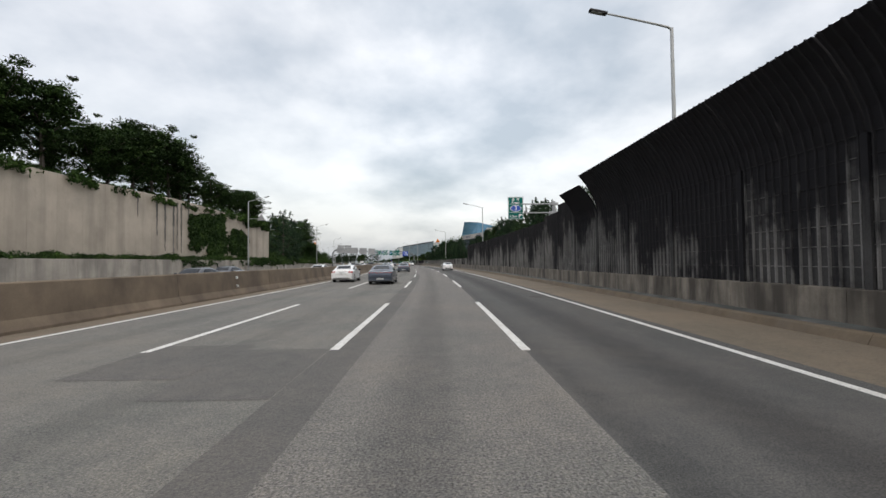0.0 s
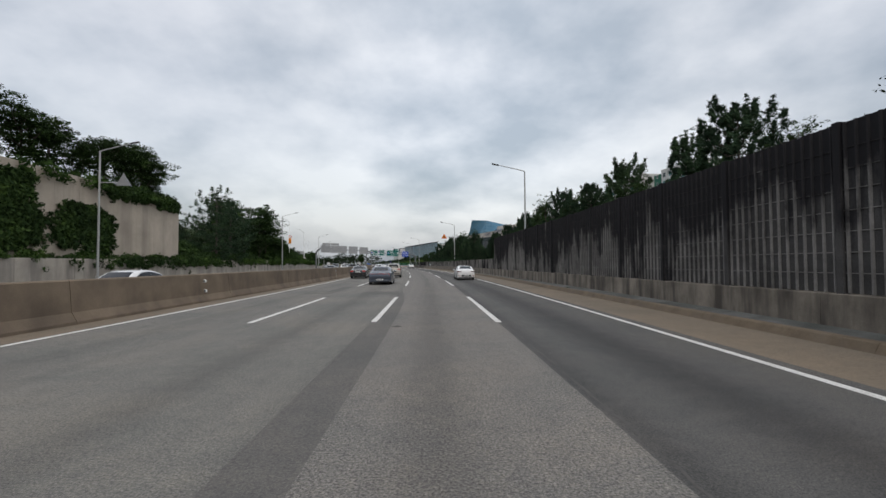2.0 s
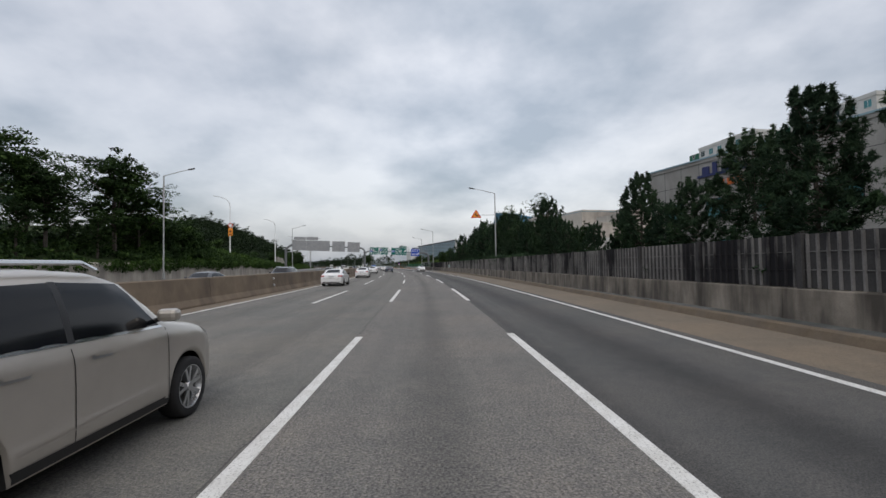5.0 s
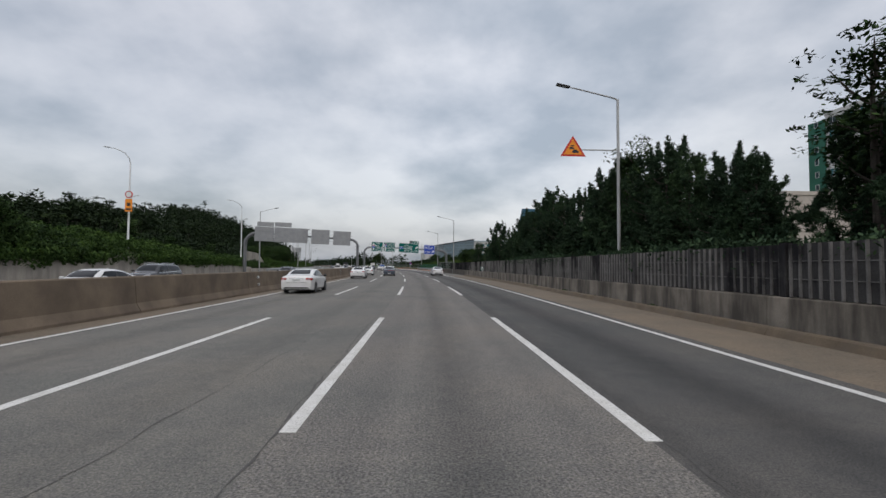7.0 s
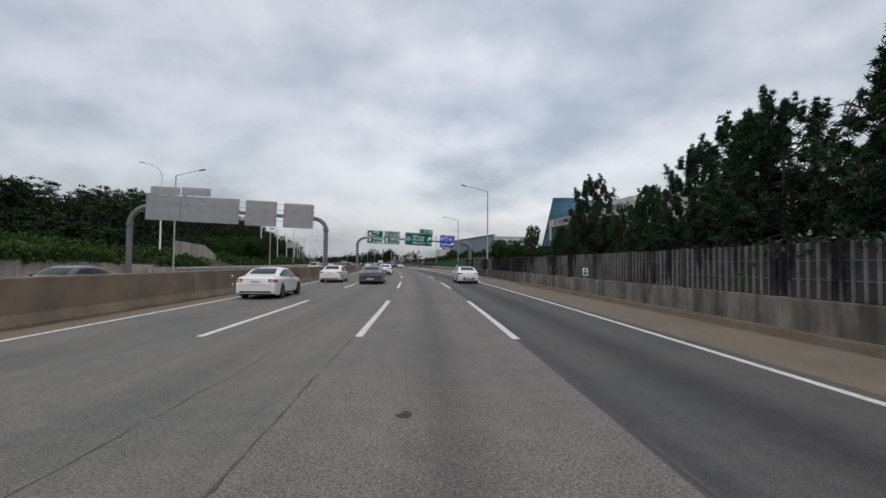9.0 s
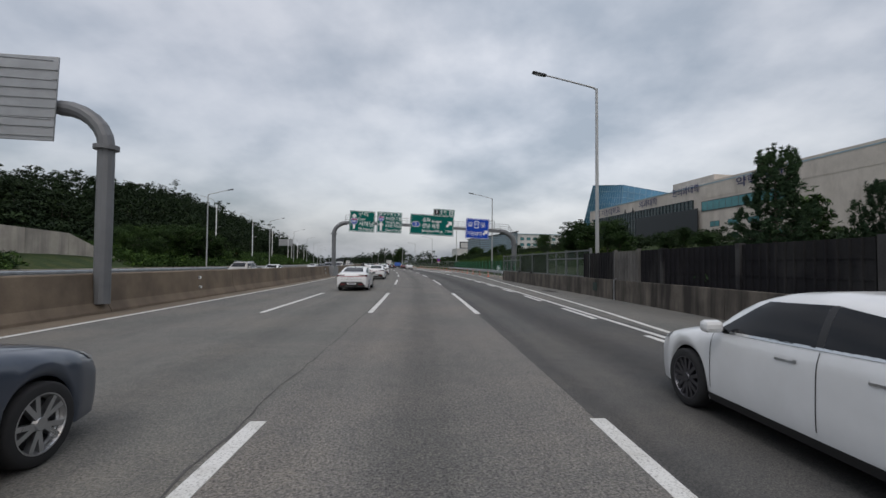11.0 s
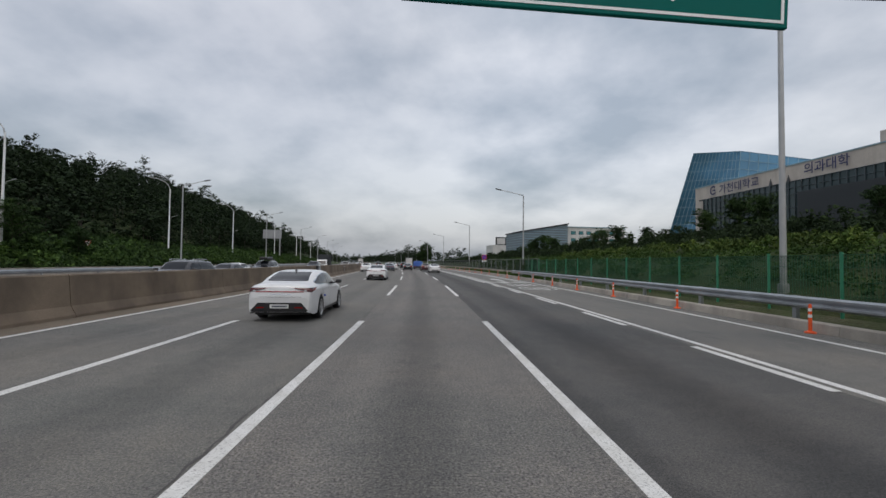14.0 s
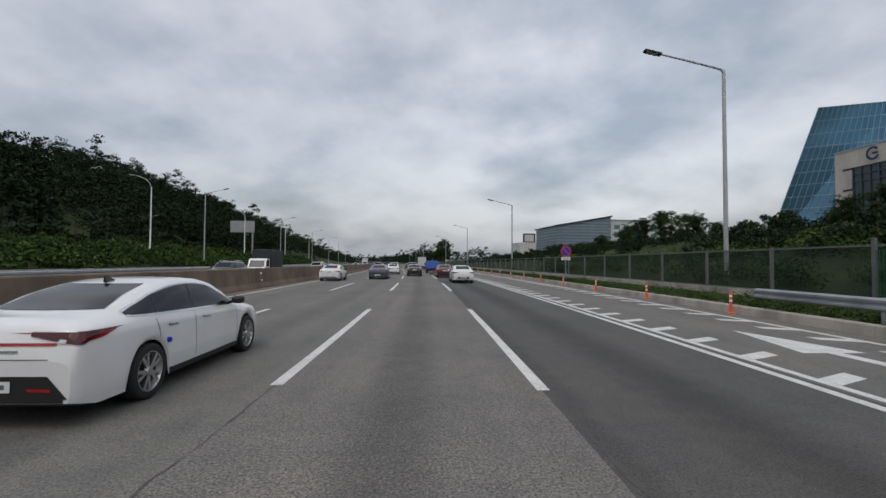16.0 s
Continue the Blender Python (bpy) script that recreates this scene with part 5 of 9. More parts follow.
for i, (a, e) in enumerate(zip(posts, posts[1:])):
    mid, half = (a + e) / 2, (e - a) / 2
    fr = part("frame", boxes([(-0.03, 0.05, -half, half, 2.42, 2.5), (-0.03, 0.05, -half, half, 0.95, 1.02)] + ([(-0.03, 0.05, -half, half, 1.98, 2.05)] if i not in (2, 3) else []) + [(-0.03, 0.05, k, k + 0.06, 1.0, 2.45) for k in ((-0.03,) if i not in (2, 3) else ())]), POST_GREY, clear)
    fr.matrix_local = M(mid, 11.08)
    pn = part("pane", boxes([(0.0, 0.012, -half + 0.02, half - 0.02, 1.0, 2.44)]), CLEAR_DARK if i in (2, 3) else CLEAR, clear)
    pn.matrix_local = M(mid, 11.08)
for a in posts:
    q = part("post", soft_box(-0.05, 0.08, -0.055, 0.055, 0.95, 2.58, 0.012), POST_GREY, clear)
    q.matrix_local = M(a, 11.08)
for k in range(2):
    q = part("bolt_box", soft_box(-0.16, 0.0, -0.22, 0.22, 0.95, 1.12, 0.05), DARK, clear)
    q.matrix_local = M((229.9, 233.7)[k], 11.0)

# ---- guardrail, kerb and green fence past the wall ----
guard = setting("guardrail", "galvanised corrugated guardrail on steel posts", "guardrail")


def rail_d(s):
    return edge_d(s) + 0.32


W_BEAM = [(0.02, 0.50), (-0.06, 0.55), (-0.06, 0.60), (0.0, 0.655), (0.0, 0.675), (-0.06, 0.73), (-0.06, 0.78), (0.02, 0.83), (0.03, 0.83), (-0.04, 0.78), (-0.04, 0.73), (0.02, 0.675), (0.02, 0.655), (-0.04, 0.60), (-0.04, 0.55), (0.03, 0.50)]
for k in range(13):
    a = 241.2 + 4.3 * k
    if a + 4.3 < 300:
        swept("rail_beam", lambda q: [(rail_d(q) + d, z + 0.06) for d, z in W_BEAM], a, a + 4.3, RAIL, guard, 2.2)
        q = part("rail_post", boxes([(0.03, 0.15, -0.06, 0.06, -0.1, 0.9)]), RAIL, guard)
        q.matrix_local = M(a + 0.3, rail_d(a))
part("rail_end", tube([tuple(P(241.3, rail_d(241) - 0.02, 0.56)), tuple(P(241.3, rail_d(241) - 0.02, 0.9))], 0.13, 12), RAIL, guard)
kerb = setting("kerb", "pale concrete kerb behind the auxiliary lane", "kerb")
for k in range(36):
    a = 241.0 + 4.0 * k
    swept("kerb_stone", lambda q: [(edge_d(q), 0.0), (edge_d(q) + 0.03, 0.24), (edge_d(q) + 0.06, 0.27), (edge_d(q) + 0.26, 0.27), (edge_d(q) + 0.28, 0.0)], a + 0.006, a + 3.994, CONCRETE_GREY, kerb, 2)

swept("verge_soil", lambda q: [(edge_d(q) + 0.27, 0.2), (13.0, 0.24), (13.4, 0.3)], 241, 384, VERGE, kerb, 3, False, "weedy soil behind the kerb")

WIRE_GREEN = plain("fence_wire_green", (0.012, 0.085, 0.045), 0.6, 0, 0.15, 3)
fence = setting("green_fence", "green wire mesh fence on green steel posts", "fence")


def fence_d(s):
    return float(np.interp(s, (242, 256, 300, 400), (12.9, 13.3, 13.6, 13.8)))


for k in range(20):
    a = 243.0 + 2.55 * k
    if a > 292:
        break
    zf = 0.55
    q = part("fence_post", tube([(0, 0, 0.1), (0, 0, 2.12)], 0.045, 8), GREEN_METAL, fence)
    q.matrix_local = M(a, fence_d(a), 0.0)
    mid = a + 1.275
    bars = [(-0.004, 0.004, -1.25 + 0.1 * j - 0.003, -1.25 + 0.1 * j + 0.003, 0.55, 2.05) for j in range(1, 25)] + [(-0.006, 0.006, -1.27, 1.27, z - 0.006, z + 0.006) for z in (0.56, 0.9, 1.3, 1.7, 2.05)]
    q = part("mesh_panel", boxes(bars), WIRE_GREEN, fence)
    q.matrix_local = M(mid, fence_d(mid), 0.0)
    w = part("mesh_net", boxes([(0.008, 0.010, -1.26, 1.26, 0.55, 2.05)]), MESH_GREEN, q)
farscreen = setting("grey_fence", "grey framed clear screen fence beside the auxiliary lane", "fence")
for k in range(34):
    a = 290.95 + 3.45 * k
    q = part("fence_post", soft_box(-0.045, 0.045, -0.05, 0.05, 0.2, 2.4 if k == 1 else 2.25, 0.01), POST_GREY, farscreen)
    q.matrix_local = M(a, 14.0)
    q = part("frame", boxes([(-0.02, 0.02, -1.65, 1.65, 2.17, 2.22), (-0.02, 0.02, -1.65, 1.65, 0.75, 0.79)]), POST_GREY, farscreen)
    q.matrix_local = M(a + 1.725, 14.0)
    q = part("pane", boxes([(0.0, 0.008, -1.655, 1.655, 0.8, 2.16)]), CLEAR_THIN, farscreen)
    q.matrix_local = M(a + 1.725, 14.0)
for k in range(28):
    a = 292.5 + 4.0 * k
    swept("wall_segment", [(13.82, 0.0), (13.84, 0.75), (14.12, 0.75), (14.14, 0.0)], a + 0.008, a + 3.992, CONCRETE_GREY, farscreen, 4)


def delineator():
    d = thing("lane_delineator", Matrix(), "orange flexible delineator post with white bands", "delineator", "delineators along the auxiliary lane")
    part("post", tube([(0, 0, 0.03), (0, 0, 0.72), (0, 0, 0.75)], [0.045, 0.04, 0.025], 10), ORANGE, d)
    part("base", tube([(0, 0, 0), (0, 0, 0.03), (0, 0, 0.06)], [0.13, 0.13, 0.06], 14), ORANGE, d)
    for z in (0.40, 0.56):
        part("reflective_band", tube([(0, 0, z), (0, 0, z + 0.08)], 0.046, 10), SIGN_WHITE, d, "white band")
    return d


dl = delineator()
spots = [251.4, 257.6, 263.6, 269.5, 275.0, 280.4, 286.2, 291.8, 297.6, 303.5, 309.5] + [315.5 + 6 * k for k in range(14)]
for k, s in enumerate(spots):
    m = M(s, edge_d(s) - 0.18 if s < 300 else 12.5)
    if k:
        copy_thing(dl, m)
    else:
        dl.matrix_world = m

rs = thing("no_stopping_sign", M(317.0, 13.2, 0), "round blue sign with a red rim on a post", "traffic sign")
for nm, r0, y, mat in (("red_ring", 0.42, -0.04, SIGN_RED), ("sign_face", 0.33, -0.05, SIGN_BLUE)):
    part(nm, ellipse(0, 2.62, r0, r0, y, 0.02), mat, rs)
part("slash", moved(boxes([(-0.30, 0.30, -0.056, -0.05, -0.045, 0.045)]), Matrix.Translation((0, 0, 2.62)) @ Matrix.Rotation(radians(45), 4, "Y")), SIGN_RED, rs)
part("text_plate", soft_box(-0.36, 0.36, -0.05, -0.03, 1.92, 2.16, 0.008), SIGN_WHITE, rs, "white plate with small writing as bars")
part("text_bar", boxes([(-0.28, 0.28, -0.056, -0.05, 2.07, 2.11), (-0.24, 0.24, -0.056, -0.05, 1.98, 2.02)]), SIGN_BLACK, rs)
part("post", tube([(0, 0, 0.0), (0, 0, 2.95)], 0.035, 8), GALV, rs)

# reflectors fixed to the median barrier
rf = None
for s in (25.3, 57.5, 88.5, 119.1, 151.5, 184, 216.2, 247.6, 279.8, 312, 344):
    if rf is None:
        rf = thing("barrier_reflector", M(s, -8.56, 0), "pair of white round reflectors on the barrier", "reflector", "reflectors on the median barrier")
        for z, x in ((0.93, -0.02), (0.49, 0.02)):
            h = part("reflector_body", soft_box(x - 0.02, x + 0.10, -0.07, 0.07, z - 0.06, z + 0.06, 0.025), SIGN_WHITE, rf)
            part("reflector_face", boxes([(x + 0.0, x + 0.08, -0.076, -0.07, z - 0.04, z + 0.04)]), GALV, h)
    else:
        copy_thing(rf, M(s, -8.56, 0))

# ---- barrier and rail on the far side of the opposite lanes ----
farrail = setting("far_guardrail", "pale guardrail on a low wall beside the opposite lanes", "guardrail")
for k in range(38):
    a = 214.0 + 6.0 * k
    swept("wall_segment", [(-29.0, 0.0), (-29.02, 0.95), (-29.3, 0.95), (-29.35, 0.0)][::-1], a + 0.01, a + 5.99, CONCRETE_GREY, farrail, 6)
    swept("rail_beam", [(-26.2, 0.62), (-26.14, 0.70), (-26.14, 0.84), (-26.2, 0.92), (-26.26, 0.92), (-26.26, 0.62)][::-1], a, a + 6, RAIL, farrail, 6)
    q = part("rail_post", boxes([(-0.1, -0.02, -0.05, 0.05, 0.0, 0.9)]), RAIL, farrail)
    q.matrix_local = M(a + 1, -26.2)

# ---- plants ----
def leaf_mesh(name, centres, radius, per, size, rng, flat=1.0, droop=0.0, mat=None, slim=0.45, level=0.0):
    """Small leaves round many centres. centres: (x, y, z, spread factor); level: how flat the leaves lie."""
    c = np.repeat(np.asarray([q[:3] for q in centres], float), per, axis=0)
    k = np.repeat(np.asarray([q[3] for q in centres], float), per)
    n = len(c)
    u = rng.normal(size=(n, 3))
    u /= np.linalg.norm(u, axis=1)[:, None]
    rad = radius * k * rng.uniform(0.25, 1.0, n) ** 0.6
    pos = c + u * rad[:, None] * np.array([1, 1, flat])
    a = rng.normal(size=(n, 3))
    a[:, 2] = a[:, 2] * (1 - level) - droop
    a /= np.linalg.norm(a, axis=1)[:, None]
    b = np.cross(a, (u + rng.normal(scale=0.4, size=(n, 3))) * (1 - level) + np.array([0, 0, 1.5]) * level)
    b /= np.linalg.norm(b, axis=1)[:, None] + 1e-9
    sz = size * rng.uniform(0.6, 1.3, n)[:, None]
    v = np.stack([pos - a * sz, pos + b * sz * slim, pos + a * sz, pos - b * sz * slim], 1).reshape(-1, 3)
    me = bpy.data.meshes.new(name)
    me.vertices.add(4 * n)
    me.vertices.foreach_set("co", v.astype(np.float32).ravel())
    me.loops.add(4 * n)
    me.loops.foreach_set("vertex_index", np.arange(4 * n, dtype=np.int32))
    me.polygons.add(n)
    me.polygons.foreach_set("loop_start", np.arange(0, 4 * n, 4, dtype=np.int32))
    me.update(calc_edges=True)
    if mat:
        me.materials.append(mat)
    return me


def limb(rng, start, way, length, r0, bend=0.25, n=4):
    pts, p, w = [Vector(start)], Vector(start), Vector(way).normalized()
    for _ in range(n):
        w = (w + Vector(rng.normal(scale=bend, size=3)) * 0.5 + Vector((0, 0, 0.08))).normalized()
        p = p + w * (length / n)
        pts.append(p.copy())
    return pts, [r0 * (1 - 0.8 * i / n) for i in range(n + 1)]


def broad_tree(seed, tall, wide, mat=LEAF, per=60, size=0.14, bare=0.25, name="tree", label="broad-leaved tree with a dense green crown", lean=0.0):
    """A tree with a forked trunk and an uneven crown."""
    rng = np.random.default_rng(seed)
    t = thing(name, Matrix(), label, "tree")
    wood = [tube([(0, 0, -0.3), (0.05, 0, tall * 0.2), (0.1 + lean * 0.3, 0.05, tall * 0.42), (0.1 + lean, 0, tall * 0.8)], [tall * 0.022, tall * 0.018, tall * 0.014, tall * 0.004], 8)]
    cents = []
    for i in range(13):
        a = 2.4 * i + rng.uniform(-0.4, 0.4)
        h = tall * (bare + (0.80 - bare) * i / 13)
        reach = wide * (0.5 + 0.5 * math.sin(math.pi * min(1, (i + 3) / 15))) * rng.uniform(0.6, 1.05)
        pts, rr = limb(rng, (lean * h / tall, 0, h), (math.cos(a), math.sin(a), 0.55), reach, tall * 0.008)
        wood.append(tube(pts, rr, 5))
        for p in pts[1:]:
            for _ in range(3):
                o = rng.normal(scale=wide * 0.16, size=3)
                cents.append((p.x + o[0], p.y + o[1], p.z + o[2] * 0.8, rng.uniform(0.6, 1.25)))
    for _ in range(12):
        o = rng.normal(size=3)
        cents.append((lean + o[0] * wide * 0.28, o[1] * wide * 0.28, tall * 0.86 + o[2] * tall * 0.06, rng.uniform(0.5, 1.1)))
    part("trunk", join(*wood), BARK, t)
    part("crown", leaf_mesh("crown", cents, wide * 0.22, per, size, rng, 0.38, 0.12, mat, 0.45, 0.55), mat, t)
    return t


def pine_tree(seed, tall, wide, mat=NEEDLE, per=24, size=0.17, name="pine_tree", label="dark green pine with upturned bushy branches", gaps=0.10, low=0.06, droop=0.0, step=0.046):
    """A conifer: tiers of long boughs that carry flat pads of needles, with upright shoots at their ends."""
    rng = np.random.default_rng(seed)
    t = thing(name, Matrix(), label, "tree")
    wood = [tube([(0, 0, -0.3), (0.05, 0.03, tall * 0.5), (0, 0, tall)], [tall * 0.02, tall * 0.012, 0.015], 8)]
    cents = []
    z, i = tall * low, 0
    while z < tall * 0.95:
        f = (z / tall - low) / (1 - low)
        prof = min(1.0, 0.8 + 0.8 * f) * (1 - f) ** 0.55
        for _ in range(5 if f < 0.7 else 4):
            a = 2.4 * i + rng.uniform(-0.5, 0.5)
            i += 1
            if rng.uniform() < gaps:
                continue
            reach = max(0.3, wide * prof * rng.uniform(0.55, 1.3))
            rise = 0.18 + 0.75 * f - droop
            side = Vector((math.cos(a), math.sin(a), 0))
            p0 = Vector((0, 0, z + rng.uniform(-0.1, 0.1)))
            bough = lambda g: p0 + side * (reach * g) + Vector((0, 0, reach * (rise * 0.7 * g * g - 0.16 * math.sin(math.pi * g))))
            wood.append(tube([bough(g) for g in (0, 0.35, 0.7, 1.0)], [0.04, 0.032, 0.022, 0.01], 4))
            m = max(2, int(reach / 0.30))
            for k in range(m):
                g = 0.28 + 0.72 * (k + 1) / m
                q = bough(g)
                out = 0.20 * reach * (1.15 - g) + 0.08
                cents.append((q.x + rng.normal(scale=out), q.y + rng.normal(scale=out), q.z + rng.normal(scale=0.05), rng.uniform(0.7, 1.25)))
            for k in range(3 if droop == 0 else 1):
                q = bough(rng.uniform(0.72, 1.02))
                up = rng.uniform(0.25, 0.7) * (0.6 + 0.8 * f)
                for g in (0.2, 0.5, 0.8, 1.05):
                    cents.append((q.x + rng.normal(scale=0.04), q.y + rng.normal(scale=0.04), q.z + up * g, 0.66 - 0.36 * g))
        z += tall * step * rng.uniform(0.75, 1.3)
    cents += [(rng.normal(scale=0.05), rng.normal(scale=0.05), tall * (0.84 + 0.035 * k), 0.6 - 0.10 * k) for k in range(6)]
    part("trunk", join(*wood), BARK, t)
    part("crown", leaf_mesh("crown", cents, 0.25 * wide / 2.4, per, size, rng, 0.5, -0.45, mat, 0.13, 0.25), mat, t)
    return t


def shrub(seed, wide, tall, mat=LEAF_LIGHT, per=24, size=0.19, n=22, label="low leafy green shrub"):
    rng = np.random.default_rng(seed)
    t = thing("shrub", Matrix(), label, "shrub")
    wood = []
    cents = []
    for i in range(n):
        a, r = rng.uniform(0, 6.28), wide * math.sqrt(rng.uniform())
        h = tall * (0.25 + 0.75 * (1 - (r / wide) ** 2)) * rng.uniform(0.45, 1.0)
        p = (math.cos(a) * r * 0.9, math.sin(a) * r * 0.9, h * 0.75)
        cents.append((*p, rng.uniform(0.7, 1.3)))
        cents.append((p[0] * 1.05, p[1] * 1.05, h * 0.3, rng.uniform(0.7, 1.3)))
        wood.append(tube([(0, 0, -0.2), (p[0] * 0.5, p[1] * 0.5, h * 0.35), p], [0.025, 0.018, 0.008], 4))
    part("stem", join(*wood), BARK, t)
    part("crown", leaf_mesh("crown", cents, min(wide, tall) * 0.32, per, size, rng, 0.8, 0.0, mat), mat, t)
    return t


PINES = [pine_tree(11, 7.0, 2.7, per=30), pine_tree(12, 7.0, 3.1, per=30, gaps=0.22), pine_tree(13, 7.0, 2.6, per=30), pine_tree(14, 7.0, 2.9, per=30, gaps=0.18, low=0.03)]
CEDAR = pine_tree(21, 11.0, 5.0, per=22, size=0.24, name="cedar_tree", label="dark cedar with wide level boughs", gaps=0.1, droop=0.16, step=0.07)
BROAD = [broad_tree(31, 8.0, 3.6), broad_tree(32, 8.0, 3.2, per=66), broad_tree(33, 8.0, 4.0, LEAF_LIGHT), broad_tree(34, 8.0, 3.0, LEAF, 50, 0.12, 0.2, label="open tree with light feathery foliage")]
SPARSE = broad_tree(36, 7.0, 2.0, LEAF, 20, 0.10, 0.3, label="half-bare young tree with sparse leaves")
FAR_PINES = [pine_tree(51, 7.0, 2.7, per=8, size=0.27), pine_tree(52, 7.0, 2.5, per=8, size=0.27)]
FAR_BROAD = [broad_tree(53, 8.0, 3.5, per=10, size=0.36), broad_tree(54, 8.0, 3.2, per=10, size=0.36)]
SHRUBS = [shrub(41, 1.6, 1.3), shrub(42, 1.3, 1.0, LEAF), shrub(43, 2.2, 1.7, LEAF_LIGHT), shrub(44, 1.8, 1.0, LEAF_YELLOW, label="clipped yellowish green hedge bush")]
used = set()


def plant(proto, s, d, size, turn=0.0, z=None, squash=1.0, exact=False):
    """Sets a plant into the ground. exact: its size does not follow that of the first one planted."""
    m = M(s, d, height(s, d) if z is None else z, turn) @ Matrix.Diagonal((size, size, size * squash, 1))
    if proto.name in used:
        return copy_thing(proto, m @ Matrix.Diagonal((*(1 / k for k in proto.scale), 1)) if exact else m)
    used.add(proto.name)
    proto.matrix_world = m
    return proto


prng = np.random.default_rng(5)


def bushes(name, spots, mat, label, seed, per=40, size=0.13, category="bushes"):
    """Many low bushes grown into one another. spots: (s, d, radius, z or None)."""
    rng = np.random.default_rng(seed)
    cents = []
    for s, d, r, z in spots:
        g = height(s, d) if z is None else z
        for _ in range(max(4, int(9 * r))):
            a, q = rng.uniform(0, 6.28), math.sqrt(rng.uniform()) * r
            x, y, _z = P(s + q * math.sin(a), d + q * math.cos(a))
            cents.append((x, y, g + 0.15 + r * 0.62 * (1 - (q / r) ** 2) * rng.uniform(0.4, 1.1), rng.uniform(0.7, 1.3)))
    return tagged(part(name, leaf_mesh(name, cents, 0.42, per, size, rng, 0.7, 0.0, mat), mat), label, category, kind="stuff")
# behind the right-hand wall: pines, with a few young broad-leaved trees
RIGHT_TREES = [(24.6, 12.9, 7.7, 4), (32.4, 13.4, 7.5, 4), (48.5, 15.5, 7.4, 4), (53.5, 16, 7.2, 4), (57.5, 16.5, 9.6, 1), (62.3, 17, 9.2, 0), (66.5, 15.8, 7.2, 5), (69.5, 16.6, 9.6, 1), (74.5, 16, 8.6, 2), (77.8, 17, 8.8, 5), (80, 16.2, 8.0, 0), (84, 17, 9.8, 1), (87, 15.8, 9.6, 4),
               (91, 16.5, 8.8, 2), (95, 15.5, 8.4, 0), (99, 16, 8.2, 1), (103, 15, 7.6, 2), (107, 16, 7.4, 1), (110.5, 15.5, 5.9, 0), (113.2, 15.8, 5.2, 1), (115.9, 15.6, 7.3, 2), (118.6, 15.8, 5.4, 3), (122.3, 15.2, 4.8, 1), (128.2, 15.2, 5.6, 3), (131.5, 15.2, 6.4, 1), (134.3, 15.4, 8.6, 3), (137.4, 15.6, 9.6, 4), (138.6, 16.4, 7.2, 0), (141.9, 15.2, 6.4, 2), (144, 15.8, 7.2, 1), (146.4, 15.2, 7.6, 3),
               (148.8, 15.4, 9.0, 1), (150.8, 16.4, 7.4, 2), (152.2, 15.6, 10.2, 4), (153.4, 15.4, 9.2, 0), (156, 15.6, 8.8, 1), (158.4, 16.2, 8.2, 2), (161.2, 15.6, 8.4, 3), (164.2, 15.6, 6.0, 0), (166.2, 15.6, 8.6, 1), (168.9, 15.4, 9.8, 3), (171.4, 15.6, 9.0, 0), (173, 16.4, 6.6, 2),
               (176.5, 15.6, 8.5, 1), (179, 15.8, 8.7, 3), (182, 15.6, 7.9, 0), (186.1, 15.6, 6.6, 2), (190, 16.4, 6.2, 1), (194.5, 15.6, 8.9, 3), (198.5, 16, 6.4, 0), (204, 16.4, 5.6, 2), (211.5, 15.6, 6.3, 0)]
for i, (s, d, top, kind) in enumerate(RIGHT_TREES):
    g = height(s, d)
    if kind == 4:
        plant(SPARSE, s, d, (top - g) / 6.7, 47 * i, exact=True)
    elif kind == 5:
        plant(BROAD[3], s, d, (top - g) / 7.7, 47 * i, exact=True)
    else:
        plant(PINES[kind], s, d, (top - g) / 7.6, 47 * i, exact=True)
for i in range(64):
    s = 44 + 2.7 * i + prng.uniform(-0.8, 0.8)
    if 96 < s < 131:
        continue
    plant(FAR_PINES[i % 2] if i % 3 else FAR_BROAD[1], s, prng.uniform(17.2, 20.5), prng.uniform(0.42, 0.62) * (0.75 if 131 <= s < 145 or s > 183 else 1), 77 * i, exact=True)
bushes("wall_bushes", [(100 + 1.0 * i, prng.uniform(12.0, 13.2), prng.uniform(0.7, 1.2), prng.uniform(0.9, 1.4)) for i in range(112)], NEEDLE, "dark bushes growing behind the noise barrier", 201, 80, 0.075)
# top of the high wall on the left
LEFT_TREES = [(30, -35, 19.4, 0), (36, -34.5, 20, 1), (39.5, -34.5, 19.8, 0), (43.2, -33.8, 19.6, 1), (46, -36, 17.5, 3), (48.8, -33.6, 17.2, 1), (52.5, -34.4, 18.4, 0), (56.5, -34.2, 20.0, 1), (60.5, -34.2, 20.6, 0), (64.5, -34.2, 20.4, 1), (68, -34.4, 19.6, 0), (71, -34.8, 18.0, 1), (74.5, -34, 17.6, 3), (78, -34.5, 17.2, 0), (81, -34.4, 16.2, 1), (84.5, -34, 15.6, 0), (88, -33.9, 16.4, 1), (91.5, -34.0, 17.0, 0), (94.5, -33.8, 17.2, 1), (97, -34.0, 16.4, 0), (20, -36, 20, 0), (8, -36, 20, 1),
              (58, -38, 19.2, 0), (66, -38, 19.4, 1), (50, -38.5, 18.5, 0), (42, -38, 19.4, 1), (74, -38, 17, 0)]
for i, (s, d, top, kind) in enumerate(LEFT_TREES):
    plant(BROAD[kind], s, d, (top - 9.2) / 9.3, 61 * i, z=9.2)
for i in range(34):
    s = 26 + 2.2 * i
    plant(SHRUBS[i % 3], s, prng.uniform(-33.2, -32.3), prng.uniform(0.8, 1.35), 50 * i, z=9.4)
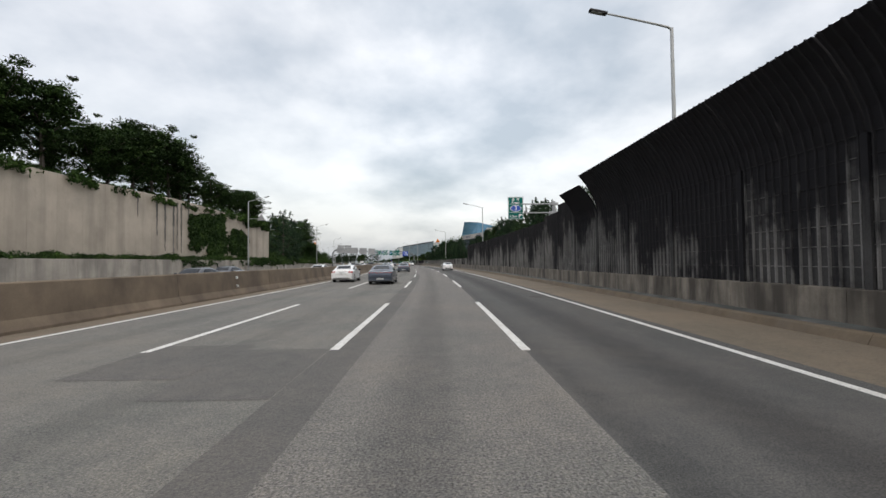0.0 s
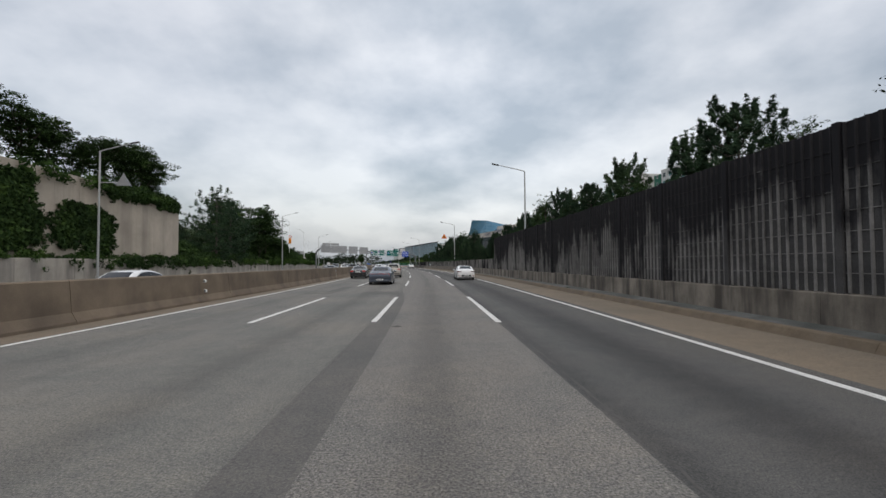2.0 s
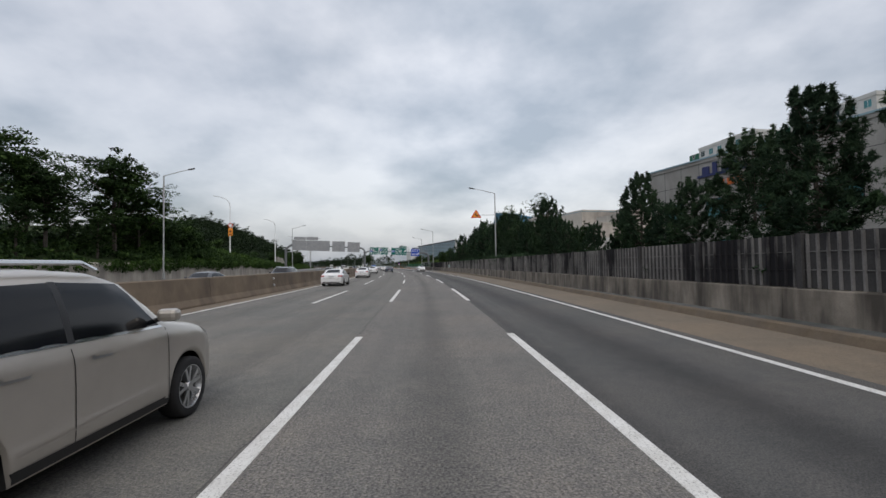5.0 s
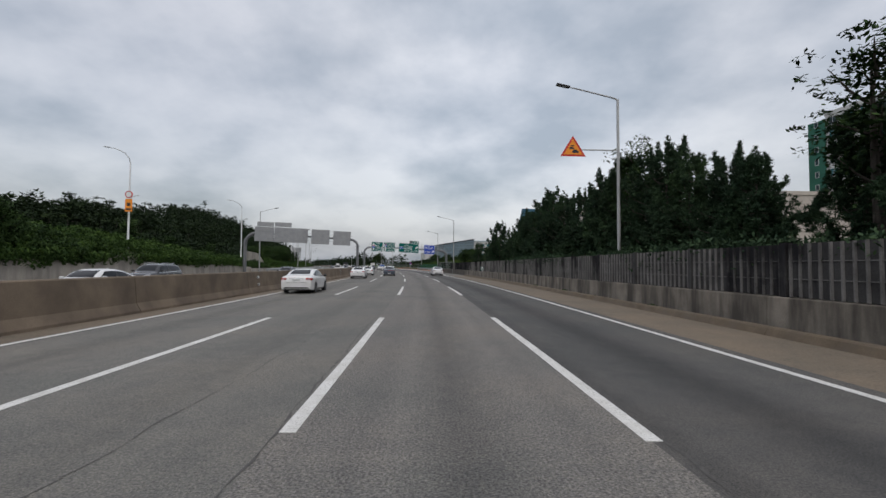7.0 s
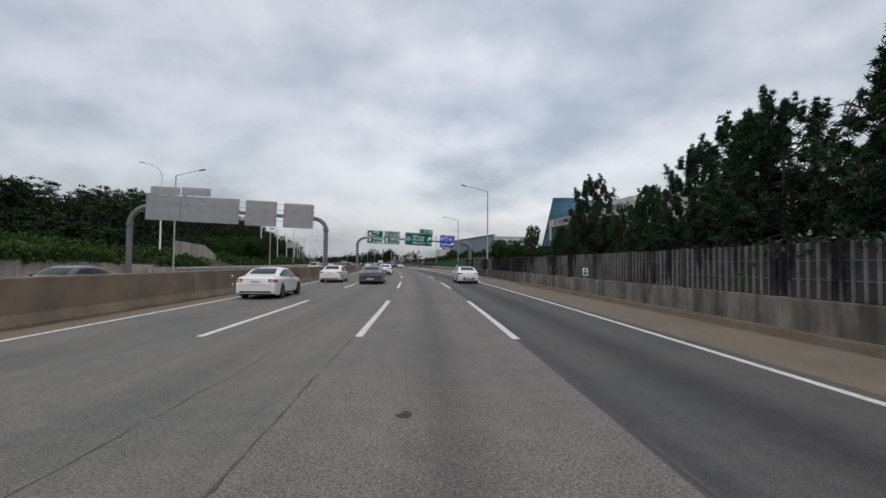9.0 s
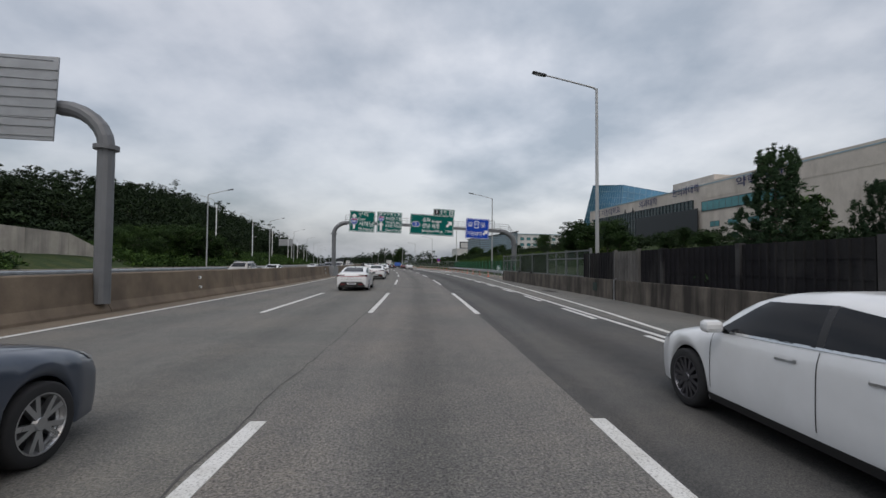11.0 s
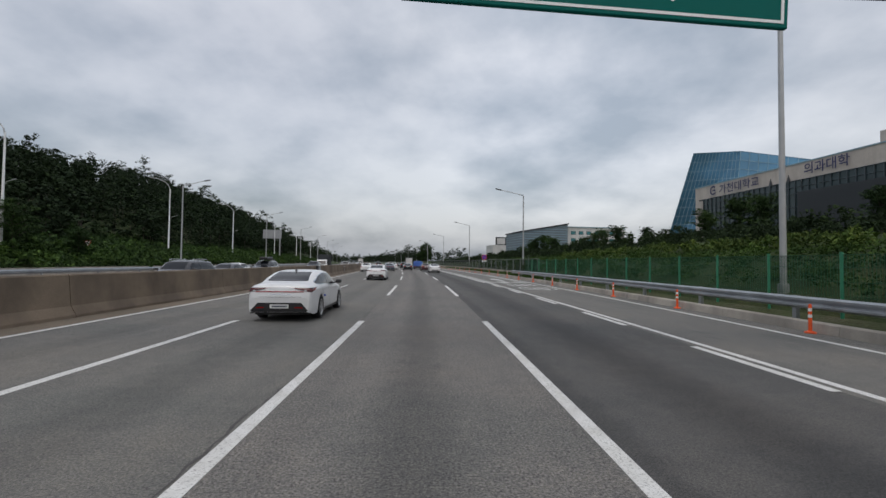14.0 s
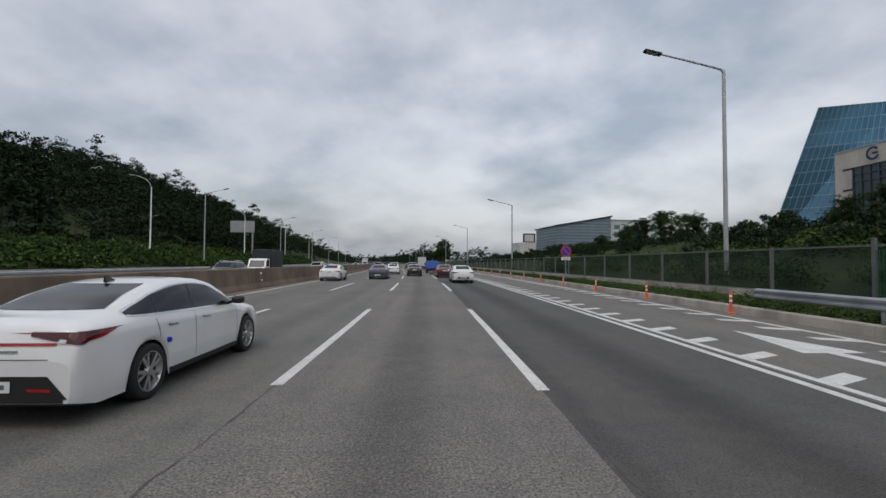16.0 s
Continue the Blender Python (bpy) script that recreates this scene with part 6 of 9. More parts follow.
# the ledge between the two walls, and creepers over them
for i in range(44):
    s = 24 + 1.95 * i + prng.uniform(-0.5, 0.5)
    plant(SHRUBS[(i * 7) % 3], s, prng.uniform(-31.0, -30.5), prng.uniform(0.45, 0.75), 41 * i, z=2.2)


krng = np.random.default_rng(8)
bushes("ledge_hedge", [(14 + 0.5 * i, krng.uniform(-31.1, -30.4), krng.uniform(0.4, 0.75), 2.15) for i in range(108)], LEAF, "low dense hedge along the foot of the high wall", 215, 42, 0.085)


def creeper(name, s0, s1, d, z_low, z_top, count, mat, size=0.13, seed=3, label="green creeper hanging over a concrete wall", lumps=9):
    """Leaves in hanging curtains on a wall."""
    rng = np.random.default_rng(seed)
    cents = []
    for _ in range(lumps):
        s, w = rng.uniform(s0, s1), rng.uniform(0.08, 0.22) * (s1 - s0)
        crest = z_top - (z_top - z_low) * rng.uniform(0.0, 0.35)
        bottom = z_low + (z_top - z_low) * rng.uniform(0.0, 0.6) ** 1.3
        for _ in range(count // lumps):
            q, z = s + rng.normal(scale=w * 0.45), rng.uniform(bottom, crest) if rng.uniform() < 0.75 else crest - abs(rng.normal(scale=0.5))
            if s0 - 1 < q < s1 + 1:
                cents.append((*P(q, d + rng.uniform(0.02, 0.25), z), rng.uniform(0.6, 1.3)))
    return tagged(part(name, leaf_mesh(name, cents, 0.32, 15, size * 1.25, rng, 1.0, 0.6, mat), mat), label, "creeper", kind="stuff")


creeper("creeper", 65, 75, -31.5, 2.6, 10.4, 1500, LEAF, 0.17, 3, lumps=12)
creeper("creeper", 72, 85, -31.5, 2.6, 7.6, 1500, LEAF, 0.17, 4, lumps=12)
creeper("creeper", 84, 99, -31.5, 8.6, 10.6, 700, LEAF, 0.16, 5)
creeper("creeper", 60, 112, -29.6, 1.3, 2.5, 420, LEAF, 0.12, 6, lumps=14)
creeper("creeper", 100, 150, -29.6, 1.5, 2.7, 420, LEAF_LIGHT, 0.12, 7, lumps=12)
creeper("creeper", 150, 206, -29.6, 1.6, 2.9, 1100, LEAF_LIGHT, 0.13, 8, lumps=26)
creeper("creeper", 128, 150, 11.0, 1.75, 2.5, 900, NEEDLE, 0.065, 9, "dark green creeper over the top of the noise barrier", 12)
creeper("creeper", 150, 172, 11.0, 1.8, 2.5, 600, NEEDLE, 0.065, 10, "dark green creeper over the top of the noise barrier", 9)

# past the end of the high wall: a cedar, broad trees and an overgrown slope
plant(CEDAR, 112.5, -31.8, 1.06, 20, z=2.5)
plant(CEDAR, 121.0, -32.6, 0.84, 130, z=3.0)
bushes("slope_bushes", [(prng.uniform(100, 148), prng.uniform(-41, -31), prng.uniform(0.8, 1.7), None) for i in range(150)], LEAF, "dark bushes under the trees above the low wall", 209, 15, 0.2)
plant(BROAD[3], 128, -32.5, 1.15, 150, z=3.2)
for i, (s, d, top) in enumerate([(151, -32.5, 8.6), (153.5, -33.5, 9.4), (156, -32.2, 8.8), (158.5, -34, 9.2), (160.5, -32.4, 7.6), (162.5, -34.5, 8.0), (164, -32.4, 5.8), (166.5, -33.5, 5.4), (155, -36.5, 10.0), (160, -38, 9.8), (149, -35, 9.2)]):
    plant(BROAD[(0, 2, 1)[i % 3]], s, d, (top - 2.4) / 7.4, 43 * i, z=1.9, exact=True)
bushes("slope_bushes", [(krng.uniform(148, 166), krng.uniform(-35, -30.2), krng.uniform(1.2, 2.2), krng.uniform(2.2, 4.6)) for i in range(60)], LEAF, "dark green bushes bulging over the low wall", 214, 26, 0.15)
for i, (s, d, k, z) in enumerate([(133, -34, 1.0, 3.5), (138, -32.5, 1.15, 3), (142.5, -33.5, 1.4, 3), (147.5, -33.5, 1.3, 3), (136, -38, 1.15, 4), (130, -37, 1.3, 4), (143, -39, 1.3, 4)]):
    plant(BROAD[(0, 3, 1, 2, 0, 1, 3)[i]], s, d, k, 70 * i, z=z)
bushes("slope_bushes", [(prng.uniform(146, 214), prng.uniform(-40, -30.3), prng.uniform(0.9, 1.9), None) for i in range(300)], LEAF_LIGHT, "fresh green creepers and bushes covering the slope", 202, 18, 0.18)
bushes("slope_bushes", [q for q in [(prng.uniform(212, 300), prng.uniform(-47, -30.4), prng.uniform(0.8, 1.9), None) for i in range(330)] if not (234 < q[0] < 262 and q[1] > -38)], LEAF, "green bushes covering the bank", 203, 15, 0.21)
bushes("slope_bushes", [(prng.uniform(290, 470), prng.uniform(-50, -32.0), prng.uniform(1.0, 2.2), None) for i in range(430)], LEAF, "green bushes covering the bank", 204, 11, 0.28)
for i in range(34):
    s, d = 256 + 1.25 * i + prng.uniform(-1, 1), prng.uniform(-43, -34)
    top = float(np.interp(s, (256, 264, 272, 286, 298), (4.0, 7.2, 8.6, 8.0, 5.0))) * prng.uniform(0.8, 1.08) + (-36 - d) * 0.12
    plant(BROAD[(0, 2, 1, 3)[i % 4]], s, d, (top - height(s, d)) / 8.0, 59 * i, exact=True)
bushes("bank_thicket", [(prng.uniform(252, 300), prng.uniform(-40, -31.5), prng.uniform(1.6, 2.9), None) for i in range(90)], LEAF_LIGHT, "lush green thicket on the bank beside the road", 211, 16, 0.20)
bushes("bank_thicket", [(prng.uniform(298, 420), prng.uniform(-41, -32), prng.uniform(1.4, 2.6), None) for i in range(150)], LEAF_LIGHT, "lush green thicket on the bank beside the road", 212, 11, 0.26)
for i in range(26):
    s = 196 + 5 * i + prng.uniform(-1.5, 1.5)
    plant(FAR_BROAD[i % 2], s, prng.uniform(-52, -38) if s < 230 else prng.uniform(-52, -43), prng.uniform(0.45, 0.8), 83 * i)

bushes("dry_grass", [(246 + 0.7 * i, prng.uniform(-39, -37.2), prng.uniform(0.5, 0.9), None) for i in range(60)], LEAF_YELLOW, "dry yellowish grass along the side road", 210, 18, 0.13)
# the wooded hill beyond
def woods(name, count, srange, drange, mat, seed, big=1.0, top=None):
    rng = np.random.default_rng(seed)
    cents, wood = [], []
    for _ in range(count):
        s, d = rng.uniform(*srange), rng.uniform(*drange)
        z = height(s, d)
        low = 0.4 if s < 290 else 0.4 + 0.6 * min(1.0, (s - 290) / 40)
        h = low * rng.uniform(5.0, 8.5) * big * (1.35 if rng.uniform() < 0.15 else 1.0)
        if top:
            h = max(3.0, float(np.interp(s, *top)) * rng.uniform(0.84, 1.04) - z)
        w = rng.uniform(2.0, 3.8) * big
        x, y, _ = P(s, d)
        wood.append(tube([(x, y, z - 0.5), (x, y, z + h * 0.6)], [0.08, 0.03], 4, False))
        for k in range(17):
            f = rng.uniform(0.0, 1.0) ** 0.75
            r = w * math.sqrt(max(0.04, 1 - (abs(f - 0.35) / 0.65) ** 2.2)) * rng.uniform(0.35, 1.0)
            a = rng.uniform(0, 6.28)
            cents.append((x + math.cos(a) * r, y + math.sin(a) * r, z + h * f, rng.uniform(0.6, 1.25)))
    ob = part(name, leaf_mesh(name, cents, 1.0 * big, 22, 0.30 * big, rng, 0.55, 0.0, mat, 0.5, 0.45), mat)
    tagged(ob, "dense dark green wood on the hillside", "wood", kind="stuff")
    part("trunks", join(*wood), BARK, ob, kind="stuff")
    return ob


woods("hill_wood", 900, (205, 480), (-98, -45), FOREST, 71, 1.05)
woods("hill_wood", 560, (430, 860), (-120, -42), FOREST, 72, 1.3)
woods("hill_wood", 150, (192, 292), (-72, -54), FOREST, 77, 1.05, ((192, 205, 220, 250, 292), (11.5, 13.4, 14.4, 14.2, 13.5)))
woods("hill_wood", 180, (150, 330), (-130, -62), FOREST, 73, 1.2)
woods("far_wood", 260, (620, 1100), (20, 80), FOREST, 74, 1.5)
woods("far_wood", 160, (800, 1200), (-80, -32), FOREST, 75, 1.5)
woods("far_wood", 170, (1150, 1300), (-60, 60), FOREST, 76, 1.7)
for i, (s, d, k) in enumerate([(322, -78, 1.7), (345, -82, 1.5), (392, -80, 1.5), (405, -86, 1.6), (366, -84, 1.4), (430, -76, 1.4)]):
    plant(FAR_PINES[i % 2], s, d, k, 90 * i)

# the bank on the right past the wall
bushes("hedge", [(236 + 0.62 * i, prng.uniform(19.5, 21.5), prng.uniform(0.6, 1.0), None) for i in range(110)], LEAF_YELLOW, "clipped yellowish green hedge along the bank", 205, 24, 0.12)
bushes("bank_bushes", [(214 + 0.6 * i, prng.uniform(19 if i > 130 else 22, 36), prng.uniform(1.0, 2.4), None) for i in range(330)], FOREST, "dark green bushes behind the hedge", 206, 42, 0.125)
bushes("bank_bushes", [(214 + 0.28 * i, prng.uniform(14.7, 19), prng.uniform(0.3, 0.7), None) for i in range(420)], LEAF_LIGHT, "long grass and weeds on the bank", 207, 34, 0.075)
for i, (s, d, k) in enumerate([(222, 20, 0.25), (227, 22, 0.28), (232, 19.5, 0.42), (238, 18, 0.56), (246, 26, 0.5), (219, 18, 0.22), (262, 27, 0.5), (272, 30, 0.55), (281, 30, 0.75), (286, 32, 0.8), (292, 33, 0.72), (300, 31, 0.5), (308, 33, 0.62), (318, 33, 0.75), (326, 36, 0.8), (335, 34, 0.75), (345, 34, 0.7), (356, 36, 0.75), (368, 34, 0.7), (380, 34, 0.7), (392, 32, 0.66), (405, 30, 0.6), (420, 26, 0.6), (436, 24, 0.55), (500, 24, 0.5), (540, 26, 0.6)]):
    plant((FAR_BROAD if s > 300 else BROAD)[i % 2], s, d, k * (0.62 if s > 255 else 0.85), 33 * i)
for i in range(24):
    s = 297 + 5.0 * i + prng.uniform(-1.5, 1.5)
    plant(FAR_BROAD[i % 2], s, prng.uniform(27, 33), prng.uniform(0.40, 0.56), 53 * i)
for i, (s, d, top) in enumerate([(240.2, 18.4, 4.6), (238.0, 17.2, 5.4), (235.4, 17.8, 5.8), (233.0, 17.0, 5.4), (236.5, 20.5, 6.2), (229.5, 18.5, 4.6), (224.5, 19.0, 3.9), (243.5, 22.0, 5.0)]):
    plant(BROAD[i % 2], s, d, (top - height(s, d)) / 8.0, 71 * i, exact=True)
for i, (s, d, top) in enumerate([(338.6, 26, 5.5), (335, 26.6, 5.9), (331.4, 26, 6.3), (328, 25.4, 6.7), (325.2, 26, 7.3), (322.4, 26.6, 6.6), (319.9, 26, 6.1), (316.8, 25.4, 5.2), (314.6, 26, 4.9), (311.8, 26, 5.1), (309.6, 25.5, 4.7), (307.5, 26, 5.0), (306, 25.2, 5.6), (304.6, 26, 6.2), (301.5, 25.6, 6.4), (298, 26, 6.6)]):
    plant(BROAD[(0, 1, 2)[i % 3]], s, d, (top - height(s, d)) / 8.0, 67 * i, exact=True)
for s, d, k in ((462, 18, 1.30), (470, 20, 0.95), (478, 17, 0.8)):
    plant(FAR_BROAD[0], s, d, k, 40 * k, exact=True)
# weeds in the gutter
for i, (s, k) in enumerate([(20.5, 0.13), (24, 0.12), (38.5, 0.2), (46, 0.13), (63, 0.22), (72, 0.18), (80, 0.16), (105, 0.2), (118, 0.22), (131, 0.18), (141, 0.26), (146.5, 0.2), (151.4, 0.3), (158, 0.28), (166, 0.16), (178, 0.16)]):
    plant(SHRUBS[1], s, edge_d(s) + 0.35, k * 0.75, 30 * i, z=0.1)
bushes("kerb_weeds", [(283 + 0.5 * i, 13.2 + prng.uniform(-0.15, 0.35), prng.uniform(0.15, 0.38), 0.12) for i in range(170)], LEAF_LIGHT, "green weeds growing over the kerb by the fence", 213, 60, 0.045)
for i in range(40):
    s = 283 + 1.3 * i
    plant(SHRUBS[i % 3], s, 13.05 + prng.uniform(-0.1, 0.3), prng.uniform(0.08, 0.2), 30 * i, z=0.2)
for proto in PINES + BROAD + FAR_PINES + FAR_BROAD + SHRUBS + [CEDAR, SPARSE]:
    if proto.name not in used:
        for ob in proto.children_recursive + [proto]:
            bpy.data.objects.remove(ob)

# ---- buildings ----
STONE = stained("beige_stone", 0.42, 0.52, (1.10, 1.0, 0.90), (0.26, 0.22, 0.19), 0.4, 0.3, (0.4, 0.4, 0.1), 8, 0.75, 0.15)
PANEL_GREY = stained("facade_panel_grey", 0.24, 0.32, (1.03, 1.0, 0.95), (0.16, 0.15, 0.14), 0.4, 0.4, (0.5, 0.5, 0.1), 8, 0.75, 0.15)
RENDER_WHITE = stained("white_render", 0.50, 0.60, (1.0, 1.0, 0.98), (0.34, 0.34, 0.32), 0.4, 0.2, (0.3, 0.3, 0.08), 6, 0.8, 0.1)
RENDER_GREEN = stained("green_render", 0.10, 0.14, (0.25, 1.05, 0.72), (0.02, 0.08, 0.06), 0.3, 0.2, (0.3, 0.3, 0.08), 6, 0.8, 0.1)
GLASS_BLUE = plain("blue_curtain_glass", (0.10, 0.24, 0.36), 0.10, 0.25, 0.25, 0.12)
GLASS_DARK = plain("dark_window_glass", (0.03, 0.05, 0.055), 0.1, 0.2, 0.3, 0.3)
GLASS_TEAL = plain("teal_window_glass", (0.06, 0.20, 0.22), 0.12, 0.2, 0.25, 0.4)
FRAME_DARK = plain("dark_window_frame", (0.03, 0.035, 0.04), 0.5, 0.3)
FRAME_PALE = plain("pale_mullion", (0.25, 0.36, 0.42), 0.45, 0.3)
LETTER_BLUE = plain("letter_blue", (0.012, 0.020, 0.10), 0.6)
MULLION = plain("dark_mullion", (0.07, 0.09, 0.10), 0.5, 0.3)
LETTER_ORANGE = plain("letter_orange", (0.75, 0.16, 0.03), 0.5)


def box_house(name, m, wx, wy, h, mat, label):
    """A block whose -x face looks at the road; y runs along the road."""
    b = thing(name, m, label, "building")
    part("wall", soft_box(0, wx, -wy / 2, wy / 2, -3, h, 0.05), mat, b)
    part("parapet", boxes([(-0.08, wx + 0.08, -wy / 2 - 0.08, wy / 2 + 0.08, h, h + 0.35)]), mat, b)
    return b


def window(b, y, z, w, h, glass=GLASS_DARK, frame_mat=FRAME_DARK, x=0.0, split=1, label=""):
    """A window set in the -x face: frame, panes and sill."""
    fr = part("window", boxes([(x - 0.06, x + 0.05, y - w / 2, y + w / 2, z, z + 0.07), (x - 0.06, x + 0.05, y - w / 2, y + w / 2, z + h - 0.07, z + h), (x - 0.06, x + 0.05, y - w / 2, y - w / 2 + 0.07, z, z + h), (x - 0.06, x + 0.05, y + w / 2 - 0.07, y + w / 2, z, z + h)] + [(x - 0.05, x + 0.05, y - w / 2 + w * k / split - 0.03, y - w / 2 + w * k / split + 0.03, z, z + h) for k in range(1, split)]), frame_mat, b, label)
    part("pane", boxes([(x - 0.02, x - 0.005, y - w / 2 + 0.05, y + w / 2 - 0.05, z + 0.05, z + h - 0.05)]), glass, fr)
    return fr


def facing(s, d, z, turn=0.0):
    """A pose on the right of the road: x points away from it, y along it."""
    return M(s, d, z, turn)


# grey office with blue and orange letters, on the right
off = box_house("office_building", facing(114.6, 34.6, 0, 13.2), 16, 50, 11.6, PANEL_GREY, "grey panelled office block with large letters under its roof")
part("roof_edge", boxes([(-0.15, 16.2, -25.2, 25.2, 11.95, 12.1)]), FRAME_PALE, off, "green-grey roof edge")
for k in range(22):
    y = 25 - 2.3 * (k + 1)
    part("panel_joint", boxes([(-0.012, 0.01, y - 0.02, y + 0.02, 0, 11.6)]), FRAME_DARK, off)
for z in (3.4, 5.6, 7.6, 9.6):
    part("panel_joint", boxes([(-0.012, 0.01, -25, 25, z - 0.02, z + 0.02)]), FRAME_DARK, off)
for k in range(8):
    y = 21.5 - 5.4 * k
    window(off, y, 5.9, 2.6, 1.9, GLASS_TEAL, FRAME_DARK, 0, 2 if k % 2 else 1, "teal office window in a dark frame")
    window(off, y - 0.6, 1.6, 2.8, 2.1, GLASS_TEAL, FRAME_DARK, 0, 2)
TURN_IN = Matrix.Rotation(radians(-90), 4, "Z")
part("logo_mark", moved(join(boxes([(-3.2, 3.2, -0.12, 0.0, -0.12, 0.12), (-2.6, -1.8, -0.12, 0.0, 0.1, 0.9), (-1.4, -0.9, -0.12, 0, 0.1, 1.2), (-0.4, 0.4, -0.12, 0, 0.1, 0.6), (0.8, 1.2, -0.12, 0, 0.1, 0.9), (1.6, 2.8, -0.12, 0, 0.1, 0.5)])), Matrix.Translation((-0.05, 15.0, 10.2)) @ TURN_IN), LETTER_BLUE, off, "large blue letters as plain bars")
part("logo_mark", moved(boxes([(-1.8, -1.2, -0.12, 0, -0.3, 0.3), (-0.8, -0.2, -0.12, 0, -0.3, 0.3), (0.2, 0.8, -0.12, 0, -0.3, 0.3), (1.2, 1.8, -0.12, 0, -0.3, 0.3)]), Matrix.Translation((-0.05, 14.0, 9.2)) @ TURN_IN), LETTER_ORANGE, off, "orange letters as plain bars")
part("drain_pipe", tube([(-0.12, 24.6, 0), (-0.12, 24.6, 8.2), (-0.02, 24.6, 8.6)], 0.07, 8), GALV, off)

# apartment towers behind it
def apartment(m, wy, floors, bays, label):
    b = thing("apartment_building", m, label, "building")
    h = floors * 2.9
    part("wall", soft_box(0, 14, -wy / 2, wy / 2, -4, h, 0.05), RENDER_WHITE, b)
    part("green_wall", boxes([(-0.25, 14.2, wy / 2, wy / 2 + 4.0, -4, h - 0.6)]), RENDER_GREEN, b, "dark green end wall")
    part("parapet", boxes([(-0.1, 14.1, -wy / 2 - 0.1, wy / 2 + 0.1, h, h + 0.9)]), RENDER_WHITE, b)
    for i in range(floors):
        for k in range(bays):
            y = -wy / 2 + wy * (k + 0.5) / bays
            window(b, y, i * 2.9 + 0.7, 1.7, 1.75, GLASS_TEAL if (i + k) % 3 else GLASS_DARK, RENDER_WHITE, -0.02, 2)
        window(b, wy / 2 + 2.0, i * 2.9 + 0.9, 0.9, 1.3, GLASS_DARK, RENDER_WHITE, -0.27, 1)
    return b


apartment(facing(202, 95.5, 4.0), 20, 11, 6, "white apartment block with a dark green end wall")
apartment(facing(178, 100, 4.0), 20, 11, 6, "white apartment block with a dark green end wall")
low = box_house("low_building", facing(168, 34, 0), 10, 14, 8.2, STONE, "low pale building with a flat roof behind the pines")
for k in range(4):
    window(low, -5 + 3.3 * k, 5.2, 2.0, 1.2, GLASS_DARK)
cont = thing("cargo_container", facing(139, 21, 1.9), "white and blue steel container", "container")
part("body", soft_box(0, 2.4, -3, 3, 0, 2.5, 0.04), RENDER_WHITE, cont)
part("blue_side", boxes([(-0.02, 0.0, 0.2, 2.9, 0.2, 2.3)]), SIGN_BLUE, cont)
low2 = box_house("low_building", facing(205, 62, 2), 12, 20, 13.0, STONE, "beige building with rows of dark windows")
for i in range(3):
    for k in range(6):
        window(low2, -8 + 3.1 * k, 2.4 + 3.4 * i, 1.9, 1.4, GLASS_DARK)

GLASS_SLATE = plain("slate_cladding", (0.16, 0.20, 0.235), 0.4, 0.1, 0.15, 0.3)
# the long university building
uni_a, uni_b = Vector(P(362.3, 85.2)), Vector(P(262, 85.2))
uni_m = Matrix.Translation(uni_a) @ Matrix.Rotation(math.atan2(uni_b.y - uni_a.y, uni_b.x - uni_a.x), 4, "Z")
LEN = (uni_b - uni_a).length
# in its own frame x runs back along the road and +y looks at the road or away from it
SIDE = 1.0 if (uni_m.to_3x3() @ Vector((0, 1, 0))).dot(Vector(P(310, 60)) - Vector(P(310, 85))) > 0 else -1.0
uni = thing("university_building", uni_m, "long beige stone university building with a dark glazed front", "building")


def ub(x0, x1, y0, y1, z0, z1):
    a, b = sorted((SIDE * y0, SIDE * y1))
    return (x0, x1, a, b, z0, z1)


part("wall", boxes([ub(0, LEN, -25, 0, 3.0, 23.6)]), STONE, uni)
part("roof_edge", boxes([ub(-0.1, LEN + 0.1, -25, 0.12, 23.6, 23.85)]), FRAME_PALE, uni)
part("raised_wall", boxes([ub(46, 63, -14, -4, 20.2, 27.0)]), STONE, uni, "raised wall section above the entrance")
part("upper_storey", boxes([ub(63, LEN, -20, 0.06, 20.0, 24.4)]), STONE, uni)
glz = part("curtain_wall", boxes([ub(4.2, 60, 0.0, 0.5, 6.0, 20.0)]), GLASS_DARK, uni, "dark glass curtain wall")
for k in range(36):
    x = 4.2 + 55.8 * k / 35
    part("mullion", boxes([ub(x - 0.05, x + 0.05, 0.5, 0.75, 6.0, 20.05)]), MULLION, glz)
for z in (8.8, 11.6, 14.4, 17.2, 18.6, 20.0):
    part("transom", boxes([ub(4.0, 60.2, 0.5, 0.72, z - 0.05, z + 0.05)]), MULLION, glz)
for z in (8.0, 12.0, 16.0, 20.0):
    part("wall_slot", boxes([ub(1.6, 4.2, -0.02, 0.04, z - 0.2, z + 0.2)]), FRAME_DARK, uni)
part("dark_screen", boxes([ub(34, 62.6, 0.78, 1.2, 8.0, 17.4)]), FRAME_DARK, uni, "large dark panel on the front")
for x0 in (66, 72, 78, 84):
    for z in (8.5, 12.0):
        fr = part("window", boxes([ub(x0, x0 + 3.2, 0.0, 0.08, z, z + 1.5)]), FRAME_DARK, uni)
        part("pane", boxes([ub(x0 + 0.1, x0 + 1.5, 0.08, 0.1, z + 0.1, z + 1.4), ub(x0 + 1.7, x0 + 3.1, 0.08, 0.1, z + 0.1, z + 1.4)]), GLASS_TEAL, fr)
fr = part("window", boxes([ub(63, 88, 0.06, 0.14, 16.4, 19.2)]), FRAME_DARK, uni, "long band of teal windows")
for k in range(12):
    part("pane", boxes([ub(63.2 + 2.06 * k, 65.1 + 2.06 * k, 0.14, 0.17, 16.6, 19.0)]), GLASS_TEAL, fr)
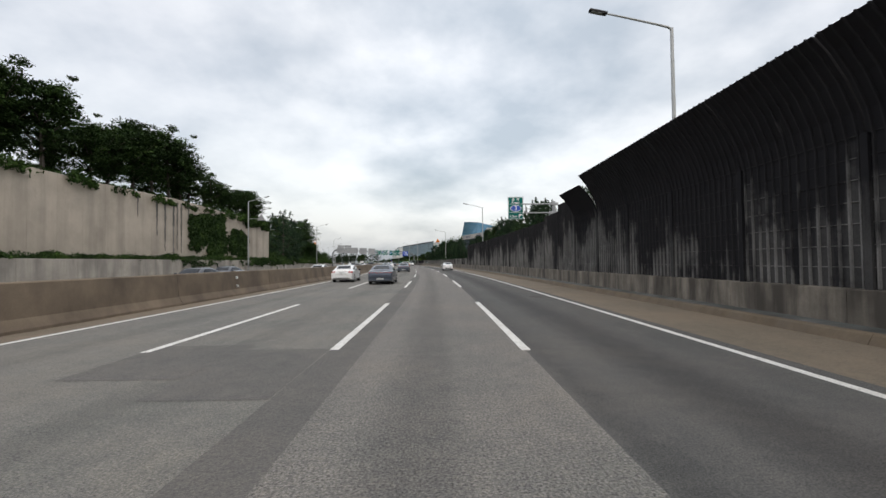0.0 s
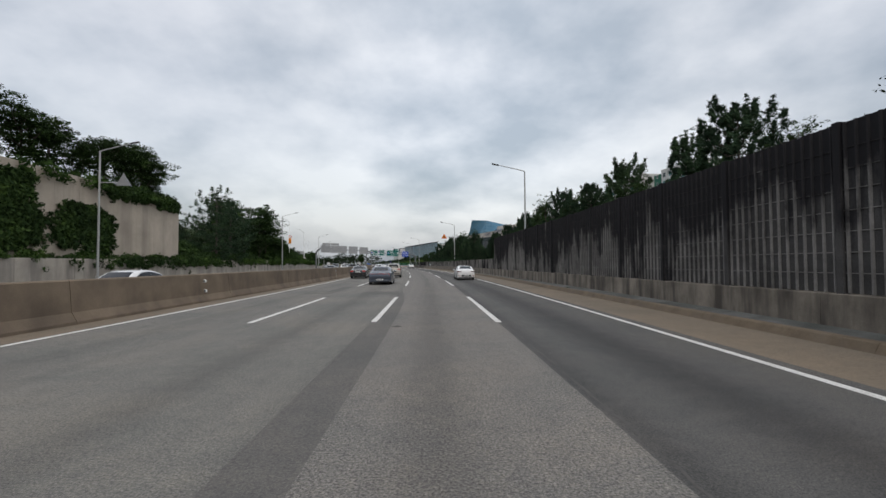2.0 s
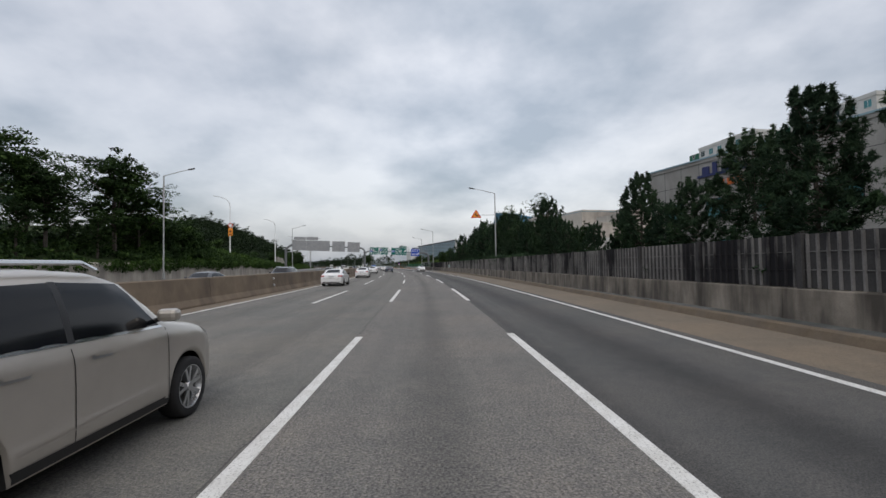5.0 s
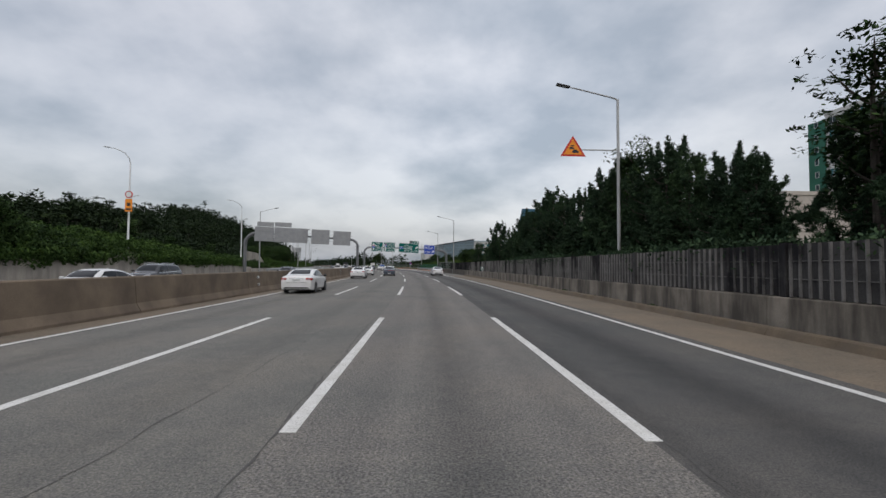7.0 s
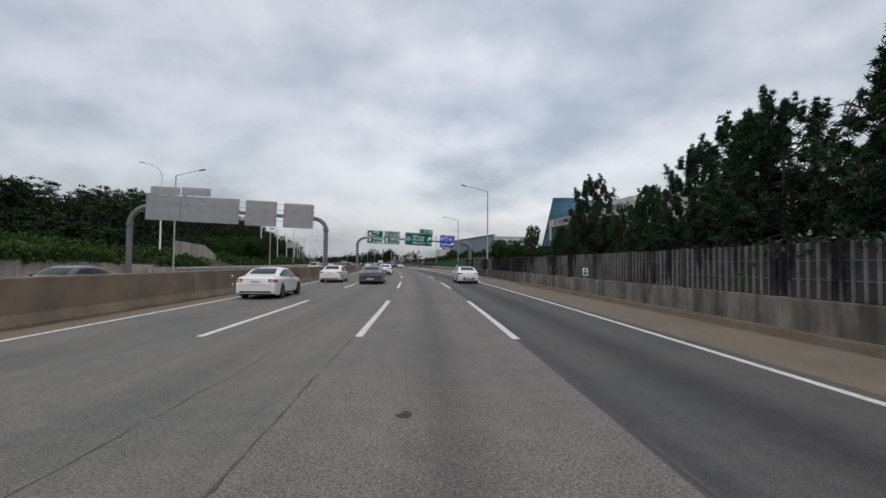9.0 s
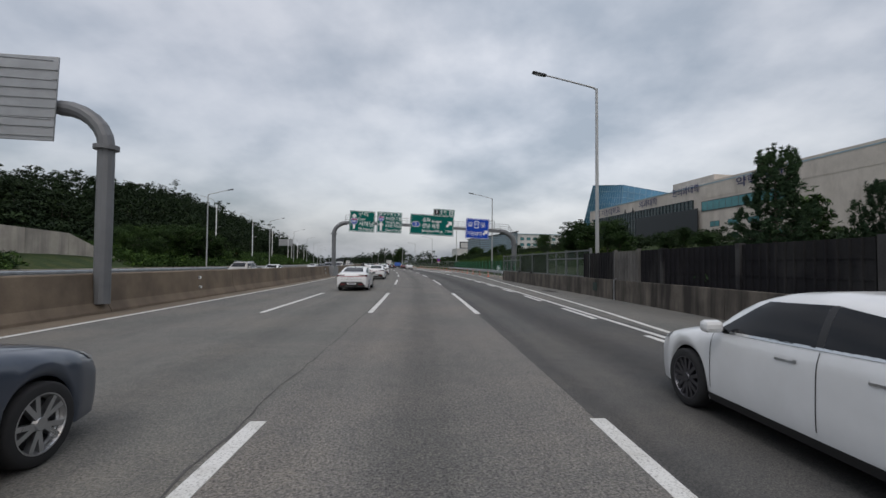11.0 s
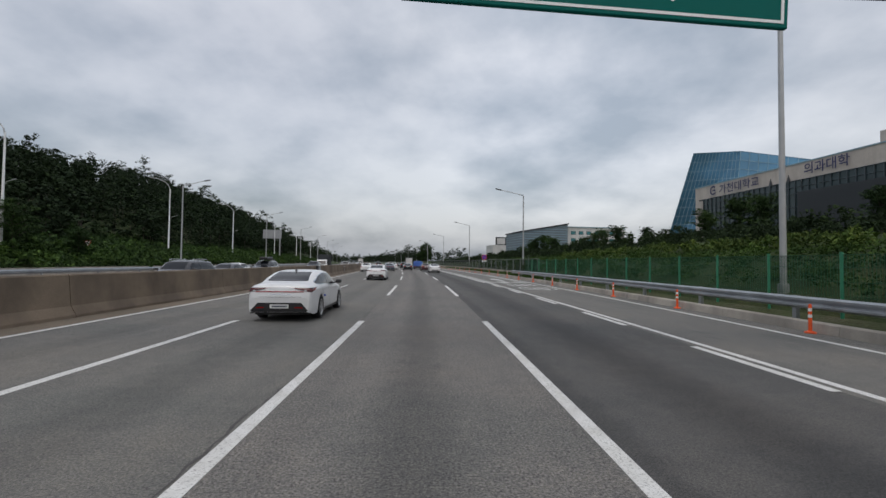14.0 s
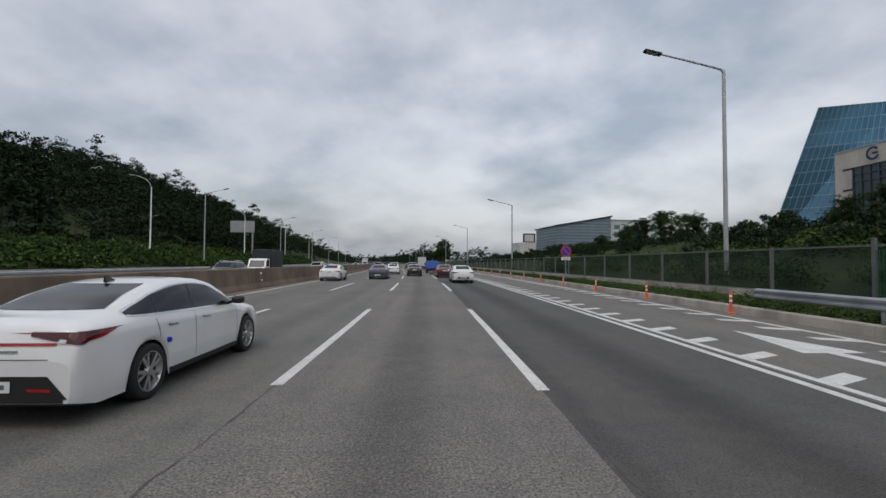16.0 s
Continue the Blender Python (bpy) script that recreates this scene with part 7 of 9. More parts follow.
# letters: they read from the left as one looks from the road
FACE = Matrix.Diagonal((1, 1, 1, 1)) if SIDE < 0 else Matrix.Rotation(radians(180), 4, "Z")


def sign_on(text, x, z, size, width):
    writing("writing", text, size, LETTER_BLUE, uni, 0, -0.35, 0, width, "dark blue letters", m=Matrix.Translation((x, 0, z)) @ FACE)


sign_on("가천대학교", 16.5, 21.7, 2.6, 13.0)
sign_on("의과대학", 39.5, 21.9, 2.6, 9.5)
sign_on("한의과대학", 57.0, 23.0, 2.6, 11.0)
sign_on("약학대학", 81.5, 22.1, 2.8, 13.0)
v, f = ring(0, 0, 0.85, 1.25, 40, 330, -0.3)
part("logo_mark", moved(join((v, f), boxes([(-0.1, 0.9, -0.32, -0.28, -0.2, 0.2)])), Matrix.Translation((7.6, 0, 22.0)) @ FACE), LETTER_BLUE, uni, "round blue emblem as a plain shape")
for x in (26.3, 31.0):
    part("roof_lamp", moved(tube([(0, -0.3, 0), (0, -0.3, 1.6)], [0.35, 0.02], 6), Matrix.Translation((x, 0, 20.1)) @ FACE), FRAME_DARK, uni)

# the slanted blue glass tower behind it
gt = thing("glass_tower", Matrix(), "blue glass tower with slanted walls and a fine grid of panes", "building")
A0, A1 = Vector(P(385, 91, 4)), Vector(P(371.9, 92.6, 36.9))
B0, B1 = Vector(P(366, 100, 4)), Vector(P(365.3, 102.7, 36.3))
C0, C1 = Vector(P(344, 128, 4)), Vector(P(344, 131, 26.5))
D0, D1 = Vector(P(398, 128, 4)), Vector(P(382, 124, 34.0))
part("glass_wall", ([tuple(p) for p in (A0, B0, C0, D0, A1, B1, C1, D1)], [(0, 1, 5, 4), (1, 2, 6, 5), (2, 3, 7, 6), (3, 0, 4, 7), (4, 5, 6, 7), (3, 2, 1, 0)]), GLASS_BLUE, gt)
for (p0, p1, q0, q1), cols in (((A0, A1, B0, B1), 14), ((B0, B1, C0, C1), 16), ((D0, D1, A0, A1), 12)):
    out = (q0 - p0).cross(p1 - p0).normalized() * 0.12
    if out.dot(Vector(P(340, 60)) - p0) < 0 and cols != 12:
        out = -out
    bars = []
    for k in range(cols + 1):
        t = k / cols
        bars.append(tube([p0.lerp(q0, t) + out, p1.lerp(q1, t) + out], 0.07, 4))
    for k in range(13):
        t = k / 12
        bars.append(tube([p0.lerp(p1, t) + out, q0.lerp(q1, t) + out], 0.07, 4))
    for bar in bars:
        part("mullion", bar, FRAME_PALE, gt)

# the long low building farther on, with a pitched glass roof
fb = thing("long_building", M(489, 78.4, 0, 0), "long grey-blue building with louvred front and a rising roof", "building")
part("wall", ([(0, 0, 0), (28, 0, 0), (28, 0, 24.9), (0, 0, 19.9), (0, 30, 0), (28, 30, 0), (28, 30, 24.9), (0, 30, 19.9)], [(0, 1, 2, 3), (5, 4, 7, 6), (4, 0, 3, 7), (1, 5, 6, 2), (3, 2, 6, 7)]), GLASS_SLATE, fb, "grey-blue front wall")
for k in range(15):
    z = 3.0 + 1.45 * k
    x0 = max(0.0, (z - 19.6) / 5.0 * 28.0)
    part("louvre", boxes([(x0 - 0.1, 28, -0.35, 0.0, z - 0.16, z + 0.16)]), FRAME_PALE, fb)
    if x0 == 0:
        part("louvre", boxes([(-0.35, 0.0, 0.0, 30, z - 0.16, z + 0.16)]), FRAME_PALE, fb)
part("roof", ([(-0.8, -0.8, 19.9), (28.6, -0.8, 24.95), (28.6, 30.8, 24.95), (-0.8, 30.8, 19.9), (-0.8, -0.8, 20.5), (28.6, -0.8, 25.6), (28.6, 30.8, 25.6), (-0.8, 30.8, 20.5)], [(0, 3, 2, 1), (4, 5, 6, 7), (0, 1, 5, 4), (1, 2, 6, 5), (2, 3, 7, 6), (3, 0, 4, 7)]), FRAME_DARK, fb, "dark rising roof")
part("wing", boxes([(28, 66, 2, 30, 0, 23.4)]), RENDER_WHITE, fb, "pale concrete wing")
part("wing_roof", boxes([(28.6, 66.4, 1.6, 30.4, 23.4, 23.9)]), FRAME_PALE, fb)
for i in range(4):
    for k in range(7):
        wn_ = part("window", boxes([(31 + 5 * k, 34 + 5 * k, 1.9, 2.0, 6.5 + 4.2 * i, 8.6 + 4.2 * i)]), FRAME_DARK, fb)
        part("pane", boxes([(31.15 + 5 * k, 33.85 + 5 * k, 1.86, 1.9, 6.65 + 4.2 * i, 8.45 + 4.2 * i)]), GLASS_TEAL, wn_)
for k, (s, d) in enumerate(((552, 77.5), (564, 91))):
    tw = box_house("roof_block", M(s, d, 0), 16, 16, 14 + 1.5 * k, RENDER_WHITE, "pale flat-roofed block with a roof sign")
    part("roof_sign", boxes([(2, 10, -8.2, -7.9, 14.5 + 1.5 * k, 20 + 2.5 * k)]), FRAME_DARK, tw, "dark framed roof panel")
    part("roof_sign_face", boxes([(3, 9, -8.25, -8.2, 15 + 1.5 * k, 19.2 + 2.5 * k)]), RENDER_WHITE, tw)
# small things on the left bank
hut = thing("small_house", M(378, -94, 15.2, 180), "small white house with a blue front on the hillside", "building")
part("wall", soft_box(-3.5, 3.5, -3, 3, -2, 3.2, 0.05), RENDER_WHITE, hut)
part("blue_front", boxes([(-2.2, 2.2, 3.0, 3.06, 0.0, 2.2)]), SIGN_BLUE, hut)
part("roof", boxes([(-3.8, 3.8, -3.3, 3.3, 3.2, 3.45)]), RENDER_WHITE, hut)
bs = thing("roadside_board", M(398, -40.2, 0), "white direction board on a post beside the opposite lanes", "traffic sign")
part("sign_panel", soft_box(-2.9, 2.9, -0.06, 0.06, 9.0, 11.9, 0.02), SIGN_BACK, bs)
part("post", tube([(2.4, 0.2, 0), (2.4, 0.2, 11.4)], 0.2, 10), POLE, bs)
part("arm", tube([(2.4, 0.2, 11.0), (-2.0, 0.2, 11.0)], 0.1, 8), POLE, bs)
ts = thing("yield_sign", M(300, -36.0, height(300, -36.0)), "small red and white triangular yield sign on the grass", "traffic sign")
part("sign_rim", ([(-0.5, 0, 2.0), (0.5, 0, 2.0), (0, 0, 1.1), (-0.5, 0.03, 2.0), (0.5, 0.03, 2.0), (0, 0.03, 1.1)], [(0, 2, 1), (3, 4, 5), (0, 1, 4, 3), (1, 2, 5, 4), (2, 0, 3, 5)]), SIGN_RED, ts)
part("sign_face", ([(-0.34, -0.005, 1.9), (0.34, -0.005, 1.9), (0, -0.005, 1.3)], [(0, 2, 1)]), SIGN_WHITE, ts)
part("post", tube([(0, 0.05, 0), (0, 0.05, 1.9)], 0.03, 6), GALV, ts)

# ---- vehicles ----
from mathutils.bvhtree import BVHTree


def car_paint(name, colour, metal=0.0, rough=0.28):
    m, nt, ln, b = material(name, rough, metal, 0.5)
    n = grain(nt, ln, coords(nt, ln), 2.0, 4)
    c = blend(nt, ln, colour, ramp(nt, ln, n, [(0.3, (0.93, 0.93, 0.92)), (0.7, (1.03, 1.03, 1.03))]), 1.0, "MULTIPLY")
    ln.new(c, b.inputs["Base Color"])
    b.inputs["Coat Weight"].default_value, b.inputs["Coat Roughness"].default_value = 0.7, 0.06
    return m


WHITE_PAINT = car_paint("car_paint_white", (0.70, 0.71, 0.715))
SLATE_PAINT = car_paint("car_paint_slate_blue", (0.050, 0.064, 0.092), 0.35, 0.35)
BLACK_PAINT = car_paint("car_paint_black", (0.012, 0.012, 0.015), 0.1, 0.25)
WINE_PAINT = car_paint("car_paint_dark_red", (0.07, 0.010, 0.014), 0.2, 0.3)
SILVER_PAINT = car_paint("car_paint_beige_silver", (0.42, 0.39, 0.35), 0.5, 0.35)
GREY_PAINT = car_paint("car_paint_dark_grey", (0.045, 0.05, 0.06), 0.3, 0.3)
BLUE_PAINT = car_paint("truck_paint_blue", (0.04, 0.12, 0.42), 0.0, 0.4)
CAR_GLASS = plain("tinted_car_glass", (0.005, 0.006, 0.008), 0.06, 0.0, 0.1, 2, 0.32)
TYRE = plain("tyre_rubber", (0.014, 0.014, 0.015), 0.85, 0, 0.2, 20)
ALLOY = plain("alloy_wheel", (0.45, 0.46, 0.47), 0.3, 0.9, 0.1, 8)
ALLOY_DARK = plain("dark_alloy_wheel", (0.10, 0.10, 0.11), 0.35, 0.8, 0.1, 8)
TRIM_BLACK = plain("black_trim", (0.012, 0.012, 0.013), 0.45, 0, 0.15, 8)
CHROME = plain("chrome_trim", (0.62, 0.63, 0.64), 0.15, 1.0, 0.05, 4)
TAIL_RED = plain("tail_lamp_red", (0.30, 0.008, 0.006), 0.15, 0, 0.1, 8)
TAIL_DARK = plain("tail_lamp_dark_red", (0.06, 0.006, 0.008), 0.12, 0, 0.1, 8)
LAMP_CLEAR = plain("lamp_clear", (0.55, 0.57, 0.58), 0.12, 0.2, 0.1, 8)
PLATE = plain("number_plate_white", (0.62, 0.64, 0.63), 0.5, 0, 0.04, 4)
PLATE_BAR = plain("number_plate_bar", (0.10, 0.11, 0.13), 0.6, 0, 0.1, 8)


def wheel_meshes(radius, width, spokes, alloy, name):
    """A tyre and its spoked rim, turning about x; the outer side is +x."""
    n = 36
    prof = [(-0.5, 0.70), (-0.5, 0.92), (-0.42, 0.985), (-0.2, 1.0), (0.2, 1.0), (0.42, 0.985), (0.5, 0.92), (0.47, 0.72)]
    v, f = [], []
    for k in range(n):
        a = 2 * math.pi * k / n
        v += [(x * width, r * radius * math.cos(a), r * radius * math.sin(a)) for x, r in prof]
    m = len(prof)
    for k in range(n):
        k2 = (k + 1) % n
        f += [(k * m + j, k * m + j + 1, k2 * m + j + 1, k2 * m + j)[::-1] for j in range(m - 1)]
    tyre = mesh(name + "_tyre", v, f, True)
    tyre.materials.append(TYRE)
    # rim: barrel, lip, spokes and hub
    pieces = []
    bprof = [(-0.4, 0.66), (0.2, 0.60), (0.40, 0.70), (0.47, 0.73), (0.47, 0.69), (0.30, 0.64), (-0.40, 0.60)]
    v, f = [], []
    for k in range(n):
        a = 2 * math.pi * k / n
        v += [(x * width, r * radius * math.cos(a), r * radius * math.sin(a)) for x, r in bprof]
    m = len(bprof)
    for k in range(n):
        k2 = (k + 1) % n
        f += [(k * m + j, k * m + (j + 1) % m, k2 * m + (j + 1) % m, k2 * m + j)[::-1] for j in range(m)]
    pieces.append((v, f))
    for k in range(spokes):
        for off in (-0.16, 0.16):
            a = 2 * math.pi * k / spokes
            c0, c1 = a + off * 0.4, a + off * 1.45
            pts = []
            for r, ang, hw, x in ((0.14, c0, 0.034, 0.40), (0.67, c1, 0.034, 0.44)):
                y, z = r * radius * math.cos(ang), r * radius * math.sin(ang)
                ty, tz = -math.sin(ang) * hw * radius / 0.55, math.cos(ang) * hw * radius / 0.55
                pts += [(x * width, y - ty, z - tz), (x * width, y + ty, z + tz), (x * width - 0.05, y + ty, z + tz), (x * width - 0.05, y - ty, z - tz)]
            pieces.append((pts, [(0, 1, 5, 4), (1, 2, 6, 5), (3, 0, 4, 7), (0, 3, 2, 1), (4, 5, 6, 7)]))
    pieces.append(tube([(0.30 * width, 0, 0), (0.46 * width, 0, 0)], [0.20 * radius, 0.15 * radius], 14))
    rim = mesh(name + "_rim", *join(*pieces))
    rim.materials.append(alloy)
    disc = mesh(name + "_disc", *tube([(0.05 * width, 0, 0), (0.08 * width, 0, 0)], 0.62 * radius, 20))
    disc.materials.append(TRIM_BLACK)
    return tyre, rim, disc


WHEEL = wheel_meshes(0.335, 0.225, 5, ALLOY, "alloy")
WHEEL_DARK = wheel_meshes(0.335, 0.225, 7, ALLOY_DARK, "dark_alloy")
# outlines by share of the length, from the rear bumper to the front: top, waist and half width
SEDAN = dict(
    top=[(0, 0.70), (0.008, 0.90), (0.02, 1.02), (0.045, 1.065), (0.12, 1.085), (0.16, 1.12), (0.24, 1.275), (0.33, 1.405), (0.40, 1.445), (0.48, 1.455), (0.56, 1.43), (0.62, 1.36), (0.69, 1.19), (0.745, 1.035), (0.80, 0.985), (0.90, 0.90), (0.96, 0.80), (0.985, 0.70), (1.0, 0.52)],
    belt=[(0, 0.66), (0.008, 0.84), (0.02, 0.93), (0.06, 0.97), (0.2, 0.995), (0.5, 0.945), (0.74, 0.925), (0.85, 0.86), (0.95, 0.74), (0.985, 0.64), (1.0, 0.48)])
FASTBACK = dict(
    top=[(0, 0.70), (0.008, 0.92), (0.02, 1.03), (0.05, 1.085), (0.09, 1.10), (0.14, 1.145), (0.22, 1.27), (0.32, 1.39), (0.40, 1.435), (0.48, 1.445), (0.56, 1.42), (0.62, 1.35), (0.69, 1.19), (0.745, 1.03), (0.80, 0.97), (0.90, 0.88), (0.96, 0.77), (0.985, 0.67), (1.0, 0.52)],
    belt=[(0, 0.66), (0.008, 0.86), (0.02, 0.95), (0.06, 0.985), (0.2, 0.995), (0.5, 0.95), (0.74, 0.915), (0.85, 0.85), (0.95, 0.73), (0.985, 0.63), (1.0, 0.48)])
SUV = dict(
    top=[(0, 0.80), (0.008, 1.05), (0.02, 1.20), (0.045, 1.40), (0.08, 1.58), (0.12, 1.655), (0.25, 1.70), (0.45, 1.71), (0.56, 1.68), (0.62, 1.60), (0.69, 1.38), (0.75, 1.18), (0.80, 1.12), (0.90, 1.06), (0.96, 0.96), (0.985, 0.82), (1.0, 0.6)],
    belt=[(0, 0.78), (0.008, 0.98), (0.02, 1.05), (0.06, 1.10), (0.2, 1.11), (0.5, 1.06), (0.75, 1.06), (0.85, 1.0), (0.95, 0.88), (0.985, 0.76), (1.0, 0.56)])
HALF = [(0, 0.835), (0.006, 0.865), (0.02, 0.89), (0.06, 0.915), (0.16, 0.945), (0.3, 0.95), (0.6, 0.945), (0.8, 0.935), (0.9, 0.90), (0.955, 0.82), (0.985, 0.70), (1.0, 0.58)]


def catmull(pts, t):
    i = min(int(t), len(pts) - 2)
    u = t - i
    p0, p1, p2, p3 = pts[max(i - 1, 0)], pts[i], pts[i + 1], pts[min(i + 2, len(pts) - 1)]
    return 0.5 * ((2 * p1) + (-p0 + p2) * u + (2 * p0 - 5 * p1 + 4 * p2 - p3) * u * u + (-p0 + 3 * p1 - 3 * p2 + p3) * u ** 3)


def smooth_in(x, table):
    xs, ys = [a for a, _ in table], [b for _, b in table]
    return float(np.interp(x, xs, ys))


def shell(shape, length, half, rear_axle, front_axle, sill, arch):
    """The painted body as one smooth lofted skin with wheel openings."""
    fs = sorted(set(list(np.linspace(0, 0.03, 7)) + list(np.linspace(0.03, 0.97, 104)) + list(np.linspace(0.97, 1, 7))))
    rows = [0, 0.5, 1, 1.5, 2, 2.5, 3, 3.5, 4, 4.5, 5, 5.5, 6, 6.5, 7, 7.5, 8]
    v, f = [], []
    for q in fs:
        y = (q - 0.5) * length
        zt, zb = np.mean([smooth_in(min(max(q + e, 0), 1), shape["top"]) for e in (-0.012, -0.006, 0, 0.006, 0.012)]) if 0.05 < q < 0.95 else smooth_in(q, shape["top"]), smooth_in(q, shape["belt"])
        w = half / 0.95 * smooth_in(q, HALF)
        bottom = sill + 0.08 * max(0, 1 - q / 0.06) + 0.05 * max(0, (q - 0.95) / 0.05)
        for ax in (rear_axle, front_axle):
            if abs(y - ax) < arch:
                bottom = max(bottom, 0.335 + math.sqrt(arch ** 2 - (y - ax) ** 2))
        h = zt - zb
        g = min(1, max(0, (h - 0.10) / 0.22))
        g = g * g * (3 - 2 * g)
        low = max(bottom + 0.04, 0.36)
        mid = max(low + 0.04, 0.56)
        sh = max(mid + 0.04, zb - 0.13)
        lerp = lambda a, b: a + (b - a) * g
        ring_ = [(w * 0.965, bottom), (w * 0.995, low), (w * 1.0, mid), (w * 0.992, sh), (w * lerp(0.94, 0.955), max(zb, sh + 0.02)),
                 (w * lerp(0.80, 0.86), zb + h * lerp(0.55, 0.50)), (w * lerp(0.60, 0.715), zb + h * lerp(0.82, 0.885)), (w * lerp(0.33, 0.42), zb + h * lerp(0.95, 0.985)), (0.0, zt)]
        xs, zs = [p[0] for p in ring_], [p[1] for p in ring_]
        half_ring = [(catmull(xs, r), catmull(zs, r)) for r in rows]
        v += [(x, y, z) for x, z in half_ring] + [(-x, y, z) for x, z in half_ring[-2::-1]]
    n = 2 * len(rows) - 1
    for i in range(len(fs) - 1):
        f += [(i * n + k, (i + 1) * n + k, (i + 1) * n + k + 1, i * n + k + 1)[::-1] for k in range(n - 1)]
    # the tail and nose are closed with faces of their own, so that their edges stay crisp
    m = len(v)
    v += v[:n] + v[(len(fs) - 1) * n:len(fs) * n]
    f += [tuple(m + k for k in range(n)), tuple(m + n + k for k in range(n))[::-1]]
    return v, f


class Wrap:
    """Lays thin pieces onto a car's skin, seen from one side."""

    def __init__(self, v, f):
        self.tree = BVHTree.FromPolygons([Vector(p) for p in v], f)

    def spot(self, side, a, b, lift):
        far = 6.0
        o, w = {"rear": ((a, -far, b), (0, 1, 0)), "front": ((a, far, b), (0, -1, 0)), "right": ((far, a, b), (-1, 0, 0)), "left": ((-far, a, b), (1, 0, 0)), "top": ((a, b, far), (0, 0, -1))}[side]
        hit = self.tree.ray_cast(Vector(o), Vector(w))
        if hit[0] is None:
            return None
        nrm = hit[1] if hit[1].dot(Vector(w)) < 0 else -hit[1]
        return hit[0] + nrm * lift

    def patch(self, side, corners, lift=0.006, na=10, nb=5):
        """corners: four (a, b), in order round the piece. a, b are x and z for rear and front, y and z for the sides, x and y for the top."""
        c = [Vector((p[0], p[1])) for p in corners]
        v, f, ok = [], [], {}
        for j in range(nb + 1):
            for i in range(na + 1):
                q = c[0].lerp(c[1], i / na).lerp(c[3].lerp(c[2], i / na), j / nb)
                p = self.spot(side, q.x, q.y, lift)
                if p is not None:
                    ok[i, j] = len(v)
                    v.append(tuple(p))
        for j in range(nb):
            for i in range(na):
                ids = [(i, j), (i + 1, j), (i + 1, j + 1), (i, j + 1)]
                if all(k in ok for k in ids):
                    f.append(tuple(ok[k] for k in ids))
        return v, f


    def ribbon(self, side, a0, a1, low, high, lift=0.006, na=28, nb=6):
        """A piece between two curves, each a table of (share of the way from a0 to a1, height)."""
        v, f, ok = [], [], {}
        for i in range(na + 1):
            t = i / na
            z0, z1 = smooth_in(t, low), smooth_in(t, high)
            for j in range(nb + 1):
                p = self.spot(side, a0 + (a1 - a0) * t, z0 + (z1 - z0) * j / nb, lift)
                if p is not None:
                    ok[i, j] = len(v)
                    v.append(tuple(p))
        for i in range(na):
            for j in range(nb):
                ids = [(i, j), (i + 1, j), (i + 1, j + 1), (i, j + 1)]
                if all(k in ok for k in ids):
                    f.append(tuple(ok[k] for k in ids))
        return v, f


def arch(pts, n=24):
    """A smooth table through a few points."""
    xs, zs = [p[0] for p in pts], [p[1] for p in pts]
    out = []
    for k in range(n + 1):
        u = (len(pts) - 1) * k / n
        out.append((catmull(xs, u), catmull(zs, u)))
    return out


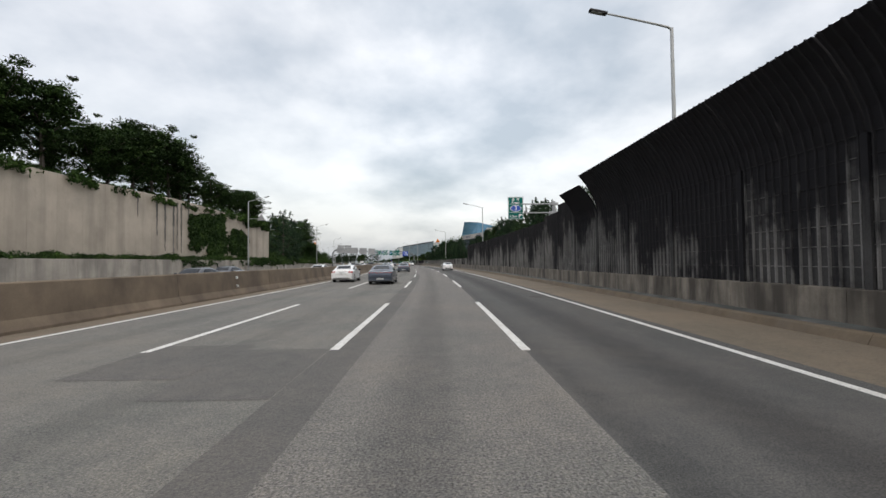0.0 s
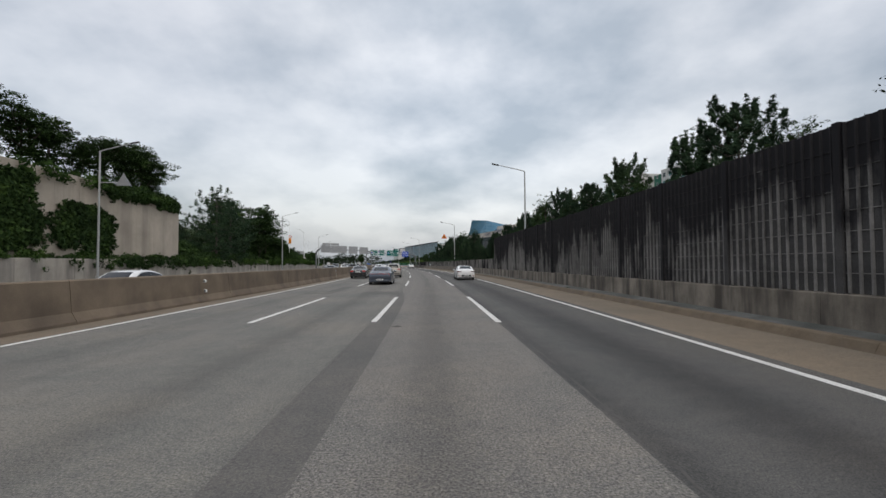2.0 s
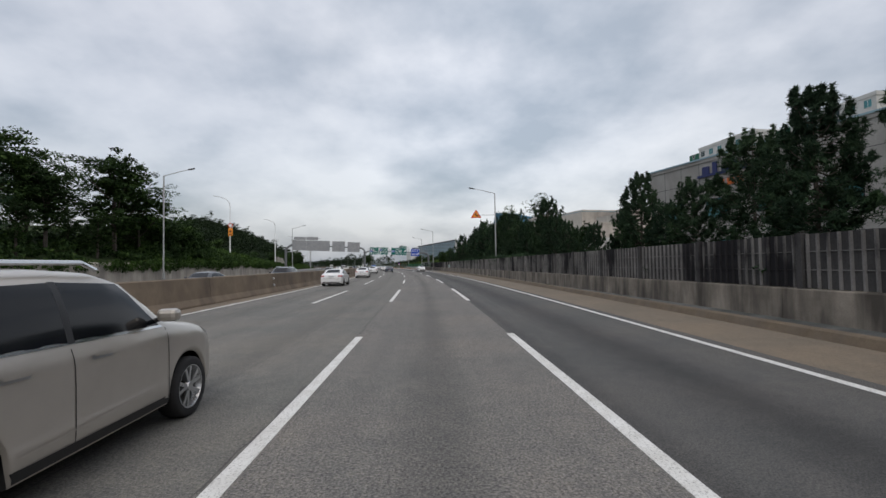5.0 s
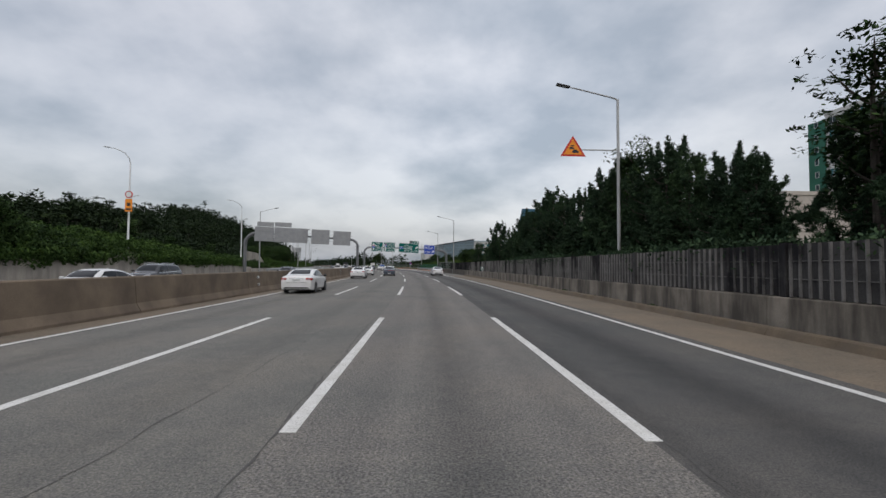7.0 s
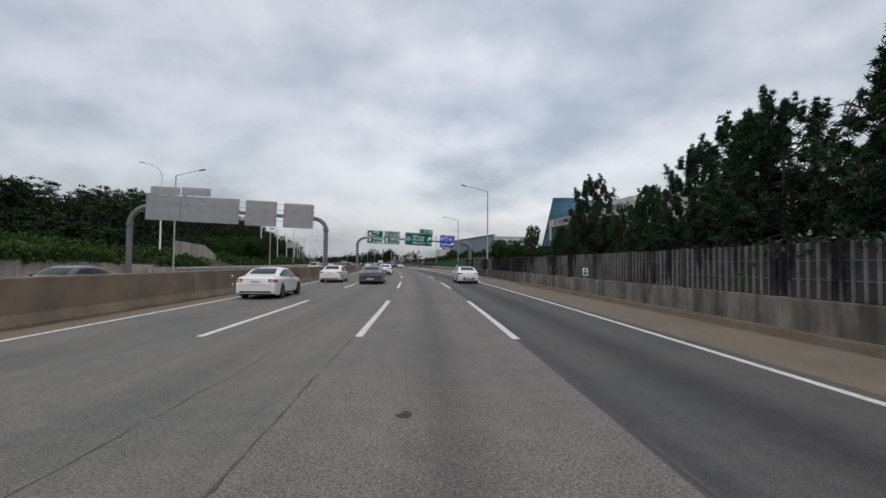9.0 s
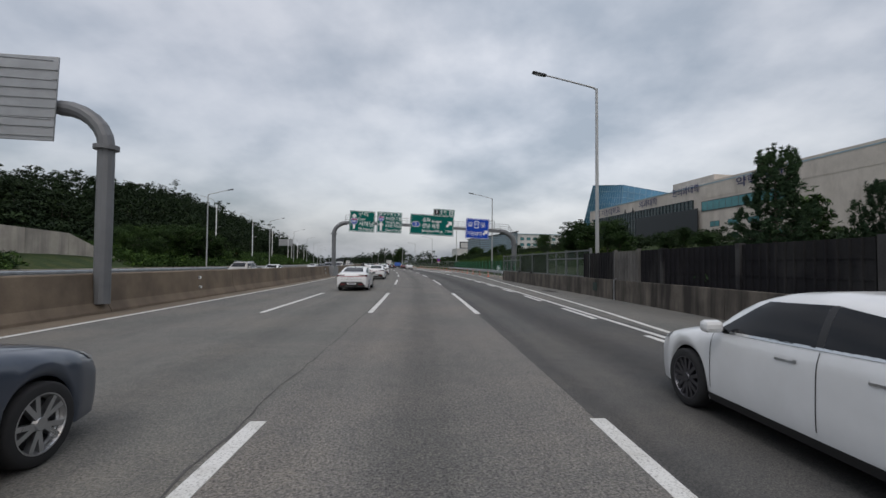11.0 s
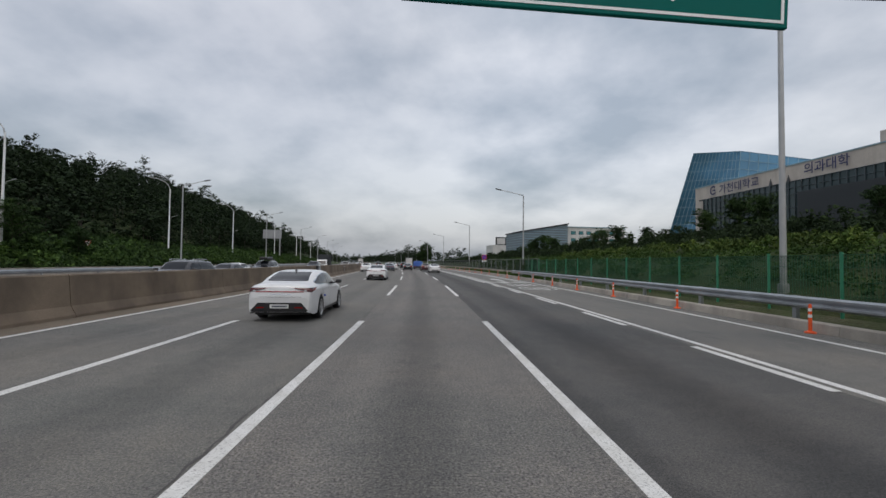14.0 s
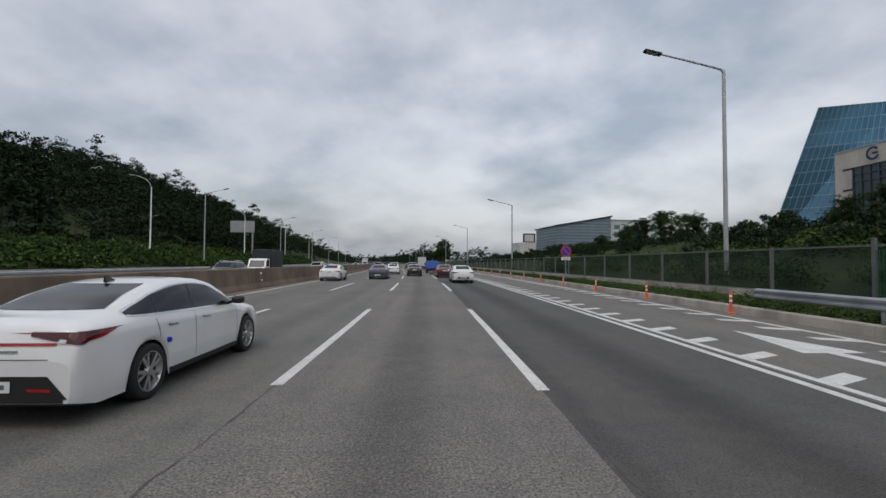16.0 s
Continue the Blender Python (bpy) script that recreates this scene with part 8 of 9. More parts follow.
def car(name, label, shape=SEDAN, length=4.8, half=0.92, paint=WHITE_PAINT, wheels=WHEEL, style="plain", category="car", group="cars on the motorway", grow=1.0):
    base = 2.82 * length / 4.8
    front_axle, rear_axle = length / 2 - 0.92 * length / 4.8, length / 2 - 0.92 * length / 4.8 - base
    v, f = shell(shape, length, half, rear_axle, front_axle, 0.20 if shape is not SUV else 0.26, 0.375 if shape is not SUV else 0.40)
    c = thing(name, Matrix(), label, category, group)
    body = part("body", mesh("body", v, f, True), paint, c)
    wr = Wrap(v, f)
    tall = shape is SUV
    H = 0.255 if tall else 0.0
    L = length

    def put(nm, side, corners, mat, lift=0.006, na=10, nb=5, lab="", host=c):
        pv, pf = wr.patch(side, corners, lift, na, nb)
        if pf:
            return part(nm, mesh(nm, pv, pf, True), mat, host, lab)

    yy = lambda q: (q - 0.5) * L
    # glass
    zr0, zr1 = (1.17, 1.60) if tall else (1.105, 1.375)
    if tall:
        put("rear_window", "rear", [(-0.62, zr0), (0.62, zr0), (0.52, zr1), (-0.52, zr1)], CAR_GLASS, 0.006, 12, 6)
    elif style == "fast":
        put("rear_window", "rear", [(-0.60, 1.125), (0.60, 1.125), (0.50, 1.375), (-0.50, 1.375)], CAR_GLASS, 0.006, 14, 8)
    else:
        put("rear_window", "rear", [(-0.60, 1.13), (0.60, 1.13), (0.50, 1.385), (-0.50, 1.385)], CAR_GLASS, 0.006, 14, 8)
    put("windscreen", "front", [(-0.62, 1.04 + H * 0.7), (0.62, 1.04 + H * 0.7), (0.53, 1.355 + H), (-0.53, 1.355 + H)], CAR_GLASS, 0.006, 14, 8)
    for side, k in (("right", 1), ("left", -1)):
        if tall:
            quads = [[(yy(0.07), 1.17), (yy(0.20), 1.15), (yy(0.20), 1.56), (yy(0.11), 1.54)], [(yy(0.215), 1.15), (yy(0.425), 1.12), (yy(0.425), 1.585), (yy(0.215), 1.565)], [(yy(0.44), 1.12), (yy(0.69), 1.10), (yy(0.60), 1.545), (yy(0.44), 1.585)]]
        else:
            quads = [[(yy(0.185), 1.045), (yy(0.245), 1.035), (yy(0.265), 1.235), (yy(0.235), 1.16)], [(yy(0.25), 1.03), (yy(0.425), 1.0), (yy(0.425), 1.335), (yy(0.272), 1.24)], [(yy(0.44), 0.995), (yy(0.70), 0.965), (yy(0.585), 1.31), (yy(0.44), 1.335)]]
        z0 = 1.09 if tall else 0.985
        if style in ("fast", "volvo", "slate"):
            # one dark arch of glass with a thin bright rim and a slim pillar
            rear_end = 0.155 if style == "fast" else 0.195
            low = arch([(0, 1.055), (0.10, 1.035), (0.5, 1.0), (1, 0.965)])
            top = arch([(0, 1.075), (0.09, 1.15), (0.22, 1.25), (0.40, 1.325), (0.56, 1.34), (0.72, 1.295), (0.88, 1.13), (1, 0.985)])
            rim_low, rim_top = [(t, z - 0.022) for t, z in low], [(t, z + 0.02) for t, z in top]
            for nm, a, b, mat, lift in (("window_trim", rim_low, rim_top, CHROME if style != "volvo" else TRIM_BLACK, 0.004), ("side_window", low, top, CAR_GLASS, 0.009)):
                pv, pf = wr.ribbon(side, yy(rear_end), yy(0.705), a, b, lift)
                part(nm, mesh(nm, pv, pf, True), mat, c)
            for q, w in ((0.43, 0.022), (0.255, 0.008)):
                put("pillar", side, [(yy(q) - w, z0 + 0.04), (yy(q) + w, z0 + 0.04), (yy(q + 0.012) + w, 1.22 if q < 0.3 else 1.325), (yy(q + 0.012) - w, 1.22 if q < 0.3 else 1.325)], TRIM_BLACK, 0.012, 1, 8)
        else:
            put("window_trim", side, [(quads[0][0][0] - 0.05, quads[0][0][1] - 0.025), (quads[2][1][0] + 0.05, quads[2][1][1] - 0.025), (quads[2][1][0] + 0.02, quads[2][1][1] + 0.0), (quads[0][0][0] - 0.02, quads[0][0][1] + 0.0)], CHROME, 0.006, 30, 2)
            for q in quads:
                put("side_window", side, q, CAR_GLASS, 0.006, 10, 8)
            put("pillar", side, [(yy(0.425), z0 + 0.02), (yy(0.44), z0 + 0.02), (yy(0.44), 1.335 + H), (yy(0.425), 1.335 + H)], TRIM_BLACK, 0.007, 1, 6)
        # shut lines, handles and sill
        for q0, q1 in ((0.245, 0.275), (0.43, 0.432), (0.71, 0.712)):
            put("shut_line", side, [(yy(q1) - 0.005, 0.34), (yy(q1) + 0.005, 0.34), (yy(q0) + 0.005, z0 - 0.02), (yy(q0) - 0.005, z0 - 0.02)], TRIM_BLACK, 0.003, 1, 10)
        for q in (0.295, 0.475):
            # grey patch below each handle, drawn in place of the handle's shadow
            put("handle_recess", side, [(yy(q) - 0.02, 0.835 + H * 0.45), (yy(q) + 0.21, 0.83 + H * 0.45), (yy(q) + 0.21, 0.862 + H * 0.45), (yy(q) - 0.02, 0.867 + H * 0.45)], ALLOY, 0.006, 4, 2)
            put("door_handle", side, [(yy(q), 0.855 + H * 0.45), (yy(q) + 0.19, 0.85 + H * 0.45), (yy(q) + 0.19, 0.88 + H * 0.45), (yy(q), 0.885 + H * 0.45)], paint if style != "slate" else CHROME, 0.022, 4, 2)
        put("sill_trim", side, [(rear_axle + 0.42, 0.205 + H * 0.3), (front_axle - 0.42, 0.205 + H * 0.3), (front_axle - 0.40, 0.285 + H * 0.3), (rear_axle + 0.40, 0.285 + H * 0.3)], TRIM_BLACK, 0.008, 12, 2)
        if style in ("fast", "plain"):
            put("side_crease", side, [(yy(0.30), 0.43), (yy(0.68), 0.49), (yy(0.68), 0.502), (yy(0.30), 0.442)], paint, 0.012, 14, 1)
        # mirror
        bm = soft_box(-0.10, 0.10, -0.07, 0.07, -0.065, 0.065, 0.045)
        bmesh.ops.transform(bm, matrix=Matrix.Translation((k * (half + 0.08), yy(0.675), 1.02 + H * 0.75)), verts=bm.verts)
        mi = part("wing_mirror", bm, TRIM_BLACK if style in ("fast", "volvo") else paint, c)
        part("mirror_arm", tube([(k * (half - 0.10), yy(0.685), 0.965 + H * 0.7), (k * (half + 0.03), yy(0.677), 1.0 + H * 0.75)], 0.025, 6), TRIM_BLACK, mi)
        # headlamp
        put("headlight", "front", [(k * 0.50, 0.66 + H * 0.6), (k * 0.80, 0.72 + H * 0.6), (k * 0.80, 0.80 + H * 0.6), (k * 0.50, 0.74 + H * 0.6)], LAMP_CLEAR, 0.008, 6, 3)
    put("grille", "front", [(-0.42, 0.40 + H * 0.5), (0.42, 0.40 + H * 0.5), (0.46, 0.66 + H * 0.5), (-0.46, 0.66 + H * 0.5)], TRIM_BLACK, 0.008, 8, 4)
    put("front_plate", "front", [(-0.26, 0.46), (0.26, 0.46), (0.26, 0.57), (-0.26, 0.57)], PLATE, 0.02, 2, 1)
    # rear end
    zb = 0.10 if tall else 0.0
    plate_z = {"fast": 0.445, "slate": 0.43, "volvo": 0.80, "elan": 0.46, "plain": 0.78}[style] + zb
    if style == "fast":
        for k in (1, -1):
            put("tail_light", "rear", [(k * 0.40, 0.925), (k * 0.86, 0.835), (k * 0.885, 0.955), (k * 0.40, 0.962)], TAIL_DARK, 0.014, 40, 14, "dark red swept tail light")
            put("tail_light_side", "right" if k > 0 else "left", [(yy(0.012), 0.85), (yy(0.07), 0.885), (yy(0.115), 0.955), (yy(0.012), 0.955)], TAIL_RED, 0.012, 16, 8, "red wrap-round tail light")
            put("lamp_insert", "rear", [(k * 0.66, 0.866), (k * 0.74, 0.852), (k * 0.75, 0.888), (k * 0.69, 0.896)], LAMP_CLEAR, 0.017, 12, 8)
        put("light_bar", "rear", [(-0.66, 0.835), (0.66, 0.835), (0.66, 0.862), (-0.66, 0.862)], TAIL_RED, 0.010, 14, 1, "thin red light bar")
        put("bumper_lip", "rear", [(-0.76, 0.285), (0.76, 0.285), (0.76, 0.325), (-0.76, 0.325)], TRIM_BLACK, 0.008, 18, 1, "black lower lip")
        put("boot_line", "rear", [(-0.60, 0.70), (0.60, 0.70), (0.60, 0.708), (-0.60, 0.708)], TRIM_BLACK, 0.004, 12, 1)
        put("bumper_insert", "rear", [(-0.80, 0.32), (0.80, 0.32), (0.60, 0.545), (-0.60, 0.545)], TRIM_BLACK, 0.006, 20, 6, "black lower bumper insert")
        for k in (1, -1):
            put("reflector", "rear", [(k * 0.42, 0.40), (k * 0.64, 0.39), (k * 0.64, 0.42), (k * 0.42, 0.43)], TAIL_RED, 0.012, 4, 1)
        put("badge_letters", "rear", [(-0.30, 0.765), (0.30, 0.765), (0.30, 0.79), (-0.30, 0.79)], CHROME, 0.009, 12, 1)
    elif style == "slate":
        put("light_bar", "rear", [(-0.84, 0.86), (0.84, 0.86), (0.84, 0.882), (-0.84, 0.882)], TAIL_RED, 0.010, 18, 1, "thin red light bar across the tail")
        put("shadow_gap", "rear", [(-0.84, 0.885), (0.84, 0.885), (0.84, 0.90), (-0.84, 0.90)], TRIM_BLACK, 0.010, 18, 1)
        put("bumper_line", "rear", [(-0.86, 0.515), (0.86, 0.515), (0.86, 0.545), (-0.86, 0.545)], TRIM_BLACK, 0.009, 18, 1)
        put("chrome_strip", "rear", [(-0.82, 0.335), (0.82, 0.335), (0.82, 0.352), (-0.82, 0.352)], CHROME, 0.010, 18, 1)
        pv, pf = ellipse(0, 0.97, 0.085, 0.045, 0)
        sp_ = wr.spot("rear", 0, 0.97, 0.012)
        part("badge", moved((pv, pf), Matrix.Translation((0, sp_.y - 0.006, 0))), CHROME, c, "plain oval badge")
    elif style == "volvo":
        for k in (1, -1):
            put("tail_light", "rear", [(k * 0.56, 0.80), (k * 0.87, 0.78), (k * 0.875, 0.91), (k * 0.56, 0.93)], TAIL_RED, 0.012, 18, 8, "bright red tail light")
            put("tail_light_side", "right" if k > 0 else "left", [(yy(0.010), 0.78), (yy(0.06), 0.80), (yy(0.08), 0.88), (yy(0.010), 0.92)], TAIL_RED, 0.010, 6, 4)
            put("lamp_insert", "rear", [(k * 0.64, 0.83), (k * 0.80, 0.82), (k * 0.80, 0.855), (k * 0.64, 0.865)], LAMP_CLEAR, 0.014, 3, 1)
        put("bumper_insert", "rear", [(-0.74, 0.31), (0.74, 0.31), (0.66, 0.385), (-0.66, 0.385)], TRIM_BLACK, 0.006, 14, 2)
        put("chrome_strip", "rear", [(-0.42, 0.885), (0.42, 0.885), (0.42, 0.90), (-0.42, 0.90)], CHROME, 0.010, 8, 1)
        put("boot_line", "rear", [(-0.6, 0.66), (0.6, 0.66), (0.6, 0.667), (-0.6, 0.667)], TRIM_BLACK, 0.004, 10, 1)
    elif style == "elan":
        for k in (1, -1):
            put("tail_light", "rear", [(k * 0.44, 0.845), (k * 0.86, 0.78), (k * 0.875, 0.915), (k * 0.46, 0.885)], TAIL_DARK, 0.012, 18, 8, "dark red wedge tail light")
            put("tail_light_side", "right" if k > 0 else "left", [(yy(0.010), 0.79), (yy(0.05), 0.81), (yy(0.085), 0.90), (yy(0.010), 0.915)], TAIL_RED, 0.010, 6, 4)
            put("reflector", "rear", [(k * 0.56, 0.42), (k * 0.80, 0.44), (k * 0.80, 0.475), (k * 0.56, 0.455)], TAIL_RED, 0.012, 4, 1)
        put("bumper_insert", "rear", [(-0.52, 0.36), (0.52, 0.36), (0.44, 0.53), (-0.44, 0.53)], TRIM_BLACK, 0.006, 12, 3)
        put("bumper_lip", "rear", [(-0.80, 0.30), (0.80, 0.30), (0.80, 0.33), (-0.80, 0.33)], CHROME, 0.008, 14, 1)
    else:
        for k in (1, -1):
            put("tail_light", "rear", [(k * 0.50, 0.80 + zb * 1.6), (k * 0.87, 0.79 + zb * 1.6), (k * 0.87, 0.92 + zb * 1.6), (k * 0.50, 0.92 + zb * 1.6)], TAIL_RED, 0.010, 8, 4, "red tail light")
        put("bumper_insert", "rear", [(-0.74, 0.32 + zb), (0.74, 0.32 + zb), (0.70, 0.42 + zb), (-0.70, 0.42 + zb)], TRIM_BLACK, 0.006, 12, 2)
    pl = put("number_plate", "rear", [(-0.26, plate_z - 0.055), (0.26, plate_z - 0.055), (0.26, plate_z + 0.055), (-0.26, plate_z + 0.055)], PLATE, 0.016, 2, 1)
    if pl:
        put("plate_bar", "rear", [(-0.20, plate_z - 0.022), (0.21, plate_z - 0.022), (0.21, plate_z + 0.022), (-0.20, plate_z + 0.022)], PLATE_BAR, 0.019, 2, 1, "", pl)
    # roof fin, underside and wheels
    rt = wr.spot("top", 0, yy(0.34), 0.0)
    if rt is not None:
        part("roof_fin", ([(-0.025, rt.y - 0.10, rt.z - 0.01), (0.025, rt.y - 0.10, rt.z - 0.01), (0, rt.y + 0.14, rt.z - 0.01), (0, rt.y - 0.12, rt.z + 0.075), (0, rt.y - 0.05, rt.z + 0.075)], [(0, 1, 3), (1, 2, 4, 3), (2, 0, 3, 4), (0, 2, 1)]), TRIM_BLACK if style in ("fast", "slate") else paint, c)
    if tall:
        for k in (1, -1):
            part("roof_rail", tube([(k * 0.60, yy(0.16), 1.69), (k * 0.61, yy(0.19), 1.745), (k * 0.62, yy(0.52), 1.745), (k * 0.61, yy(0.56), 1.68)], 0.022, 6), CHROME, c)
    part("underbody", boxes([(-half * 0.80, half * 0.80, -L * 0.455, L * 0.455, 0.19, 0.62), (-half * 0.62, half * 0.62, -L * 0.47, L * 0.47, 0.24, 0.5)]), TRIM_BLACK, c)
    k = grow
    for x, turn in ((half - 0.115, 0), (-half + 0.115, 180)):
        for y in (rear_axle, front_axle):
            m = Matrix.Translation((x, y, 0.335 * k)) @ Matrix.Rotation(radians(turn), 4, "Z") @ Matrix.Rotation(1.3 * y, 4, "X") @ Matrix.Scale(k, 4)
            w = part("wheel", wheels[0], TYRE, c)
            w.matrix_local = m
            part("rim", wheels[1], ALLOY, w)
            part("brake_disc", wheels[2], TRIM_BLACK, w)
    return c


ONWARD, ONCOMING = 0.0, 180.0
sonata = car("sedan", "white fastback sedan with black trim and red light bar", FASTBACK, 4.9, 0.93, WHITE_PAINT, WHEEL, "fast")
sonata.matrix_world = M(290.0, -2.25, 0, ONWARD)
pv, pf = tube([(0.93, -1.03, 0.66), (0.965, -1.03, 0.66)], [0.035, 0.03], 8)
part("blue_door_guard", (pv, pf), SIGN_BLUE, sonata, "small blue foam door guard")
slate = car("sedan", "slate blue sedan with a thin red light bar", SEDAN, 5.0, 0.94, SLATE_PAINT, WHEEL, "slate")
slate.matrix_world = M(36.7, -2.05, 0, ONWARD)
elan = car("sedan", "white compact sedan with dark wedge tail lights", FASTBACK, 4.62, 0.90, WHITE_PAINT, WHEEL_DARK, "elan")
elan.matrix_world = M(320.9, 5.3, 0, ONWARD)
volvo = car("sedan", "white sedan with bright red tail lights and dark wheels", SEDAN, 4.65, 0.93, WHITE_PAINT, WHEEL_DARK, "volvo")
volvo.matrix_world = M(128.2, -5.95, 0, ONWARD)
old_white = car("sedan", "white sedan with red tail lights beside the median", SEDAN, 4.85, 0.93, WHITE_PAINT, WHEEL, "volvo")
old_white.matrix_world = M(41.2, -5.75, 0, ONWARD)
wine = car("sedan", "dark red and black sedan in the fast lane", SEDAN, 4.9, 0.93, WINE_PAINT, WHEEL, "plain")
wine.matrix_world = M(334.1, 4.7, 0, ONWARD)
black = car("sedan", "black sedan with red tail lights", SEDAN, 4.85, 0.93, BLACK_PAINT, WHEEL, "plain")
black.matrix_world = M(338.8, 1.35, 0, ONWARD)
taxi = car("estate_car", "beige silver estate car with red tail lights", SUV, 4.4, 0.90, SILVER_PAINT, WHEEL, "plain")
taxi.matrix_world = M(372.0, -1.9, 0, ONWARD)
jeep = car("estate_car", "black tall estate car with tinted windows", SUV, 4.7, 0.93, BLACK_PAINT, WHEEL, "plain")
jeep.matrix_world = M(368.0, 1.5, 0, ONWARD)
grey = car("sedan", "dark grey sedan far ahead", SEDAN, 4.9, 0.93, GREY_PAINT, WHEEL, "plain")
grey.matrix_world = M(386, -2.2, 0, ONWARD)
tagged(copy_thing(slate, M(328.8, -2.3, 0, ONWARD)), "slate blue sedan with red tail lights far ahead")
for s, d in ((324.4, -6.2), (347.2, -1.6), (392, -5.5)):
    tagged(copy_thing(volvo, M(s, d, 0, ONWARD)), "white sedan far ahead with red tail lights")
for s, d in ((402, 1.6), (425, -1.8)):
    copy_thing(black, M(s, d, 0, ONWARD))
for s, d in ((376, -5.4), (440, -5.4)):
    tagged(copy_thing(jeep, M(s, d, 0, ONWARD)), "black tall estate car far ahead")
for proto, s, d, lab in ((slate, 74.6, -2.1, "slate blue sedan with a thin red light bar"), (elan, 83.0, 5.7, "white compact sedan with dark wedge tail lights"), (volvo, 152.6, -5.95, "white sedan with bright red tail lights"), (volvo, 182.5, -5.95, "white sedan with bright red tail lights"),
                         (black, 90.0, -5.9, "black sedan with red tail lights"), (taxi, 92.5, -2.0, "beige silver estate car with red tail lights"), (old_white, 200.0, -5.9, "white sedan with red tail lights beside the median"), (slate, 197.3, -2.3, "slate blue sedan with a thin red light bar"), (elan, 198.8, 5.7, "white compact sedan with dark wedge tail lights")):
    tagged(copy_thing(proto, M(s, d, 0, ONWARD)), lab)
for s in (223.7, 242.4, 261.6):
    tagged(copy_thing(sonata, M(s, -2.25, 0, ONWARD)), "white fastback sedan with black trim and alloy wheels")
boxed = copy_thing(jeep, M(295.7, -14.8, 0, ONCOMING))
tagged(boxed, "dark tall estate car with a roof box on the opposite lanes")
part("roof_box", soft_box(-0.42, 0.42, -1.3, 0.75, 1.78, 2.12, 0.1), TRIM_BLACK, boxed, "black rounded roof box")
# on the opposite lanes, coming towards the camera
for proto, s, d, lab in ((grey, 33.0, -14.6, "dark sedan on the opposite lanes"), (grey, 45.5, -18.2, "grey sedan on the opposite lanes"), (old_white, 58.0, -12.2, "white sedan on the opposite lanes"), (grey, 123.0, -14.8, "dark sedan on the opposite lanes"), (jeep, 132.0, -11.6, "black tall estate car with roof rails on the opposite lanes"),
                         (elan, 147.0, -14.8, "white sedan on the opposite lanes"), (jeep, 158.0, -18.2, "dark tall estate car on the opposite lanes"), (grey, 181.5, -14.8, "dark sedan on the opposite lanes"), (taxi, 238.5, -14.8, "pale estate car on the opposite lanes"), (elan, 249, -14.8, "white sedan on the opposite lanes"),
                         (jeep, 272.0, -11.6, "black tall estate car with roof rails on the opposite lanes"), (grey, 285.8, -14.8, "dark sedan on the opposite lanes"), (elan, 296.5, -18.2, "white sedan on the opposite lanes"), (jeep, 322.0, -14.8, "black tall estate car on the opposite lanes"), (taxi, 345, -12.0, "pale estate car on the opposite lanes"), (grey, 372, -15, "dark sedan on the opposite lanes"), (elan, 398, -12, "white sedan on the opposite lanes"), (grey, 430, -18, "dark sedan on the opposite lanes")):
    tagged(copy_thing(proto, M(s, d, 0, ONCOMING)), lab, "car", "cars on the opposite lanes")


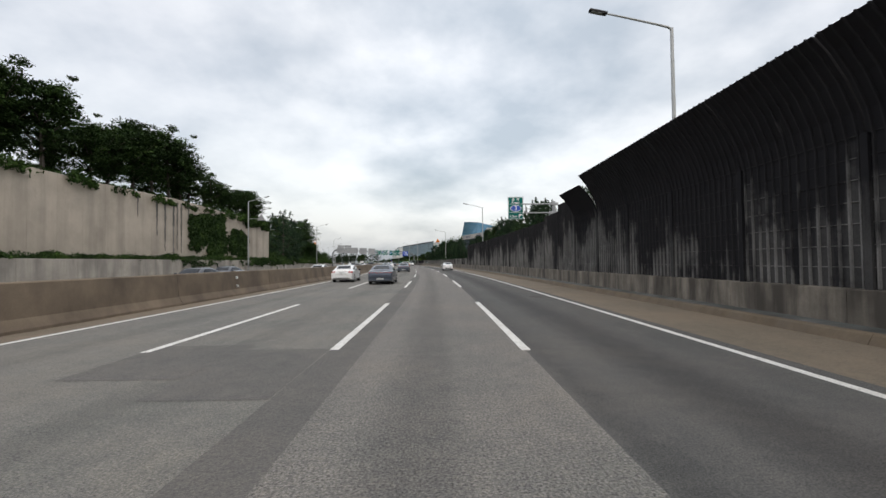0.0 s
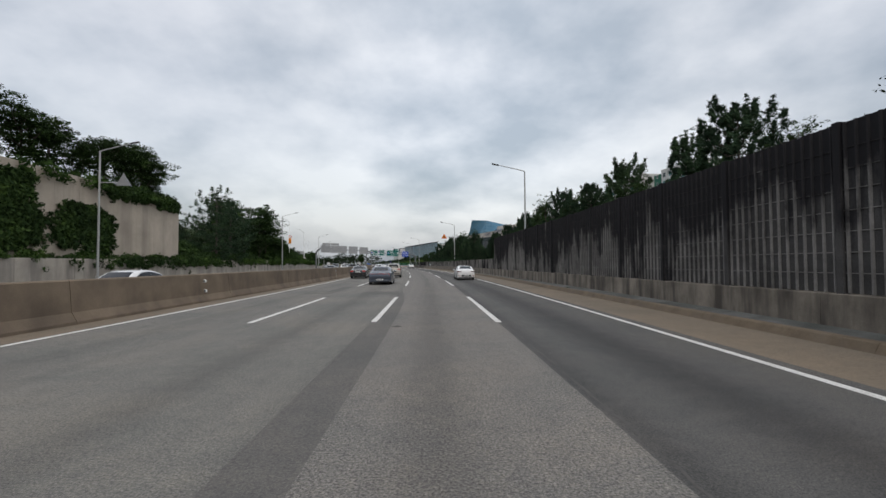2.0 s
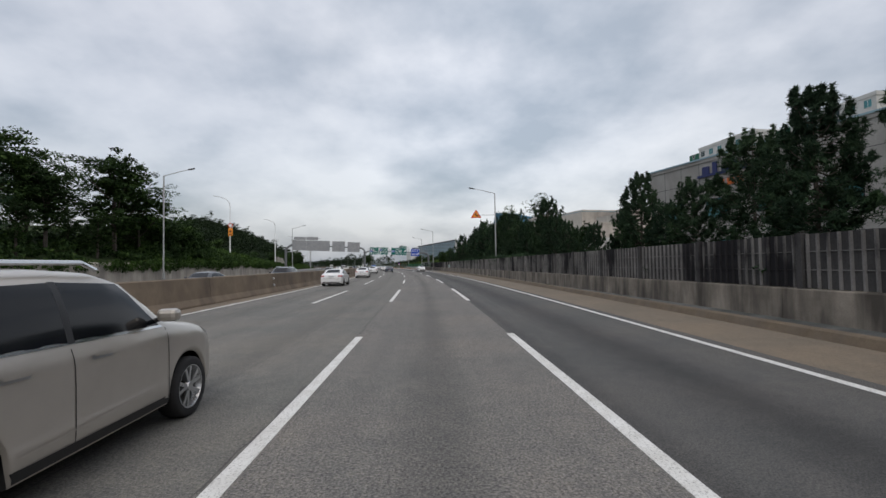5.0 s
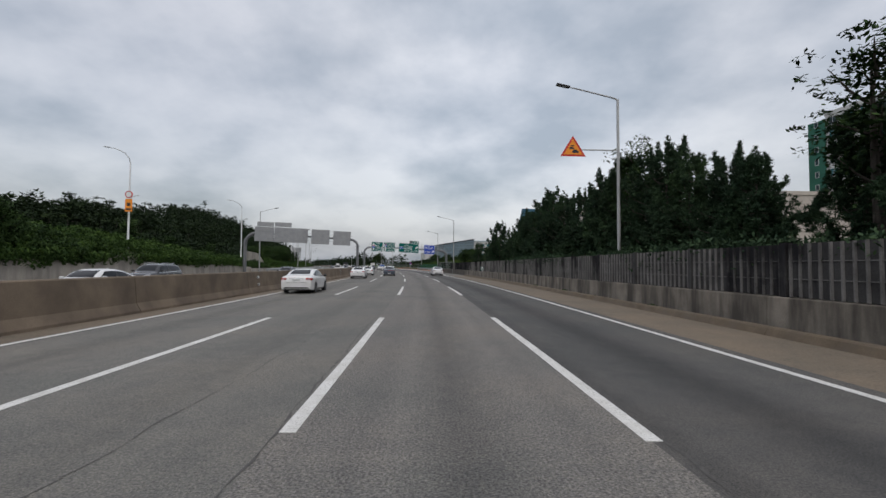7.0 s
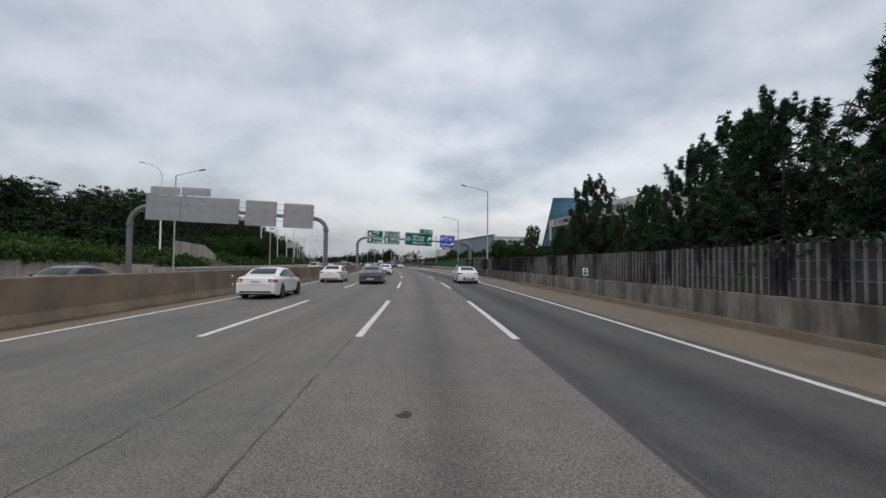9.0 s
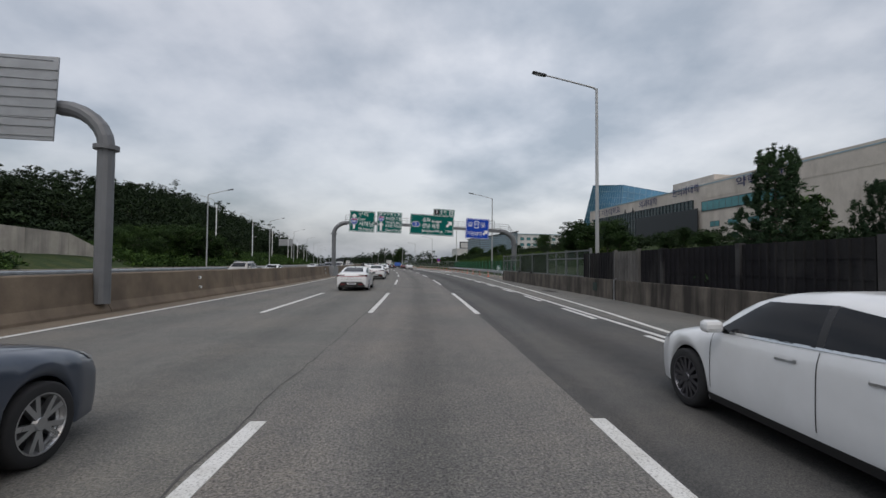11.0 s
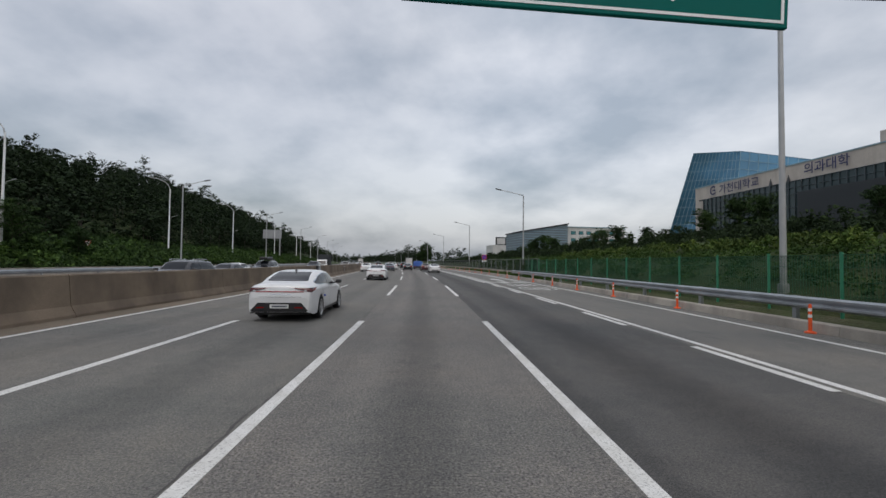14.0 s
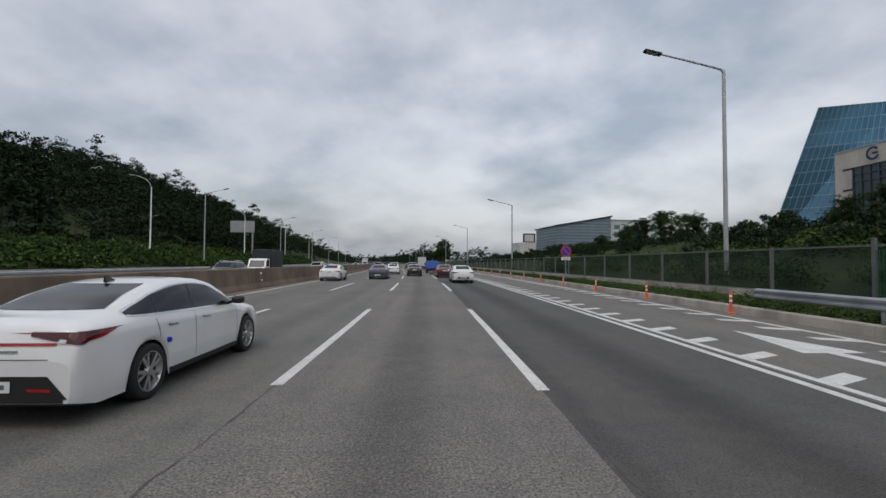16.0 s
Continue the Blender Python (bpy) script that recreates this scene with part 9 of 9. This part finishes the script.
def truck(label, cab_mat, box_mat, box_h, m):
    t = thing("box_truck", m, label, "truck")
    part("chassis", boxes([(-0.5, 0.5, -2.9, 2.6, 0.45, 0.7)]), TRIM_BLACK, t)
    part("cargo_box", soft_box(-1.0, 1.0, -2.9, 1.0, 0.75, box_h, 0.04), box_mat, t, "ribbed cargo box")
    for k in range(9):
        y = -2.7 + 0.42 * k
        part("box_rib", boxes([(1.0, 1.02, y - 0.02, y + 0.02, 0.8, box_h - 0.05), (-1.02, -1.0, y - 0.02, y + 0.02, 0.8, box_h - 0.05)]), box_mat, t)
    part("rear_door", boxes([(-0.96, -0.02, -2.925, -2.9, 0.8, box_h - 0.08), (0.02, 0.96, -2.925, -2.9, 0.8, box_h - 0.08)]), box_mat, t)
    v = [(x, y, z) for x in (-0.86, 0.86) for y, z in ((1.15, 0.5), (2.55, 0.5), (2.62, 1.05), (2.2, 1.9), (1.95, 2.0), (1.15, 2.0))]
    cab = part("cab", (v, [(0, 1, 2, 3, 4, 5), (11, 10, 9, 8, 7, 6)] + [(k, (k + 1) % 6, 6 + (k + 1) % 6, 6 + k)[::-1] for k in range(6)]), cab_mat, t)
    part("windscreen", ([(-0.76, 2.60, 1.15), (0.76, 2.60, 1.15), (0.72, 2.25, 1.82), (-0.72, 2.25, 1.82)], [(0, 1, 2, 3)]), CAR_GLASS, cab)
    for k in (1, -1):
        part("side_window", boxes([(min(k * 0.862, k * 0.868), max(k * 0.862, k * 0.868), 1.35, 2.15, 1.2, 1.8)]), CAR_GLASS, cab)
        part("headlight", boxes([(min(k * 0.5, k * 0.8), max(k * 0.5, k * 0.8), 2.56, 2.62, 0.72, 0.9)]), LAMP_CLEAR, cab)
        part("tail_light", boxes([(min(k * 0.75, k * 0.95), max(k * 0.75, k * 0.95), -2.95, -2.9, 0.55, 0.7)]), TAIL_RED, t)
        part("wing_mirror", soft_box(min(k * 0.95, k * 1.1), max(k * 0.95, k * 1.1), 2.2, 2.28, 1.25, 1.6, 0.02), TRIM_BLACK, cab)
        for y in (-1.9, 1.75):
            w = part("wheel", WHEEL[0], TYRE, t)
            w.matrix_local = Matrix.Translation((k * 0.78, y, 0.335)) @ Matrix.Rotation(radians(0 if k > 0 else 180), 4, "Z")
            part("rim", WHEEL[1], ALLOY, w)
    part("rear_bumper", boxes([(-0.9, 0.9, -2.98, -2.88, 0.42, 0.54)]), TRIM_BLACK, t)
    return t


truck("white box truck with a dark grey cargo box", WHITE_PAINT, FRAME_DARK, 2.95, M(331.0, -14.6, 0, ONCOMING))
truck("blue box truck far ahead", BLUE_PAINT, BLUE_PAINT, 1.85, M(352.5, 4.3, 0, ONWARD))
truck("white box truck far ahead", WHITE_PAINT, RENDER_WHITE, 3.1, M(402.0, 5.2, 0, ONWARD))
truck("white box truck on the opposite lanes", WHITE_PAINT, RENDER_WHITE, 3.1, M(455.0, -13, 0, ONCOMING))
